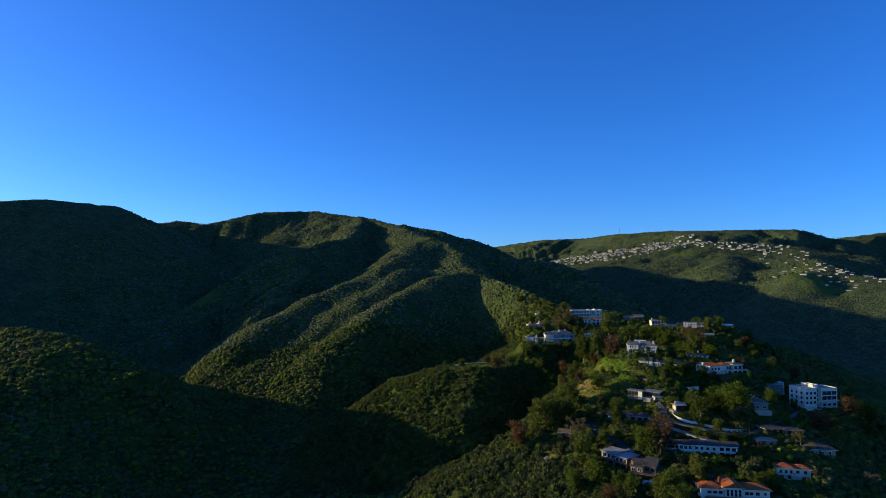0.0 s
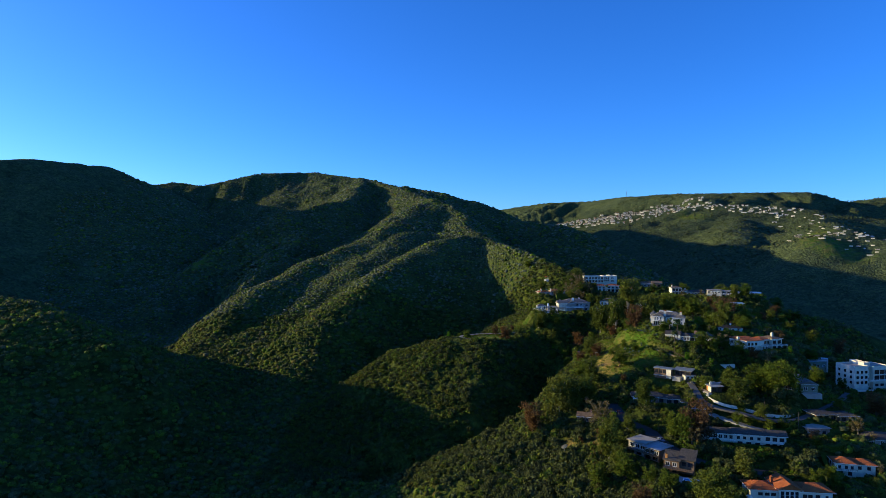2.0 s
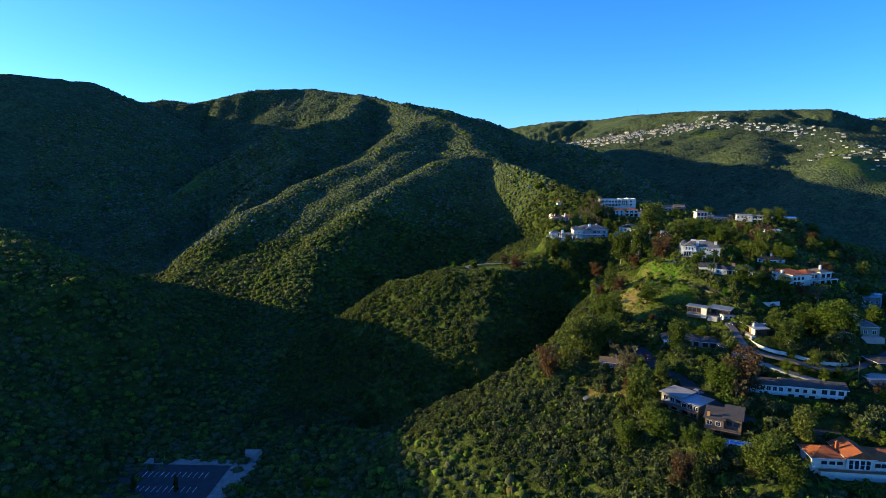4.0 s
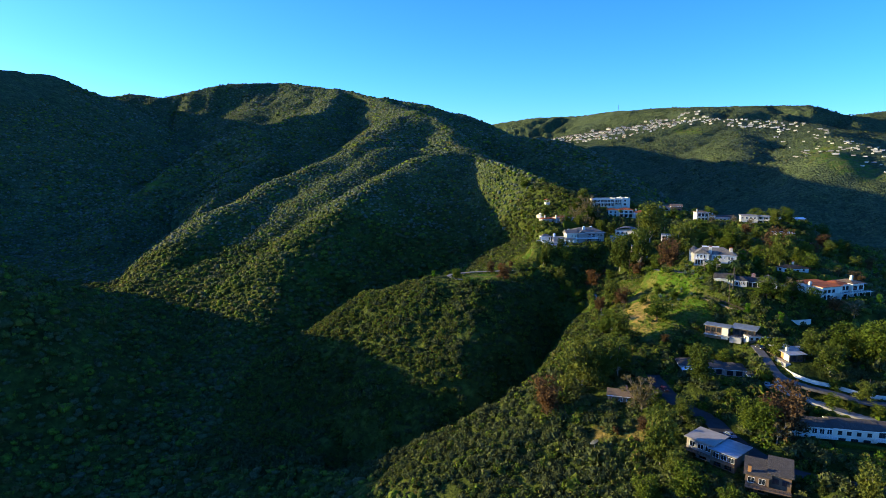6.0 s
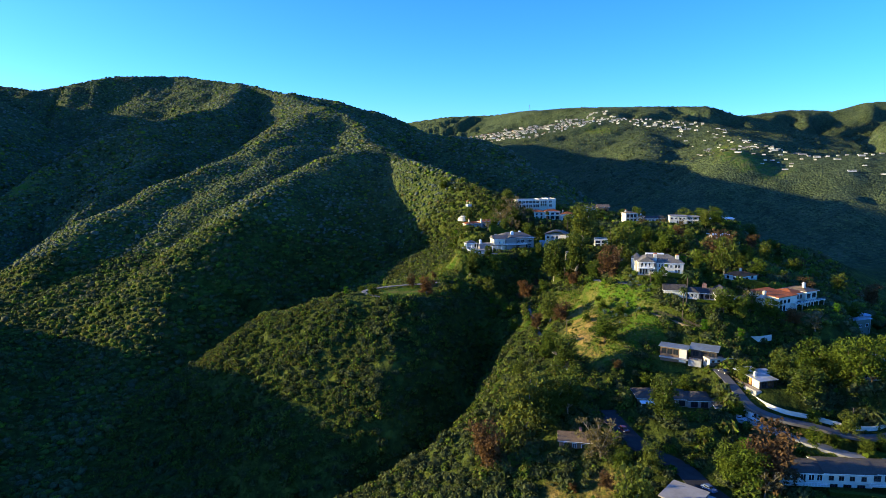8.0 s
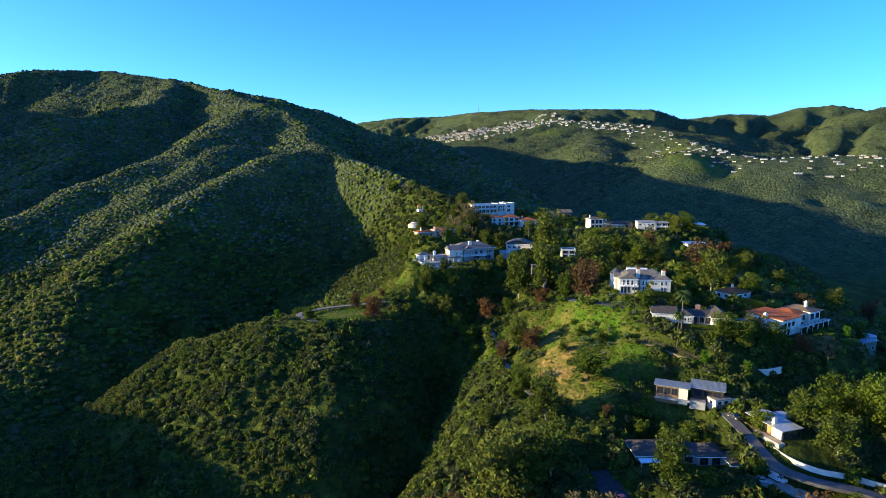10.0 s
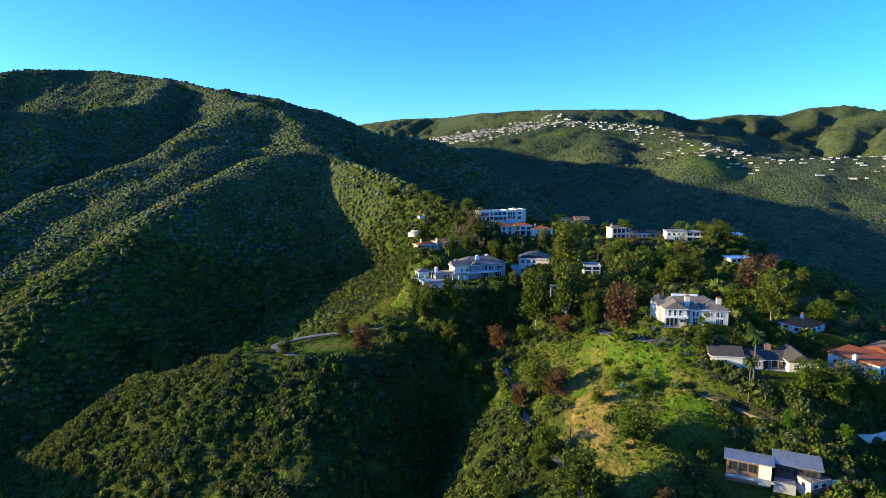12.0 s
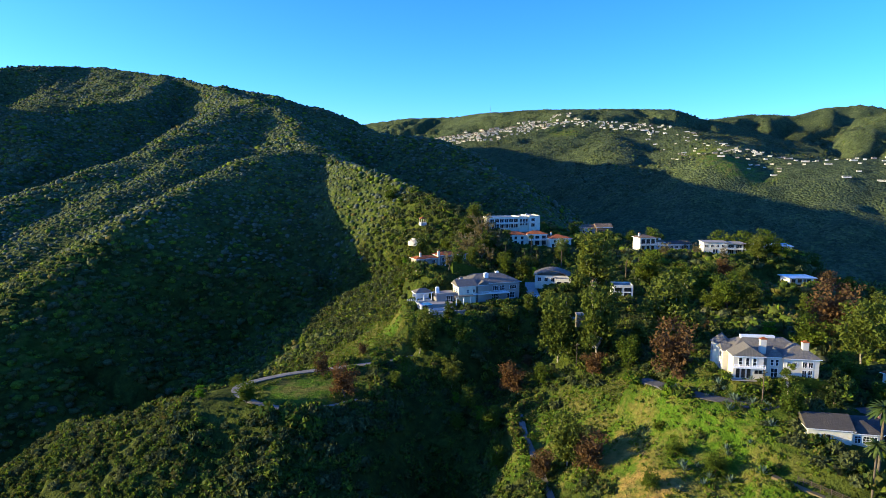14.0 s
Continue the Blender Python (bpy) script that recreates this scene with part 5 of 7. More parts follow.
def chateau_house():
    h = house("chateau", "white two-storey chateau-style house with slate roofs, turret and chimneys", 128.2, 464.6, 147.0, -20)
    main, left, right = (1.5, 20, 4, 13, 0, 5.8), (1, 8.2, 0, 4.02, 0, 5.8), (13.2, 21.5, 0.6, 9.5, 0, 5.5)
    wall_roof(h, WHITE, SHINGLE, main, "hip", 3.0, 0.5)
    wall_roof(h, WHITE, SHINGLE, left, "gable", 2.6, 0.5, "y")
    wall_roof(h, WHITE, SHINGLE, right, "hip", 2.8, 0.5, "y")
    small = (9.6, 13.2, 1.6, 4.02, 0, 5.4)
    wall_roof(h, WHITE, SHINGLE, small, "hip", 2.2, 0.4, "y")
    bay = (-0.2, 1.6, 4.6, 8.6, 0, 5.6)
    wall_roof(h, WHITE, SHINGLE, bay, "gable", 1.4, 0.3, "x")
    windows(h, bay, "W", [2.0], 3.4, 1.0, 1.7, 1, 2)
    windows(h, bay, "W", [2.0], 0.6, 1.1, 1.8, 1, 2)
    bm = bmesh.new()
    ring = [(1.2 + 2.5 * math.cos(math.pi / 4 * k + 0.39), 11.2 + 2.5 * math.sin(math.pi / 4 * k + 0.39)) for k in range(8)]
    prism(bm, [(x, y, -2.5) for x, y in ring], [(x, y, 6.3) for x, y in ring])
    part("turret", bm, CREAM, h, "cream octagonal turret")
    bm = bmesh.new()
    eave = [bm.verts.new((1.2 + (x - 1.2) * 1.16, 11.2 + (y - 11.2) * 1.16, 6.304)) for x, y in ring]
    tip = bm.verts.new((1.2, 11.2, 8.9))
    bm.faces.new(eave[::-1])
    for k in range(8):
        bm.faces.new((eave[k], eave[(k + 1) % 8], tip))
    part("turret_roof", bm, SHINGLE, h)
    tv = (-1.11, 3.5, 8.9, 13.5, 0, 7)
    windows(h, tv, "W", [1.9, 2.9], 4.0, 0.7, 1.6, 1, 2)
    windows(h, left, "S", [1.7, 3.4, 5.1], 3.3, 0.95, 2.2, 1, 2, TRIM)
    windows(h, left, "S", [1.2, 2.5, 3.8], 0.2, 0.9, 2.5, 1, 2, DARK)
    windows(h, left, "S", [5.6, 6.6], 1.4, 0.8, 0.9, 1, 1, DARK)
    windows(h, small, "S", [1.2, 2.4], 3.2, 0.8, 1.7, 1, 2)
    windows(h, small, "S", [1.8], 0.2, 1.7, 2.4, 2, 2)
    windows(h, right, "S", [1.2, 2.6], 3.4, 1.0, 1.3, 2, 1)
    windows(h, right, "S", [4.9, 6.3], 3.3, 1.1, 1.6, 2, 1, TRIM)
    windows(h, right, "S", [4.9, 6.3], 0.3, 1.1, 2.4, 2, 2)
    windows(h, right, "E", [2.5, 6], 3.4, 1.1, 1.5)
    slab(h, (0.8, 8.4, -1.3, -0.02, 3.0, 3.2), TRIM, "balcony")
    railing(h, [(0.9, -1.2, 3.2), (8.3, -1.2, 3.2)], 0.8, TRIM, 0.6)
    slab(h, (0.6, 21.5, -1.2, -0.02, -0.25, -0.1), PAVING, "terrace")
    railing(h, [(7.6, -1.1, -0.1), (9.4, -1.1, -0.1)], 0.9, BROWN, 0.6)
    for x, y, z in ((8.9, 3.4, 9.6), (18.9, 3.2, 9.2)):
        chimney(h, x, y, 5.8, z, 1.5, 1.0, WHITE, CLAY)
    bm = bmesh.new()
    box(bm, 5, 13.5, 8.0, 9.2, 8.4, 9.2)
    part("roof_lantern", bm, TRIM, h, "white flat parapet on the ridge")


def ranch_house():
    h = house("ranch_house", "long white ranch house with dark shingle roofs and a brick chimney", 130.2, 440.9, 140.5, -23)
    a, bay, main, wing = (0, 8.8, -0.5, 7, 0, 3.6), (8.9, 14.5, 0, 5, 0, 3.0), (8.9, 22, 2.6, 10.5, 0, 2.5), (21.2, 27.4, -1.2, 9.5, 0, 3.0)
    wall_roof(h, CREAM, DARK_SHINGLE, a, "gable", 2.2, 0.5, "x")
    wall_roof(h, WHITE, DARK_SHINGLE, bay, "hip", 1.9, 0.5)
    wall_roof(h, PALE, DARK_SHINGLE, main, "gable", 1.7, 1.4, "x")
    wall_roof(h, WHITE, DARK_SHINGLE, wing, "gable", 2.4, 0.6, "y")
    windows(h, a, "S", [3.2, 4.2], 0.9, 0.7, 1.6, 1, 2, BROWN)
    windows(h, a, "W", [2.5, 5], 1.0, 1.1, 1.3)
    windows(h, bay, "S", [1.2, 2.8, 4.4], 0.8, 1.3, 1.7, 2, 3)
    windows(h, main, "S", [6.9, 9.3, 11.6], 0.1, 2.2, 2.1, 2, 1, DARK)
    windows(h, wing, "S", [2.0, 4.8], 0.8, 1.5, 1.6, 2, 2)
    windows(h, wing, "W", [3, 6], 0.3, 1.6, 2.1, 2, 2)
    posts(h, [(15.2 + 2.0 * k, 1.4) for k in range(3)], -0.4, 2.4, 0.1, WHITE, "post")
    slab(h, (14.6, 21.1, -0.6, 2.55, -1.0, -0.05), CONCRETE, "porch")
    slab(h, (14, 29, -5.5, -1.25, -2.6, -0.25), PAVING, "patio")
    chimney(h, 17.6, 6.8, 3.4, 5.7, 1.7, 1.0, BRICK, BRICK)
    s = tagged(new("garden_shed"), "small white garden shed with a grey gable roof", "shed")
    s.matrix_basis = pose(156.6, 428.6, 140.2, 0, 0, -18)
    v = (0, 4.2, 0, 3.2, 0, 2.1)
    wall_roof(s, WHITE, SHINGLE, v, "gable", 0.9, 0.3, "x")
    windows(s, v, "S", [3.0], 0.9, 1.0, 1.0)
    door(s, v, "W", 1.8, 0, 1.5, 2.0, TRIM)


def red_roof_houses():
    h = house("red_roof_bungalow", "white bungalow with bright orange clay hipped roof", 174.5, 453.8, 143.8, 16)
    a, b = (0, 6, -1, 8, 0, 2.5), (6, 13, 0.5, 9, 0, 2.3)
    wall_roof(h, WHITE, CLAY, a, "hip", 1.6, 0.6, "y")
    wall_roof(h, WHITE, CLAY, b, "slope", 0.35, 0.6)
    windows(h, a, "S", [1.6, 4.2], 0.9, 1.8, 1.2, 2, 1, DARK)
    windows(h, a, "W", [2, 5.6], 0.9, 1.3, 1.2, 2, 1, DARK)
    windows(h, b, "S", [3.6], 0.9, 1.4, 1.1, 2, 1, DARK)
    windows(h, b, "E", [2.2], 0.7, 1.8, 1.4, 2, 1)
    chimney(h, 7.0, 5.0, 4.0, 5.5, 0.8, 0.8, WHITE)

    h = house("hacienda", "large white hacienda with red tile roof, arches and terraces", 174.5, 425.5, 136.0, 20)
    a, b, c = (0, 13, 0, 14, 0, 6.4), (13, 21, 2.5, 12, 0, 6.2), (21, 29, 1.0, 11, 0, 6.6)
    wall_roof(h, WHITE, CLAY, a, "slope", 0.7, 0.35)
    wall_roof(h, WHITE, CLAY, b, "hip", 1.4, 0.5)
    wall_roof(h, WHITE, BROWN_SHINGLE, c, "hip", 1.5, 0.8)
    windows(h, a, "W", [2.2, 9.4, 11.6], 3.8, 1.2, 1.4, 2, 1, DARK)
    windows(h, a, "W", [4.5, 9.6], 0.6, 1.2, 1.8, 2, 1, DARK)
    windows(h, a, "S", [1.8, 4.4, 7.2], 3.6, 1.6, 1.6, 2, 1, DARK)
    windows(h, a, "S", [1.8, 4.2], 0.3, 1.4, 2.4, 1, 1, DARK, "arch_window")
    windows(h, b, "S", [1.6, 4.2, 6.6], 3.6, 1.7, 1.9, 2, 1, DARK)
    windows(h, b, "S", [2, 5.6], 0.3, 2.2, 2.3, 2, 1, DARK)
    windows(h, c, "S", [2, 5.8], 3.6, 2.6, 2.1, 3, 1, DARK)
    windows(h, c, "S", [2, 5.8], 0.3, 2.6, 2.3, 3, 1, DARK)
    slab(h, (9, 31, -2.2, -0.02, 2.9, 3.15), WHITE, "terrace")
    posts(h, [(10, -1.9), (14, -1.9), (18, -1.9), (22, -1.9), (26, -1.9), (30, -1.9)], -3, 2.9, 0.18, WHITE)
    railing(h, [(9.1, -2.1, 3.15), (30.9, -2.1, 3.15)], 0.9, BLACK, 1.0)
    chimney(h, -0.5, 6.4, 1.5, 8.0, 1.4, 1.0, WHITE, WHITE)
    chimney(h, 24.4, 4.4, 7.0, 9.8, 1.2, 1.0, WHITE, WHITE)
    slab(h, (-6, 9, -5.0, -1.5, -4, -1.0), PAVING, "forecourt")

    h = house("red_roof_villa", "long white villa with red tile roofs above tall base wall", 117, 295, 99.6, -5)
    a, b, c = (-1.5, 9, 0, 9, 0, 3.4), (9, 17, -0.8, 10, 0, 4.2), (17, 29.5, 0, 9.5, 0, 3.4)
    wall_roof(h, WHITE, CLAY, a, "hip", 2.0, 0.9)
    wall_roof(h, WHITE, CLAY, b, "gable", 2.4, 1.0, "y")
    wall_roof(h, WHITE, CLAY, c, "hip", 2.0, 0.9)
    windows(h, a, "S", [3.8, 6.4], 1.1, 1.8, 1.2, 2, 1, DARK)
    windows(h, a, "S", [8.8], 1.1, 1.8, 1.2, 2, 1, DARK)
    windows(h, b, "S", [1.4, 3.2, 5.0, 6.8], 0.3, 1.5, 3.2, 1, 2, TRIM)
    windows(h, c, "S", [2.2, 4.2, 7.0], 0.9, 1.7, 1.4, 2, 1, DARK)
    windows(h, c, "S", [10.4], 1.1, 1.1, 1.0, 1, 1, DARK)
    slab(h, (0, 29, -2.3, -0.82, -0.35, -0.1), BROWN, "deck")
    railing(h, [(0.1, -2.2, -0.1), (28.9, -2.2, -0.1)], 0.9, BROWN, 1.2)
    slab(h, (0.6, 28.4, -1.9, -0.84, -5.0, -0.36), WHITE, "base_wall")
    chimney(h, 8.4, 5, 4.4, 7.0, 0.9, 0.9, CLAY)
    bm = bmesh.new()
    bmesh.ops.create_uvsphere(bm, u_segments=18, v_segments=8, radius=1.2)
    for v in bm.verts:
        v.co.z = v.co.z if v.co.z < -0.55 else -0.55 - (v.co.z + 0.55) * 0.05
    part("satellite_dish", bm, TRIM, h, "white satellite dish").matrix_basis = pose(-2.2, -1.2, 1.2, -60, 0, -30)

    h = house("corner_villa", "white two-storey villa with red tile roof", 163.4, 319, 100.2, -14)
    a, b = (0, 8, 0, 8, 0, 5.6), (8, 16, 1.5, 9, 0, 5.2)
    wall_roof(h, WHITE, CLAY, a, "hip", 1.8, 0.7)
    wall_roof(h, WHITE, CLAY, b, "hip", 1.6, 0.7)
    windows(h, a, "S", [1.8, 4.4, 6.6], 3.2, 1.1, 1.5, 1, 1, DARK)
    windows(h, a, "S", [2.2, 5.8], 0.5, 1.6, 1.8, 2, 1, DARK)
    windows(h, b, "S", [2, 5.5], 3.0, 1.4, 1.5, 2, 1, DARK)
    windows(h, a, "W", [2.4, 5.6], 3.2, 1.2, 1.6, 1, 1, DARK)
    slab(h, (-0.6, 8.2, -1.5, -0.02, 2.6, 2.8), WHITE, "balcony")
    railing(h, [(-0.5, -1.4, 2.8), (8.1, -1.4, 2.8)], 0.9, BLACK, 0.8)


def white_apartments():
    h = house("white_apartment_block", "large white stepped modern apartment block with glazed end", 226, 404, 118, 14, "apartment building")
    a, b, c = (0, 9.6, 0, 13, 0, 13.2), (9.6, 13.6, 3, 13, 0, 14.6), (13.6, 26, 0.5, 13, 0, 12.6)
    for v in (a, b, c):
        wall_roof(h, WHITE, GRAVEL, v, "parapet", foot=5)
    for z in (3.4, 6.4, 9.4):
        windows(h, a, "S", [2, 5, 8], z, 1.6, 1.6, 2, 1, DARK)
        windows(h, a, "W", [2.5, 6.5, 10.5], z, 1.4, 1.6, 2, 1, DARK)
    for z in (1.0, 4.2, 7.4, 10.4):
        windows(h, b, "S", [1.2, 2.9], z, 1.2, 1.9, 2, 1, DARK)
    for z in (5.4, 8.6):
        windows(h, c, "S", [2.4, 6.2, 10], z, 3.3, 2.4, 3, 1, DARK)
    windows(h, c, "S", [2.4, 6.2, 10], 1.6, 2.4, 1.4, 2, 1, DARK)
    slab(h, (9.7, 26.4, -1.2, 0.46, 4.6, 4.85), WHITE, "balcony")
    slab(h, (-3, 27, -4, -1.6, -4.5, 0.4), WHITE, "forecourt_wall")
    railing(h, [(9.8, -1.1, 4.85), (26.3, -1.1, 4.85)], 0.9, TRIM, 1.3)
    h = house("round_end_house", "grey house with a rounded metal-clad end", 216, 432, 124, 10)
    a = (0, 12, 0, 8, 0, 5)
    wall_roof(h, OLIVE, STEEL, a, "slope", 0.8, 0.5)
    windows(h, a, "S", [2, 6, 10], 1.5, 1.8, 1.5, 2, 1)
    bm = bmesh.new()
    limb(bm, (12.4, 4, -3), (12.4, 4, 6.2), 3.2, 3.2, 16)
    part("drum", bm, STEEL, h, "rounded metal drum")


def lane_houses():
    h = house("metal_roof_house", "split-level house with blue-grey metal roofs above the lane", 113.6, 410.2, 125.5, -37.6)
    a, b = (0, 9.6, 0, 4.4, 0, 3.2), (10.8, 20.0, 2.6, 8.0, -0.4, 3.0)
    wall_roof(h, BROWN, STEEL, a, "slope", 0.12, 0.7)
    wall_roof(h, DARK, STEEL, b, "slope", 0.7, 0.7)
    windows(h, a, "S", [1.3, 3.5, 5.7], 0.5, 1.9, 2.1, 2, 1, DARK)
    slab(h, (7.0, 9.7, -0.4, -0.02, -2, 3.0), CREAM, "panel")
    windows(h, b, "S", [1.8, 4.6, 7.4], 0.3, 2.2, 2.1, 2, 1, DARK)
    slab(h, (-0.2, 10.4, -1.4, -0.42, -0.9, -0.4), CONCRETE, "terrace")
    slab(h, (10.4, 15, -0.4, 2.58, -3.0, -0.5), CONCRETE, "walkway")
    railing(h, [(10.6, -0.2, -0.5), (14.8, -0.2, -0.5)], 0.9, DARK, 0.9)

    g = tagged(new("garage"), "white garage block with a railed roof terrace", "garage")
    g.matrix_basis = pose(127.6, 399.0, 122.9, 0, 0, 4)
    c = (0, 6.0, 0, 6.0, 0, 3.2)
    wall_roof(g, WHITE, PAVING, c, "flat", 0, 0.12)
    windows(g, c, "S", [1.5, 3.9], 1.9, 1.2, 0.9, 2, 1, DARK)
    windows(g, c, "W", [2.0, 4.0], 1.7, 0.9, 1.0, 2, 1, DARK)
    door(g, c, "S", 2.6, 0, 4.4, 1.75, BROWN)
    railing(g, [(0.1, 5.8, 3.48), (0.1, 0.1, 3.48), (5.9, 0.1, 3.48), (5.9, 5.8, 3.48)], 0.8, DARK, 0.9)

    h = house("carport_house", "low modern house with silver flat roof, amber panels and white screens", 132.5, 392, 121.9, -87)
    a, b = (1.0, 13.4, 1.0, 6.4, 0, 2.9), (2.4, 6.2, 8.2, 11.5, 0, 2.7)
    wall_roof(h, DARK, SILVER, a, "slope", 0.3, 1.0)
    wall_roof(h, DARK, SILVER, b, "flat", 0, 0.5)
    slab(h, (8.2, 9.5, 0.6, 0.98, 0, 2.8), AMBER, "panel")
    for k in range(4):
        slab(h, (9.7 + 0.92 * k, 10.52 + 0.92 * k, 0.7, 0.98, 0, 2.6), CREAM, "screen")
    windows(h, a, "E", [1.6, 4.0], 0.2, 2.0, 2.3, 2, 1, DARK)
    windows(h, a, "S", [2.0, 4.4, 6.2], 0.3, 1.8, 2.1, 2, 1, DARK)
    posts(h, [(14.0, 0.4), (14.0, 6.8)], -2, 2.9, 0.12, DARK, "post")
    chimney(h, 8.8, 2.4, 3.0, 4.4, 1.1, 0.9, WHITE, WHITE)
    slab(h, (1, 15, -1.6, 0.55, -2.6, -0.1), PAVING, "terrace")
    railing(h, [(1.5, -1.5, -0.1), (15, -1.5, -0.1)], 0.9, BROWN, 0.8)

    h = house("grey_ranch", "low grey house with a broad dark hipped roof and brick panel", 95, 389, 113.9, -12)
    a, b, c = (0, 17, 0, 8.5, 0, 2.9), (17, 25, -1.0, 7, 0, 2.8), (25, 32, -5.5, 2, -0.4, 2.4)
    wall_roof(h, TAUPE, DARK_SHINGLE, a, "hip", 2.2, 1.0)
    wall_roof(h, TAUPE, DARK_SHINGLE, b, "hip", 1.8, 0.8)
    wall_roof(h, TAUPE, DARK_SHINGLE, c, "hip", 1.5, 0.7)
    windows(h, a, "S", [5.6, 8.6, 15], 0.3, 2.2, 2.1, 2, 1, DARK)
    slab(h, (10.2, 13.2, -0.4, -0.02, -1, 3.2), BRICK, "brick_panel")
    windows(h, b, "S", [2, 5.5], 0.3, 2.4, 2.1, 2, 1, DARK)
    door(h, c, "S", 3.5, -0.4, 4.8, 2.1, PALE)
    slab(h, (0, 6.6, -3.6, -0.9, 2.2, 2.4), CANVAS, "awning")
    posts(h, [(0.2, -3.4), (6.4, -3.4)], -1.5, 2.2, 0.07, TRIM, "post")
    slab(h, (-0.5, 24.5, -4.2, -0.42, -2.4, -0.2), PAVING, "patio")

    h = house("olive_house", "dark olive sided house with grey roofs and tall glazing", 171, 376, 124, -10)
    a, b, c = (0, 7, 0, 8, 0, 4.4), (8, 16, -1, 8, 0, 4.0), (5, 11, 8, 13, 0, 6.4)
    wall_roof(h, OLIVE, SHINGLE, a, "gable", 1.5, 0.5, "y")
    wall_roof(h, OLIVE, SHINGLE, b, "gable", 1.7, 0.5, "y")
    wall_roof(h, CREAM, GRAVEL, c, "flat", 0, 0.2)
    wall_roof(h, OLIVE, SHINGLE, (7, 8, 1.5, 8, 0, 3.4), "flat", 0, 0.1)
    windows(h, a, "S", [1.4], 1.0, 0.9, 1.9, 1, 2)
    windows(h, a, "S", [4.6], 0.6, 3.4, 1.9, 4, 1)
    windows(h, b, "S", [2.2, 5.8], 0.8, 1.8, 1.8, 2, 1)
    slab(h, (-1, 17, -4.2, -1.05, -2.8, -0.1), PAVING, "terrace")


def lower_houses():
    h = house("long_white_house", "very long white house with dark roof, verandas and balconies", 113.6, 346, 106.4, -13)
    a, b, c = (0, 17, 0, 8, 1.4, 4.2), (17, 30, 0, 9, -1.4, 4.4), (30, 39.5, 0.6, 9, -1.4, 4.4)
    wall_roof(h, WHITE, DARK_SHINGLE, a, "gable", 1.7, 0.8, "x", 4.0)
    wall_roof(h, WHITE, DARK_SHINGLE, b, "gable", 1.8, 0.8, "x")
    wall_roof(h, WHITE, DARK_SHINGLE, c, "gable", 1.8, 0.8, "x")
    windows(h, a, "S", [1.6 + 2.3 * k for k in range(7)], 1.8, 1.6, 1.9, 2, 1, TRIM)
    windows(h, b, "S", [1.6, 4.4, 7.4, 10.6], 2.1, 1.4, 1.4, 2, 1, DARK)
    windows(h, b, "S", [2.4, 6.2, 10], -1.0, 2.2, 2.0, 3, 1, DARK)
    windows(h, c, "S", [1.6, 4.6, 7.6], 2.0, 2.0, 1.8, 2, 1, DARK)
    windows(h, c, "S", [1.6, 4.6, 7.6], -1.1, 2.0, 2.1, 2, 1, DARK)
    slab(h, (4, 17.4, -2.0, -0.02, 1.0, 1.25), WHITE, "veranda")
    railing(h, [(4.1, -1.9, 1.25), (17.3, -1.9, 1.25)], 0.9, TRIM, 0.8)
    slab(h, (28.5, 38, -1.7, -0.02, 1.4, 1.6), WHITE, "balcony")
    railing(h, [(28.6, -1.6, 1.6), (37.9, -1.6, 1.6)], 0.9, TRIM, 0.8)
    slab(h, (18, 40, -6.5, -1.75, -3.6, -1.55), PAVING, "terrace")
    chimney(h, 3.4, 5, 5, 6.6, 3.2, 2.0, PALE, PALE)

    h = house("flat_timber_house", "boxy timber house with a flat tan and grey roof", 80, 343, 101, -50)
    a, b = (0, 9, 0, 10, 0, 6.2), (9, 17, -1, 9, 0, 5.6)
    wall_roof(h, TAUPE, GRAVEL, a, "flat", 0, 0.7)
    wall_roof(h, BROWN, STEEL, b, "flat", 0, 0.9)
    windows(h, a, "S", [2, 5, 7.6], 3.4, 2.0, 1.9, 2, 1, TRIM)
    windows(h, a, "S", [2, 6], 0.4, 2.4, 2.1, 2, 1, DARK)
    windows(h, b, "S", [1.8, 4.4, 6.8], 3.0, 2.0, 1.8, 2, 1, TRIM)
    windows(h, b, "S", [2.4, 6], 0.3, 2.4, 2.1, 2, 1, DARK)
    slab(h, (0, 17, -2.8, -1.02, 2.6, 2.85), BROWN, "deck")
    railing(h, [(0.1, -2.7, 2.85), (16.9, -2.7, 2.85)], 0.9, DARK, 1.0)
    posts(h, [(1, -2.5), (6, -2.5), (11, -2.5), (16, -2.5)], -3.5, 2.6, 0.12, DARK, "post")

    h = house("dark_gable_house", "dark brown house with steep shed roofs and deck", 89.5, 321, 100, -28)
    a, b = (0, 6.5, 0, 8, 0, 5.6), (6.5, 12.5, 1.5, 9, 0, 6.2)
    wall_roof(h, BROWN, DARK_SHINGLE, a, "slope", 1.8, 0.6)
    wall_roof(h, BROWN, DARK_SHINGLE, b, "slope", 2.4, 0.6)
    windows(h, a, "S", [1.6, 4.6], 3.0, 1.8, 1.8, 2, 1, TRIM)
    windows(h, a, "S", [1.6, 4.6], 0.4, 1.8, 2.0, 2, 1, DARK)
    windows(h, b, "S", [1.8, 4.4], 3.4, 1.8, 1.8, 2, 1, DARK)
    chimney(h, 1.0, 1.0, 5.0, 8.0, 1.0, 0.8, AMBER, DARK)
    slab(h, (0, 12.5, -2.6, -0.02, 2.4, 2.6), BROWN, "deck")
    railing(h, [(0.1, -2.5, 2.6), (12.4, -2.5, 2.6)], 0.9, DARK, 1.0)

    p = tagged(new("swimming_pool"), "small blue swimming pool with pale paved deck", "pool")
    p.matrix_basis = pose(93.5, 308.5, 100.5, 0, 0, -22)
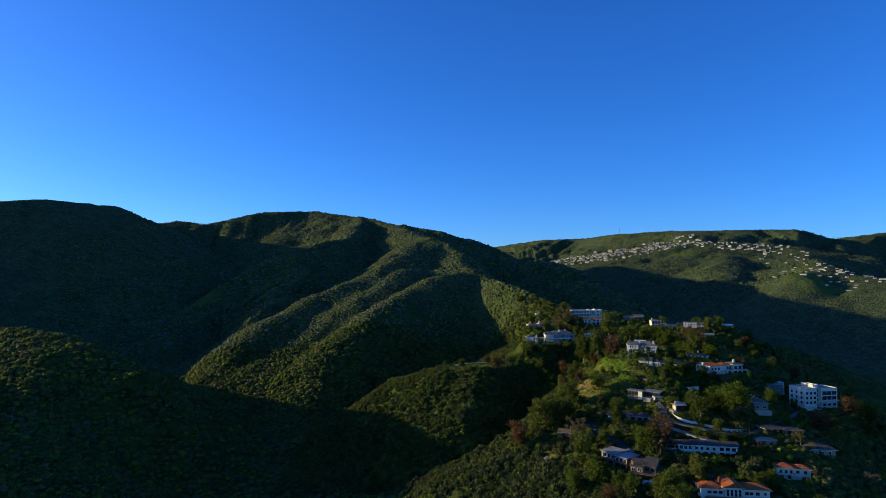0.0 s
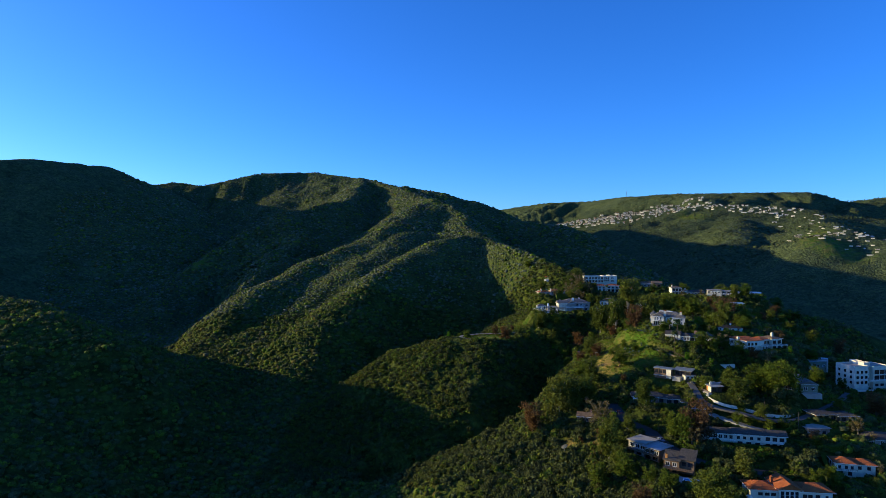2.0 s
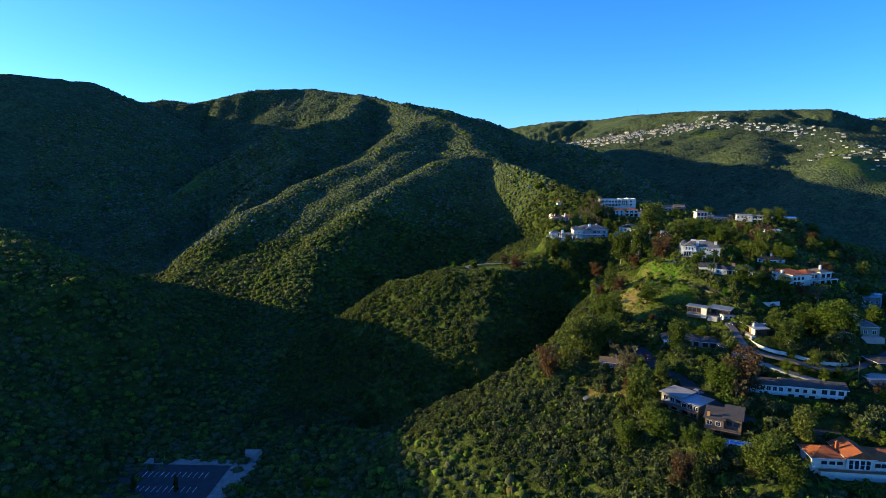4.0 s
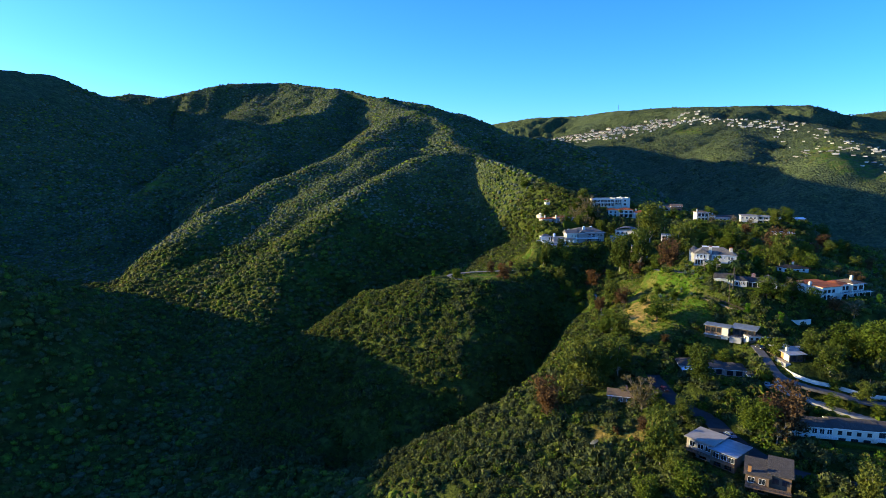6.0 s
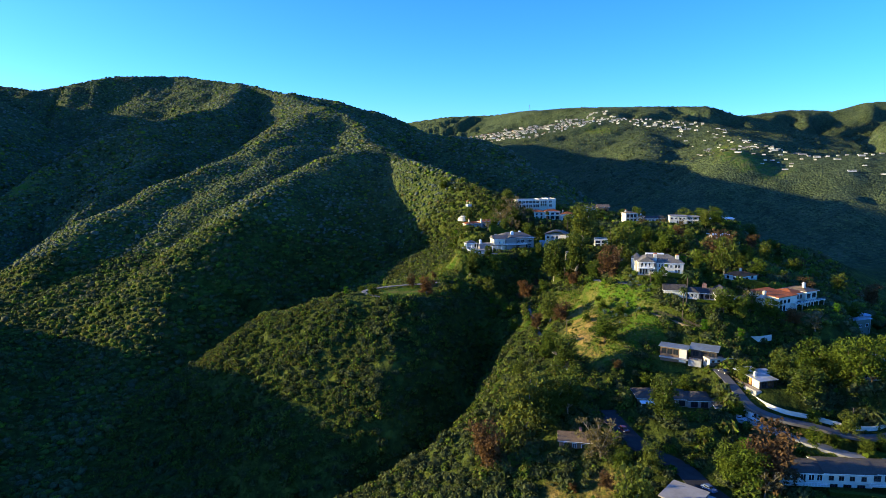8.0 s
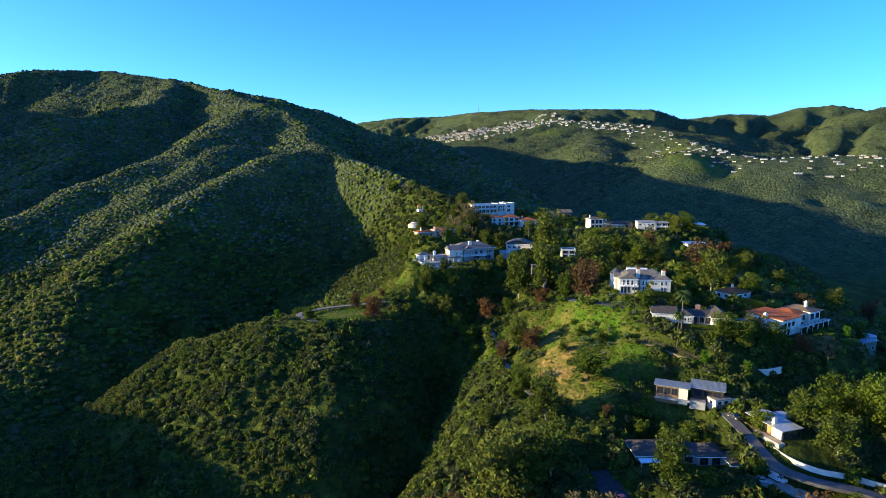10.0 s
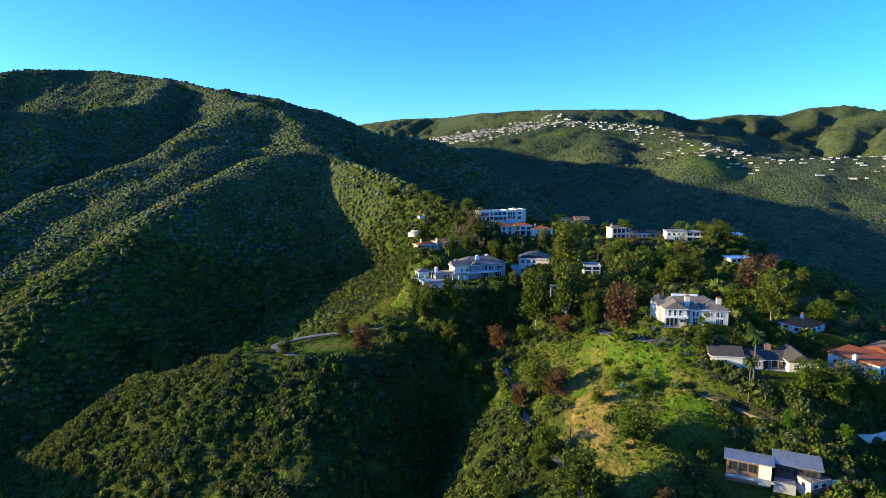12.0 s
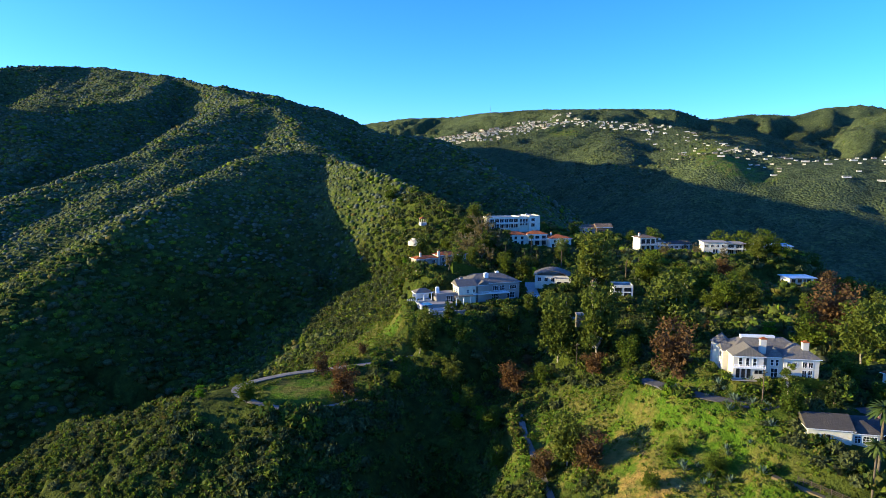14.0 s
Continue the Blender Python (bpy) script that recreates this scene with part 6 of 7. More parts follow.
    slab(p, (-1.6, 8.4, -2.0, 5.2, -2.8, 0.12), PAVING, "deck")
    slab(p, (0.2, 6.2, 0.2, 3.4, 0.124, 0.16), WATER, "water")
    for q in ((0, 6.4, 0, 0.2), (0, 6.4, 3.4, 3.6), (0, 0.2, 0.2, 3.4), (6.2, 6.4, 0.2, 3.4)):
        slab(p, (*q, 0.124, 0.24), TRIM, "coping")

    h = house("brick_house", "flat-roofed red brick house beside a walled drive", 168, 347.5, 108.4, 6)
    a = (0, 11, 0, 8, 0, 3.6)
    wall_roof(h, BRICK, GRAVEL, a, "flat", 0, 0.5)
    windows(h, a, "S", [3, 8], 1.0, 1.8, 1.4, 2, 1, DARK)
    door(h, a, "W", 4, 0, 1.0, 2.1, DARK)
    h = house("shaded_house", "brown house with a wide low dark roof and deep eaves", 177, 357, 113, 4)
    a, b = (0, 11, 0, 8, 0, 3.6), (11, 19, -2, 6, 0, 3.2)
    wall_roof(h, AMBER, DARK_SHINGLE, a, "hip", 1.2, 1.6)
    wall_roof(h, BROWN, DARK_SHINGLE, b, "hip", 1.3, 1.4)
    windows(h, a, "S", [2, 5.5, 9], 1.0, 2.2, 1.9, 2, 1, DARK)
    windows(h, b, "S", [2, 5.5], 0.8, 2.2, 1.7, 2, 1, DARK)
    h = house("grey_hip_house", "low house with a dark grey hipped roof among trees", 190, 340, 106.6, -8)
    a = (0, 15, 0, 10, 0, 3.2)
    wall_roof(h, TAUPE, DARK_SHINGLE, a, "hip", 2.4, 1.0)
    windows(h, a, "S", [3, 7.5, 12], 0.9, 1.8, 1.5, 2, 1)
    h = house("gully_cottage", "small brown-roofed timber cottage below trees", 62, 378, 105.2, -18)
    a = (0, 12, 0, 7, 0, 3.0)
    wall_roof(h, BROWN, BROWN_SHINGLE, a, "gable", 1.7, 0.6, "x")
    windows(h, a, "S", [2, 5, 8, 10.6], 0.8, 1.4, 1.6, 2, 2)
    chimney(h, 7, 4, 4, 6, 0.8, 0.8, BRICK, BRICK)


chateau_house()
ranch_house()
red_roof_houses()
white_apartments()
lane_houses()
lower_houses()

# ---------------------------------------------------------------- roads, walls and vehicles


def smooth_line(pts, step=2.0):
    """Points at even steps along a gently rounded line."""
    out, p = [], [Vector(q) for q in pts]
    for k in range(len(p) - 1):
        a, b, c, d = p[max(k - 1, 0)], p[k], p[k + 1], p[min(k + 2, len(p) - 1)]
        n = max(2, int((c - b).length / step))
        for j in range(n):
            t = j / n
            out.append(0.5 * (2 * b + (c - a) * t + (2 * a - 5 * b + 4 * c - d) * t * t + (3 * b - a - 3 * c + d) * t ** 3))
    return out + [p[-1]]


def strip(name, label, pts, half, mat, lift=0.12, kerb=None, category="road"):
    line = smooth_line(pts)
    bm = bmesh.new()
    rows = []
    for k, p in enumerate(line):
        d = (line[min(k + 1, len(line) - 1)] - line[max(k - 1, 0)])
        side = Vector((-d.y, d.x, 0)).normalized()
        rows.append([bm.verts.new(p + side * s * half + Vector((0, 0, z))) for s, z in ((-1, -0.8), (-1, lift), (1, lift), (1, -0.8))])
    for a, b in zip(rows, rows[1:]):
        for j in range(3):
            bm.faces.new((a[j], b[j], b[j + 1], a[j + 1]))
    me = bpy.data.meshes.new(name)
    bmesh.ops.recalc_face_normals(bm, faces=bm.faces)
    bm.to_mesh(me)
    bm.free()
    me.materials.append(mat)
    return tagged(new(name, me), label, category, kind="structure")


def line_wall(name, label, pts, height, thick, mat, foot=1.5):
    line = smooth_line(pts)
    root = tagged(new(name), label, "wall")
    for nm, z0, z1, w in (("wall", -foot, height, thick), ("coping", height + 0.004, height + 0.14, thick + 0.12)):
        bm = bmesh.new()
        rows = []
        for k, p in enumerate(line):
            d = line[min(k + 1, len(line) - 1)] - line[max(k - 1, 0)]
            side = Vector((-d.y, d.x, 0)).normalized() * w / 2
            rows.append([bm.verts.new(p + side * s + Vector((0, 0, z))) for s, z in ((-1, z0), (-1, z1), (1, z1), (1, z0))])
        for a, b in zip(rows, rows[1:]):
            for j in range(4):
                bm.faces.new((a[j], b[j], b[(j + 1) % 4], a[(j + 1) % 4]))
        bm.faces.new(rows[0])
        bm.faces.new(rows[-1][::-1])
        bmesh.ops.recalc_face_normals(bm, faces=bm.faces)
        part(nm, bm, mat, root)
    return root


SURFACES = {"bench_road": (TRACK, "pale concrete track looping round the bench"), "dirt_trail": (TRACK, "narrow worn track down the slope"),
            "chateau_drive": (OLD_ASPHALT, "worn grey asphalt drive below the chateau"), "manor_drive": (CONCRETE, "concrete drive beside the manor"),
            "lane": (OLD_ASPHALT, "worn grey asphalt lane winding between the houses"), "lower_street": (ASPHALT, "dark asphalt street below the houses"),
            "grey_drive": (CONCRETE, "concrete drive of the grey house"), "garden_path": (TRAIL, "narrow garden path with a timber fence")}
for key, (half, pts) in ROADS.items():
    strip("road_" + key, SURFACES[key][1], pts, half, SURFACES[key][0])

line_wall("white_lane_wall", "long white retaining wall along the lane", [(131.6, 386, 121.5), (131.5, 376, 119.5), (136, 369, 118.0), (143, 365, 117.2), (152, 359.5, 115.8), (160, 358.6, 115), (168, 360.5, 114.9)], 0.45, 0.25, WHITE, 0.9)
line_wall("white_garden_wall", "white garden wall above dark shrubs", [(150, 411, 130), (155, 409, 130.3), (160, 409, 130.8)], 0.7, 0.3, WHITE)
line_wall("garage_wall", "tall white curved wall beside the garage", [(133.8, 399.3, 122.9), (136.4, 399.0, 122.9), (138.6, 398.0, 123.0), (140.0, 396.4, 123.2)], 3.2, 0.3, WHITE)
line_wall("street_wall", "pale wall beside the lower street", [(146, 327, 101), (156, 325, 101.5), (163, 323, 102)], 1.2, 0.3, PALE)

CAR_PAINTS = {}


def car_paint(name, colour):
    if name not in CAR_PAINTS:
        mat, n, l, sh = material(name, 0.25)
        sh.inputs["Base Color"].default_value = (*colour, 1)
        sh.inputs["Coat Weight"].default_value = 0.6
        CAR_PAINTS[name] = mat
    return CAR_PAINTS[name]


TYRE = plaster("tyre_rubber", (0.02, 0.02, 0.02), 0.9, 0.2)


def vehicle(name, label, x, y, rz, paint, van=False):
    z = float(land(np.array([x]), np.array([y]))[0]) + 0.28
    root = tagged(new(name), label, "van" if van else "car")
    root.matrix_basis = pose(x, y, z, 0, 0, rz)
    L, W = (5.6, 2.0) if van else (4.5, 1.8)
    bm = bmesh.new()
    lo, hi = 0.28, (1.05 if van else 0.8)
    prism(bm, [(-L / 2, -W / 2, lo), (L / 2, -W / 2, lo), (L / 2, W / 2, lo), (-L / 2, W / 2, lo)],
          [(-L / 2 + 0.1, -W / 2 + 0.06, hi), (L / 2 - 0.15, -W / 2 + 0.06, hi), (L / 2 - 0.15, W / 2 - 0.06, hi), (-L / 2 + 0.1, W / 2 - 0.06, hi)])
    top = 2.35 if van else 1.42
    f0, f1, b0, b1 = (L / 2 - 1.0, L / 2 - 1.7, -L / 2 + 0.1, -L / 2 + 0.2) if van else (0.95, 0.35, -1.75, -1.15)
    prism(bm, [(b0, -W / 2 + 0.08, hi), (f0, -W / 2 + 0.08, hi), (f0, W / 2 - 0.08, hi), (b0, W / 2 - 0.08, hi)],
          [(b1, -W / 2 + 0.22, top), (f1, -W / 2 + 0.22, top), (f1, W / 2 - 0.22, top), (b1, W / 2 - 0.22, top)])
    part("body", bm, paint, root)
    bm = bmesh.new()
    q = 0.03
    prism(bm, [(f0 + q, -W / 2 + 0.2, hi + 0.05), (f0 + q, W / 2 - 0.2, hi + 0.05), (f1 + q + 0.05, W / 2 - 0.3, top - 0.1), (f1 + q + 0.05, -W / 2 + 0.3, top - 0.1)],
          [(f0 - q, -W / 2 + 0.2, hi + 0.05), (f0 - q, W / 2 - 0.2, hi + 0.05), (f1 - q, W / 2 - 0.3, top - 0.1), (f1 - q, -W / 2 + 0.3, top - 0.1)])
    part("windscreen", bm, GLASS, root)
    for s in (-1, 1):
        bm = bmesh.new()
        x0, x1 = (f1 - 0.2, f0 - 0.3) if van else (b1 + 0.1, f1 + 0.1)
        box(bm, min(x0, x1), max(x0, x1), s * (W / 2 - 0.13) - 0.03, s * (W / 2 - 0.13) + 0.03, hi + 0.06, hi + (0.62 if van else 0.45))
        part("side_window", bm, GLASS, root)
    for sx in (-1, 1):
        for sy in (-1, 1):
            bm = bmesh.new()
            cx, cy = sx * (L / 2 - 0.85), sy * (W / 2 - 0.12)
            limb(bm, (cx, cy - 0.11, 0.33), (cx, cy + 0.11, 0.33), 0.33, 0.33, 14)
            wheel = part("wheel", bm, TYRE, root)
            bm = bmesh.new()
            limb(bm, (cx, cy + sy * 0.10, 0.33), (cx, cy + sy * 0.13, 0.33), 0.19, 0.19, 10)
            part("rim", bm, TRIM, wheel)


vehicle("delivery_van", "white delivery van parked on the lane", 127.4, 372.5, -75, car_paint("white_paint", (0.8, 0.8, 0.8)), True)
vehicle("silver_sedan", "silver sedan parked on a concrete drive", 122.6, 371.8, -35, car_paint("silver_paint", (0.45, 0.47, 0.5)))
vehicle("dark_sedan", "dark sedan parked by a garage", 129.6, 393.0, -80, car_paint("dark_paint", (0.03, 0.03, 0.035)))
vehicle("blue_sedan", "blue-grey sedan parked on the street", 96.6, 346.5, -70, car_paint("blue_paint", (0.10, 0.14, 0.24)))
vehicle("white_sedan", "white sedan parked beside the manor drive", 119.4, 578.0, -75, car_paint("white_paint", (0.8, 0.8, 0.8)))
vehicle("red_sedan", "dark red sedan on the upper street", 84.6, 378, -80, car_paint("red_paint", (0.16, 0.03, 0.03)))


# ---------------------------------------------------------------- the far villages


def village_house(name, label, w, d, hgt, wall, roof, kind):
    """A far house about its own middle, with wall, roof and a few windows."""
    root = tagged(new(name), label, "house", group="far village houses")
    bm = bmesh.new()
    box(bm, -w / 2, w / 2, -d / 2, d / 2, -4, hgt)
    part("wall", bm, wall, root)
    bm = bmesh.new()
    if kind == "flat":
        box(bm, -w / 2 - 0.8, w / 2 + 0.8, -d / 2 - 0.8, d / 2 + 0.8, hgt + 0.004, hgt + 0.5)
    else:
        wedge(bm, -w / 2 - 0.7, w / 2 + 0.7, -d / 2 - 0.7, d / 2 + 0.7, hgt + 0.004, 2.6, "x", kind == "hip")
    part("roof", bm, roof, root)
    n = max(2, int(w / 5))
    for k in range(n):
        bm = bmesh.new()
        x = -w / 2 + w * (k + 0.5) / n
        box(bm, x - w / n * 0.34, x + w / n * 0.34, -d / 2 - 0.12, -d / 2 + 0.1, hgt * 0.25, hgt * 0.8)
        part("window", bm, GLASS, root)
    return root


def raise_villages():
    rng = np.random.default_rng(21)
    rows = [village_house("tract_house", "small cream house with tan roof in a hilltop tract", w, d, hgt, wall, roof, kind)
            for w, d, hgt, wall, roof, kind in ((15, 11, 6.5, CREAM, BROWN_SHINGLE, "hip"), (17, 12, 6.0, CREAM, BROWN_SHINGLE, "gable"), (13, 11, 7.0, CREAM, CLAY, "hip"))]
    villas = [village_house("ridge_villa", "wide low white villa with flat roof on the far ridge", w, d, hgt, wall, roof, "flat")
              for w, d, hgt, wall, roof in ((26, 13, 4.6, PALE, GRAVEL), (34, 14, 4.2, PALE, GRAVEL), (20, 12, 6.0, WHITE, GRAVEL), (28, 15, 5.2, TAUPE, DARK_SHINGLE), (24, 14, 4.8, CREAM, PALE))]
    fresh = {id(o) for o in rows + villas}

    def set_down(ob, x, y, turn, s):
        z = float(land(np.array([x]), np.array([y]))[0])
        m = Matrix.Translation((x, y, z + 1.6)) @ Matrix.Rotation(radians(turn), 4, "Z") @ Matrix.Diagonal((s, s, s, 1))
        if id(ob) in fresh:
            fresh.discard(id(ob))
            ob.matrix_basis = m
        else:
            copy_thing(ob, m)

    def along(pts, gap, offsets, stock, turn, miss, size):
        line = smooth_line([(x, y, 0) for x, y in pts], 4.0)
        dist = 0.0
        for a, b in zip(line, line[1:]):
            dist += (b - a).length
            if dist < gap:
                continue
            dist = 0.0
            side = Vector((-(b - a).y, (b - a).x, 0)).normalized()
            for o in offsets:
                if rng.uniform() < miss:
                    continue
                p = a + side * (o + rng.uniform(-9, 9)) + (b - a).normalized() * rng.uniform(-6, 6)
                set_down(stock[rng.integers(0, len(stock))], p.x, p.y, turn + rng.uniform(-14, 14), size * rng.uniform(0.85, 1.15))

    along([(560, 3050), (690, 2850), (787, 2716), (870, 2620), (958, 2546)], 15, (-205, -165, -130, -95, -60, -25, 10, 45, 80, 115), rows, -25, 0.2, 0.78)
    along([(958, 2546), (1040, 2440), (1099, 2369), (1160, 2280), (1210, 2189)], 20, (-140, -105, -70, -35, 0, 40), rows + villas[1:2], -35, 0.38, 0.62)
    along([(1130, 2090), (1040, 1900), (1000, 1780)], 30, (-75, -35, 5, 45), villas + rows[:1], -35, 0.45, 0.5)
    along([(931, 1600), (870, 1480), (828, 1395), (842, 1310), (880, 1250), (985, 1222), (1150, 1185), (1300, 1150)], 19, (-95, -70, -45, -20, 5, 30, 60), villas, -30, 0.42, 0.5)


raise_villages()

mast = tagged(new("radio_mast"), "thin radio mast on the far skyline", "mast")
mast.matrix_basis = pose(905, 3400, float(land(np.array([905.0]), np.array([3400.0]))[0]))
bm = bmesh.new()
for sx, sy in ((-1, -1), (1, -1), (0, 1)):
    limb(bm, (2.2 * sx, 2.2 * sy, -2), (0.4 * sx, 0.4 * sy, 42), 0.5, 0.35, 5)
for k in range(7):
    z, r = 4 + 5.5 * k, 2.2 - 0.25 * k
    limb(bm, (-r, -r, z), (r, -r, z + 2), 0.22, 0.22, 4)
    limb(bm, (r, -r, z + 2), (0, r, z + 4), 0.22, 0.22, 4)
part("lattice", bm, CONCRETE, mast)

# ---------------------------------------------------------------- canyon car park


def car_park():
    z = 54.7
    lot = tagged(new("car_park"), "shaded asphalt car park with white bay lines and pale kerb paths", "car park", kind="structure")
    bm = bmesh.new()
    box(bm, -176, -112, 338, 372, z - 2.5, z + 0.1)
    part("asphalt", bm, ASPHALT, lot)
    bm = bmesh.new()
    for k in range(12):
        x = -154 + 2.7 * k
        box(bm, x - 0.08, x + 0.08, 347, 352, z + 0.104, z + 0.115)
        box(bm, x - 0.08, x + 0.08, 360, 365, z + 0.104, z + 0.115)
    part("bay_lines", bm, TRIM, lot)
    bm = bmesh.new()
    box(bm, -116, -104, 342, 380, z - 2.5, z + 0.25)
    box(bm, -160, -104, 372.2, 378, z - 2.5, z + 0.26)
    part("footway", bm, TRACK, lot)
    bm = bmesh.new()
    limb(bm, (-109, 378.5, z), (-109, 386, z), 0.1, 0.1)
    prism(bm, [(-112, 377, z), (-106, 377, z), (-104, 384, z), (-114, 384, z)], [(-111, 378, z + 2.6), (-107, 378, z + 2.6), (-105, 383, z + 3.4), (-113, 383, z + 3.4)])
    part("kiosk", bm, TRACK, lot)
    vehicle("canyon_car", "pale car parked in the shaded car park", -108, 352, 80, car_paint("silver_paint", (0.45, 0.47, 0.5)))


car_park()

# ---------------------------------------------------------------- hedges, poles, fences and small garden things


def hedge(label, pts, width, height, mat=None):
    """A clipped hedge along a line: a solid body covered in sprays."""
    rng = np.random.default_rng(int(pts[0][0] * 13))
    line = smooth_line([(x, y, float(land(np.array([x]), np.array([y]))[0])) for x, y in pts], 1.5)
    root = tagged(new("hedge"), label, "hedge", group="clipped hedges")
    bm = bmesh.new()
    rows, pc = [], []
    for k, p in enumerate(line):
        d = line[min(k + 1, len(line) - 1)] - line[max(k - 1, 0)]
        side = Vector((-d.y, d.x, 0)).normalized()
        hh = height * rng.uniform(0.93, 1.05)
        rows.append([bm.verts.new(p + side * s * width / 2 + Vector((0, 0, z))) for s, z in ((-1, -0.6), (-0.95, hh), (0.95, hh), (1, -0.6))])
        for _ in range(16):
            s = rng.uniform(-1, 1)
            top = rng.uniform() < 0.5
            q = p + side * (s if top else math.copysign(1.02, s)) * width / 2 + Vector((rng.uniform(-0.7, 0.7), rng.uniform(-0.7, 0.7), hh * (1.0 if top else rng.uniform(0.05, 1))))
            pc.append(q[:])
    for a, b in zip(rows, rows[1:]):
        for j in range(3):
            bm.faces.new((a[j], b[j], b[j + 1], a[j + 1]))
    bm.faces.new(rows[0])
    bm.faces.new(rows[-1][::-1])
    bmesh.ops.recalc_face_normals(bm, faces=bm.faces)
    part("body", bm, mat or LIVE, root)
    v, t = leaf_cards(rng, np.array(pc), 0.2)
    ob = new("leaves", mesh_from("leaves", v, t, [mat or LIVE]))
    ob.parent = root
    return root


hedge("tall clipped green hedge beside a walled drive", [(157, 341), (162, 333), (170, 330), (178, 333)], 2.2, 2.2)
hedge("clipped green hedge below the lane", [(150, 350), (158, 350.5), (163, 352)], 2.4, 1.8)
hedge("clipped hedge in front of the white villa", [(162, 326), (161, 320), (163, 313)], 1.8, 3.0)
hedge("clipped hedge above the chateau", [(140, 486), (152, 484), (163, 481)], 1.8, 2.6)
hedge("clipped hedge beside the chateau terrace", [(141, 458.5), (149, 456.5), (156, 454.5)], 1.6, 1.5)
hedge("leafy green hedge by the bungalow", [(170, 452), (177, 448.5), (184, 446)], 2.0, 2.4, LIVE)
hedge("clipped hedge round the patio edge", [(141, 432), (149, 428), (155, 425)], 1.4, 1.1)
hedge("dark trimmed hedge behind the manor", [(84, 592), (96, 596), (110, 600), (118, 602)], 2.6, 4.6)
hedge("clipped hedge by the long white house", [(128, 338), (136, 335.5), (142, 333)], 1.6, 1.2)


def pole(x, y, height, arms=True):
    root = tagged(new("utility_pole"), "weathered wooden utility pole with crossarm", "utility pole", group="utility poles")
    root.matrix_basis = pose(x, y, float(land(np.array([x]), np.array([y]))[0]), 0, 0, 20)
    bm = bmesh.new()
    limb(bm, (0, 0, -0.8), (0, 0, height), 0.17, 0.12, 8)
    part("post", bm, BARK, root)
    if arms:
        bm = bmesh.new()
        box(bm, -1.2, 1.2, -0.07, 0.07, height - 0.9, height - 0.74)
        part("crossarm", bm, BARK, root)
        for s in (-1, -0.4, 0.4, 1):
            bm = bmesh.new()
            limb(bm, (s, 0, height - 0.74), (s, 0, height - 0.5), 0.06, 0.04, 6)
            part("insulator", bm, CONCRETE, root)


pole(131.4, 456.0, 9)
pole(86, 441, 10)
pole(112, 520, 9)
pole(152, 358, 8, False)
pole(165, 351, 8, False)

fence = tagged(new("timber_fence"), "weathered timber fence beside the garden path", "fence")
line = smooth_line([(122.5, 434, 136), (128.5, 424, 135), (134.5, 414.5, 133)], 1.6)
for a, b in zip(line, line[1:]):
    bm = bmesh.new()
    box(bm, -0.06, 0.06, -0.06, 0.06, -0.6, 1.3)
    part("post", bm, DARK, fence).matrix_basis = Matrix.Translation(a)
    bm = bmesh.new()
    for h in (0.35, 0.7, 1.05):
        limb(bm, a + Vector((0, 0, h)), b + Vector((0, 0, h)), 0.07, 0.07, 4)
    part("rail", bm, DARK, fence)

dish = tagged(new("satellite_antenna"), "large white dish antenna standing on the slope", "antenna")
dish.matrix_basis = pose(51.2, 354.6, float(land(np.array([51.2]), np.array([354.6]))[0]))
bm = bmesh.new()
limb(bm, (0, 0, -1), (0, 0, 4.2), 0.12, 0.1, 8)
part("mount", bm, CONCRETE, dish)
bm = bmesh.new()
old = None
for j in range(6):
    r = 1.7 * j / 5
    ring = [bm.verts.new((r * math.cos(k * math.pi / 10), 0.16 * r * r - 0.5, r * math.sin(k * math.pi / 10))) for k in range(20)] if j else [bm.verts.new((0, -0.5, 0))]
    if j == 1:
        for k in range(20):
            bm.faces.new((old[0], ring[k], ring[(k + 1) % 20]))
    elif j:
        for k in range(20):
            bm.faces.new((old[k], ring[k], ring[(k + 1) % 20], old[(k + 1) % 20]))
    old = ring
bmesh.ops.solidify(bm, geom=list(bm.faces), thickness=0.06)
part("reflector", bm, PALE, dish, "pale round mesh reflector").matrix_basis = pose(0, 0, 4.6, -35, 0, 200)


def agave(x, y, s):
    z = float(land(np.array([x]), np.array([y]))[0])
    bm = bmesh.new()
    hub = bm.verts.new((0, 0, 0.05))
    for k in range(16):
        a, up = k * 2.4, 0.3 + 0.07 * k
        o, c = Vector((math.cos(a), math.sin(a), 0)), Vector((-math.sin(a), math.cos(a), 0)) * 0.13
        mid, tip = o * 0.7 * math.cos(up) + Vector((0, 0, 0.75 * math.sin(up))), o * 1.25 * math.cos(up) + Vector((0, 0, 1.3 * math.sin(up)))
        v = [bm.verts.new(q) for q in (mid + c, tip, mid - c)]
        bm.faces.new((hub, v[0], v[2]))
        bm.faces.new((v[0], v[1], v[2]))
    return bm


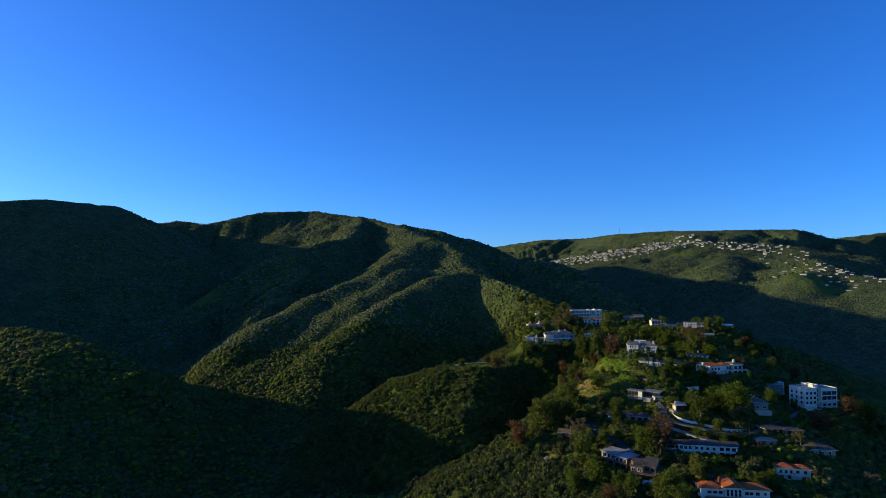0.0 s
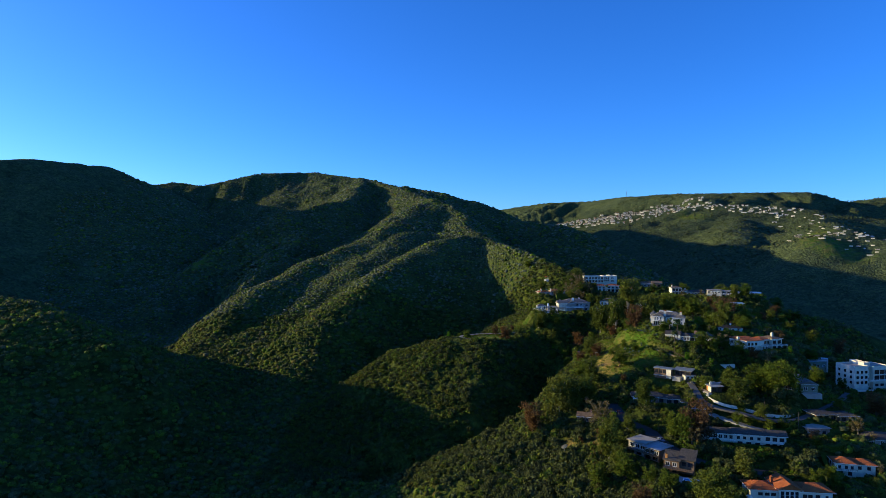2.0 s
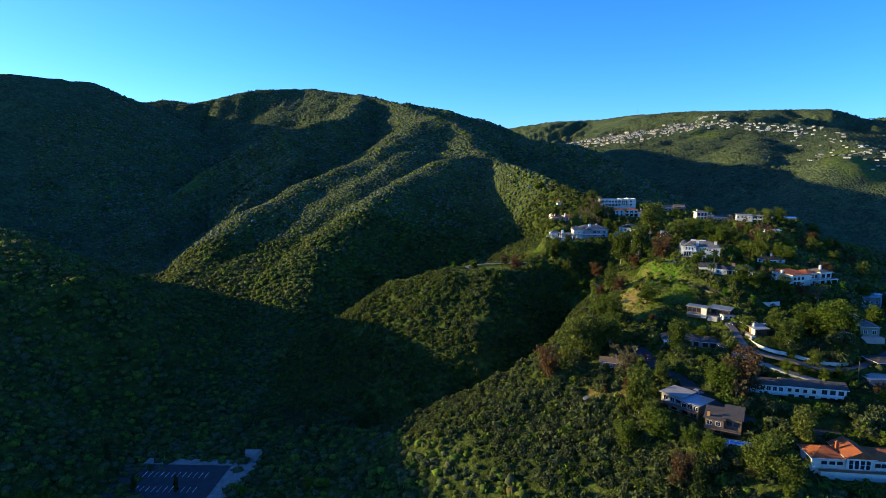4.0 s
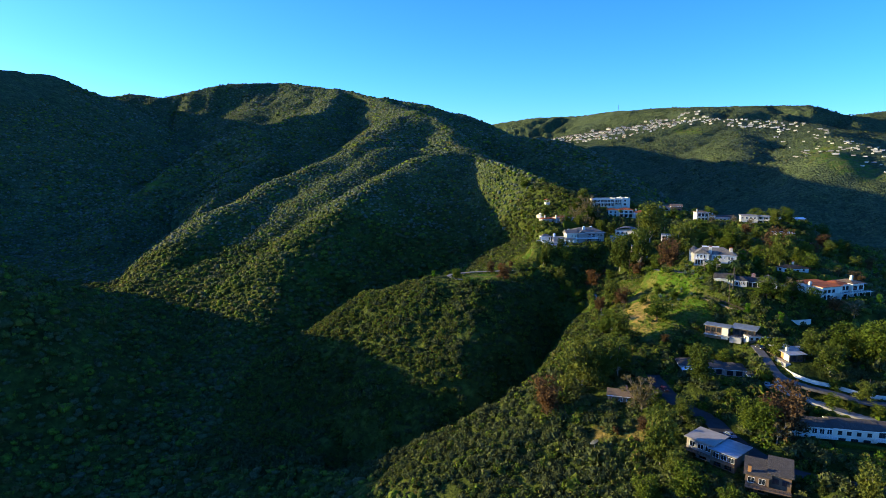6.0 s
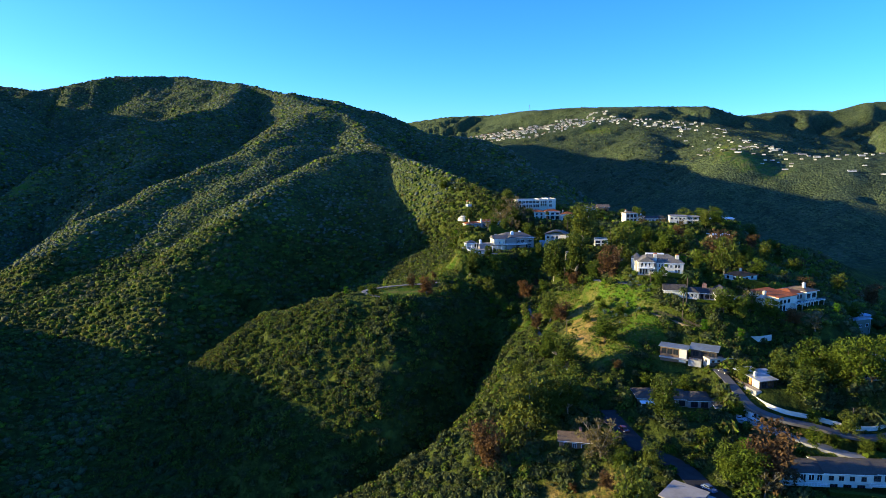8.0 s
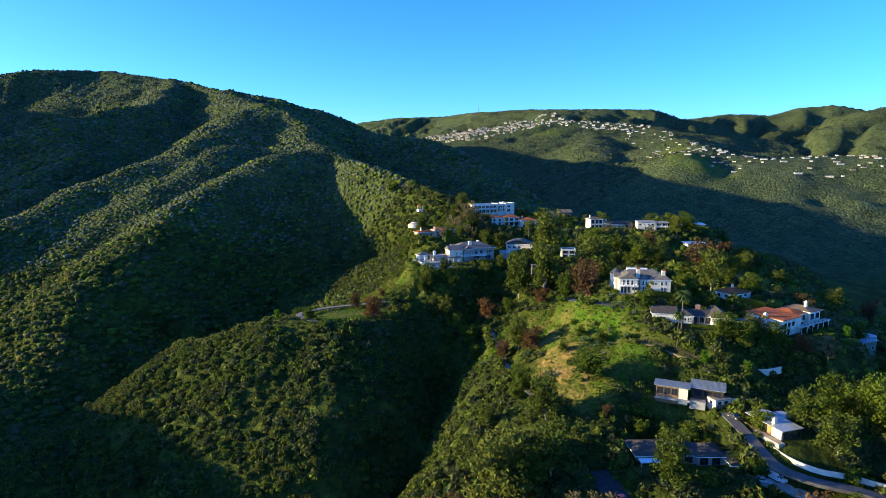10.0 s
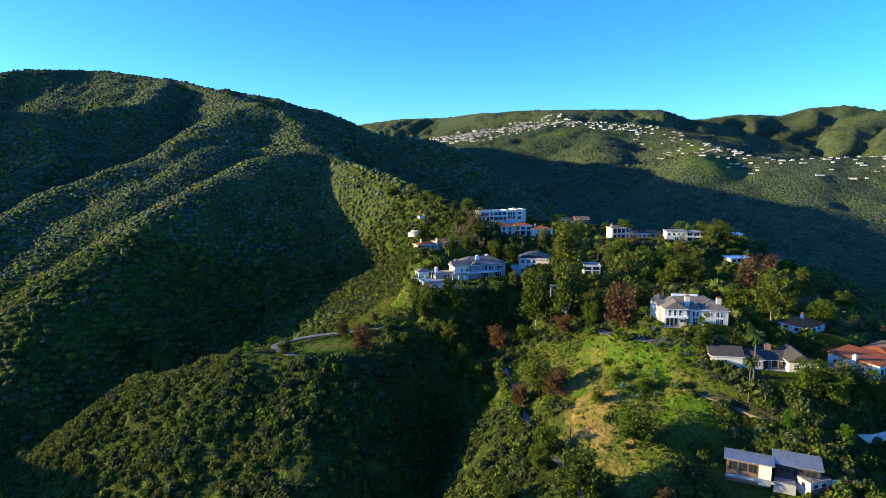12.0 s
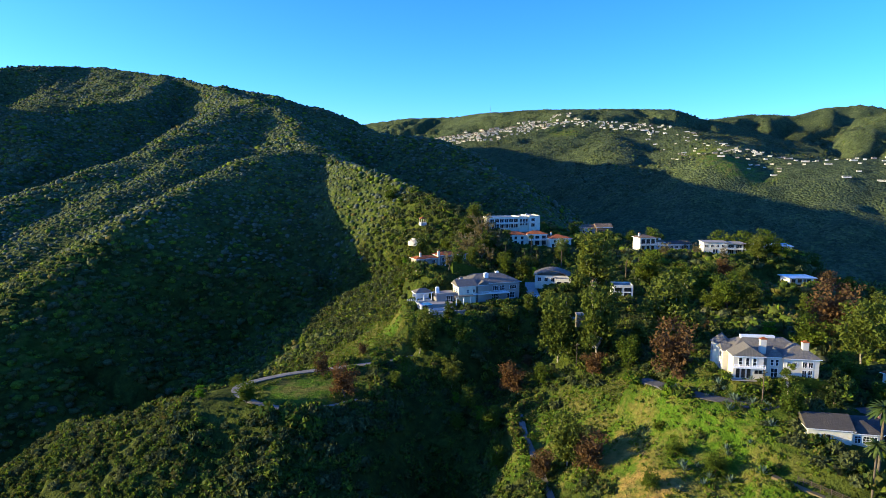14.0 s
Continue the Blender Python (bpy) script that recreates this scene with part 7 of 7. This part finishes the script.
def agave_beds():
    rng = np.random.default_rng(5)
    root = None
    for k in range(46):
        u = rng.uniform()
        x, y = (118 + 16 * u + rng.normal(0, 1.6), 471 - 16 * u + rng.normal(0, 1.6)) if k < 30 else (112 + rng.normal(0, 5), 447 + rng.normal(0, 4))
        z = float(land(np.array([x]), np.array([y]))[0])
        s = rng.uniform(0.8, 1.7)
        m = Matrix.Translation((x, y, z)) @ Matrix.Rotation(rng.uniform(0, 6.28), 4, "Z") @ Matrix.Diagonal((s, s, s, 1))
        if root is None:
            me = bpy.data.meshes.new("agave")
            bm = agave(x, y, 1)
            bm.to_mesh(me)
            bm.free()
            me.materials.append(AGAVE)
            root = tagged(new("agave", me), "grey-green agave rosette on the grassy slope", "agave", group="agaves below the drive")
            root.matrix_basis = m
        else:
            copy_thing(root, m)


AGAVE = foliage_material("agave_leaves", [(0.10, 0.15, 0.10), (0.16, 0.21, 0.15)], False)
agave_beds()


# ---------------------------------------------------------------- garden shrubs round the houses


def sow_gardens():
    """Clipped and loose shrubs on the house ground, clear of walls, terraces, lawns and roads."""
    rng = np.random.default_rng(53)
    x, y = sown(rng, 50, 275, 280, 725, 2.15)
    keep = built_on(x, y, 1.0)
    for half, pts in ROADS.values():
        keep &= near_line(x, y, pts)[0] > half + 1.0
    for cx, cy, r in ((70, 566, 7.5), (139, 431, 7), (130, 336, 6), (150, 334, 6), (28, 530, 9), (150, 702, 6)):
        keep &= np.hypot(x - cx, y - cy) > r
    keep &= rng.uniform(size=x.shape) < 0.86
    x, y = x[keep], y[keep]
    clear = np.full(x.shape, 9.0)
    for ob in list(bpy.data.objects):
        if ob.type != "MESH" or ob.parent is None or ob.parent.parent is not None or ob.parent.type != "EMPTY":
            continue
        root = ob.parent
        kind = root.name.split(".")[0]
        if kind in STOCK or kind in ("tract_house", "ridge_villa") or len(ob.data.vertices) < 8:
            continue
        inv = (root.matrix_basis @ ob.matrix_basis).inverted()
        lx = inv[0][0] * x + inv[0][1] * y + inv[0][3]
        ly = inv[1][0] * x + inv[1][1] * y + inv[1][3]
        co = np.empty(len(ob.data.vertices) * 3)
        ob.data.vertices.foreach_get("co", co)
        lo, hi = co.reshape(-1, 3).min(0), co.reshape(-1, 3).max(0)
        clear = np.minimum(clear, np.maximum(np.maximum(lo[0] - lx, lx - hi[0]), np.maximum(lo[1] - ly, ly - hi[1])))
    ok = clear > 0.5
    x, y, clear = x[ok], y[ok], clear[ok]
    size = np.clip(0.55 + 0.28 * clear + rng.normal(0, 0.25, x.shape), 0.45, 1.9)
    # the planted bank between the chateau and its drive
    u, w = rng.uniform(-3, 23, 90), rng.uniform(-6.0, -2.3, 90)
    c, s = math.cos(radians(-20)), math.sin(radians(-20))
    bx, by = 128.2 + c * u - s * w, 464.6 + s * u + c * w
    off = near_line(bx, by, ROADS["chateau_drive"][1])[0] > 3.2
    x, y, size = np.append(x, bx[off]), np.append(y, by[off]), np.append(size, rng.uniform(0.9, 1.6, off.sum()))
    forms = [bush_form(rng, 1, 80, 0.26, 0.82) for _ in range(5)]
    scatter("garden_shrubs", "mixed green garden shrubs round the houses", np.stack([x, y, land(x, y) - 0.1 * size], -1), size, forms, [SCRUB, FRESH_SHRUB], 17)


FRESH_SHRUB = foliage_material("garden_leaves", [(0.040, 0.085, 0.010), (0.075, 0.140, 0.012), (0.120, 0.190, 0.014), (0.130, 0.120, 0.030)], spread=0.8)
sow_gardens()


# ---------------------------------------------------------------- garden works below the crest


def crest_garden():
    g = tagged(new("garden_pavilion"), "small pavilion with an orange tiled roof among trees", "pavilion")
    g.matrix_basis = pose(96, 737, 162.4, 0, 0, 15)
    posts(g, [(-1.6, -1.6), (1.6, -1.6), (-1.6, 1.6), (1.6, 1.6)], -1.5, 2.6, 0.16, WHITE)
    slab(g, (-2.0, 2.0, -2.0, 2.0, -2.0, 0.0), PALE, "base")
    bm = bmesh.new()
    wedge(bm, -2.3, 2.3, -2.3, 2.3, 2.604, 1.3, "x", True)
    part("roof", bm, CLAY, g)
    t = tagged(new("curved_terrace"), "stepped white curved garden terrace on the slope", "terrace")
    t.matrix_basis = pose(90.5, 727, 150.6, 0, 0, -10)
    for k in range(3):
        bm = bmesh.new()
        r, z = 4.6 - 0.9 * k, 0.75 * k
        ring = [(r * 1.3 * math.cos(math.pi * (1 + j / 14)), r * math.sin(math.pi * (1 + j / 14)) + 0.8 * k) for j in range(15)]
        ring.append((0.0, 3.0))
        prism(bm, [(x, y, z - 2.4) for x, y in ring], [(x, y, z + 0.5) for x, y in ring])
        part("tier", bm, WHITE if k != 1 else PAVING, t)


crest_garden()
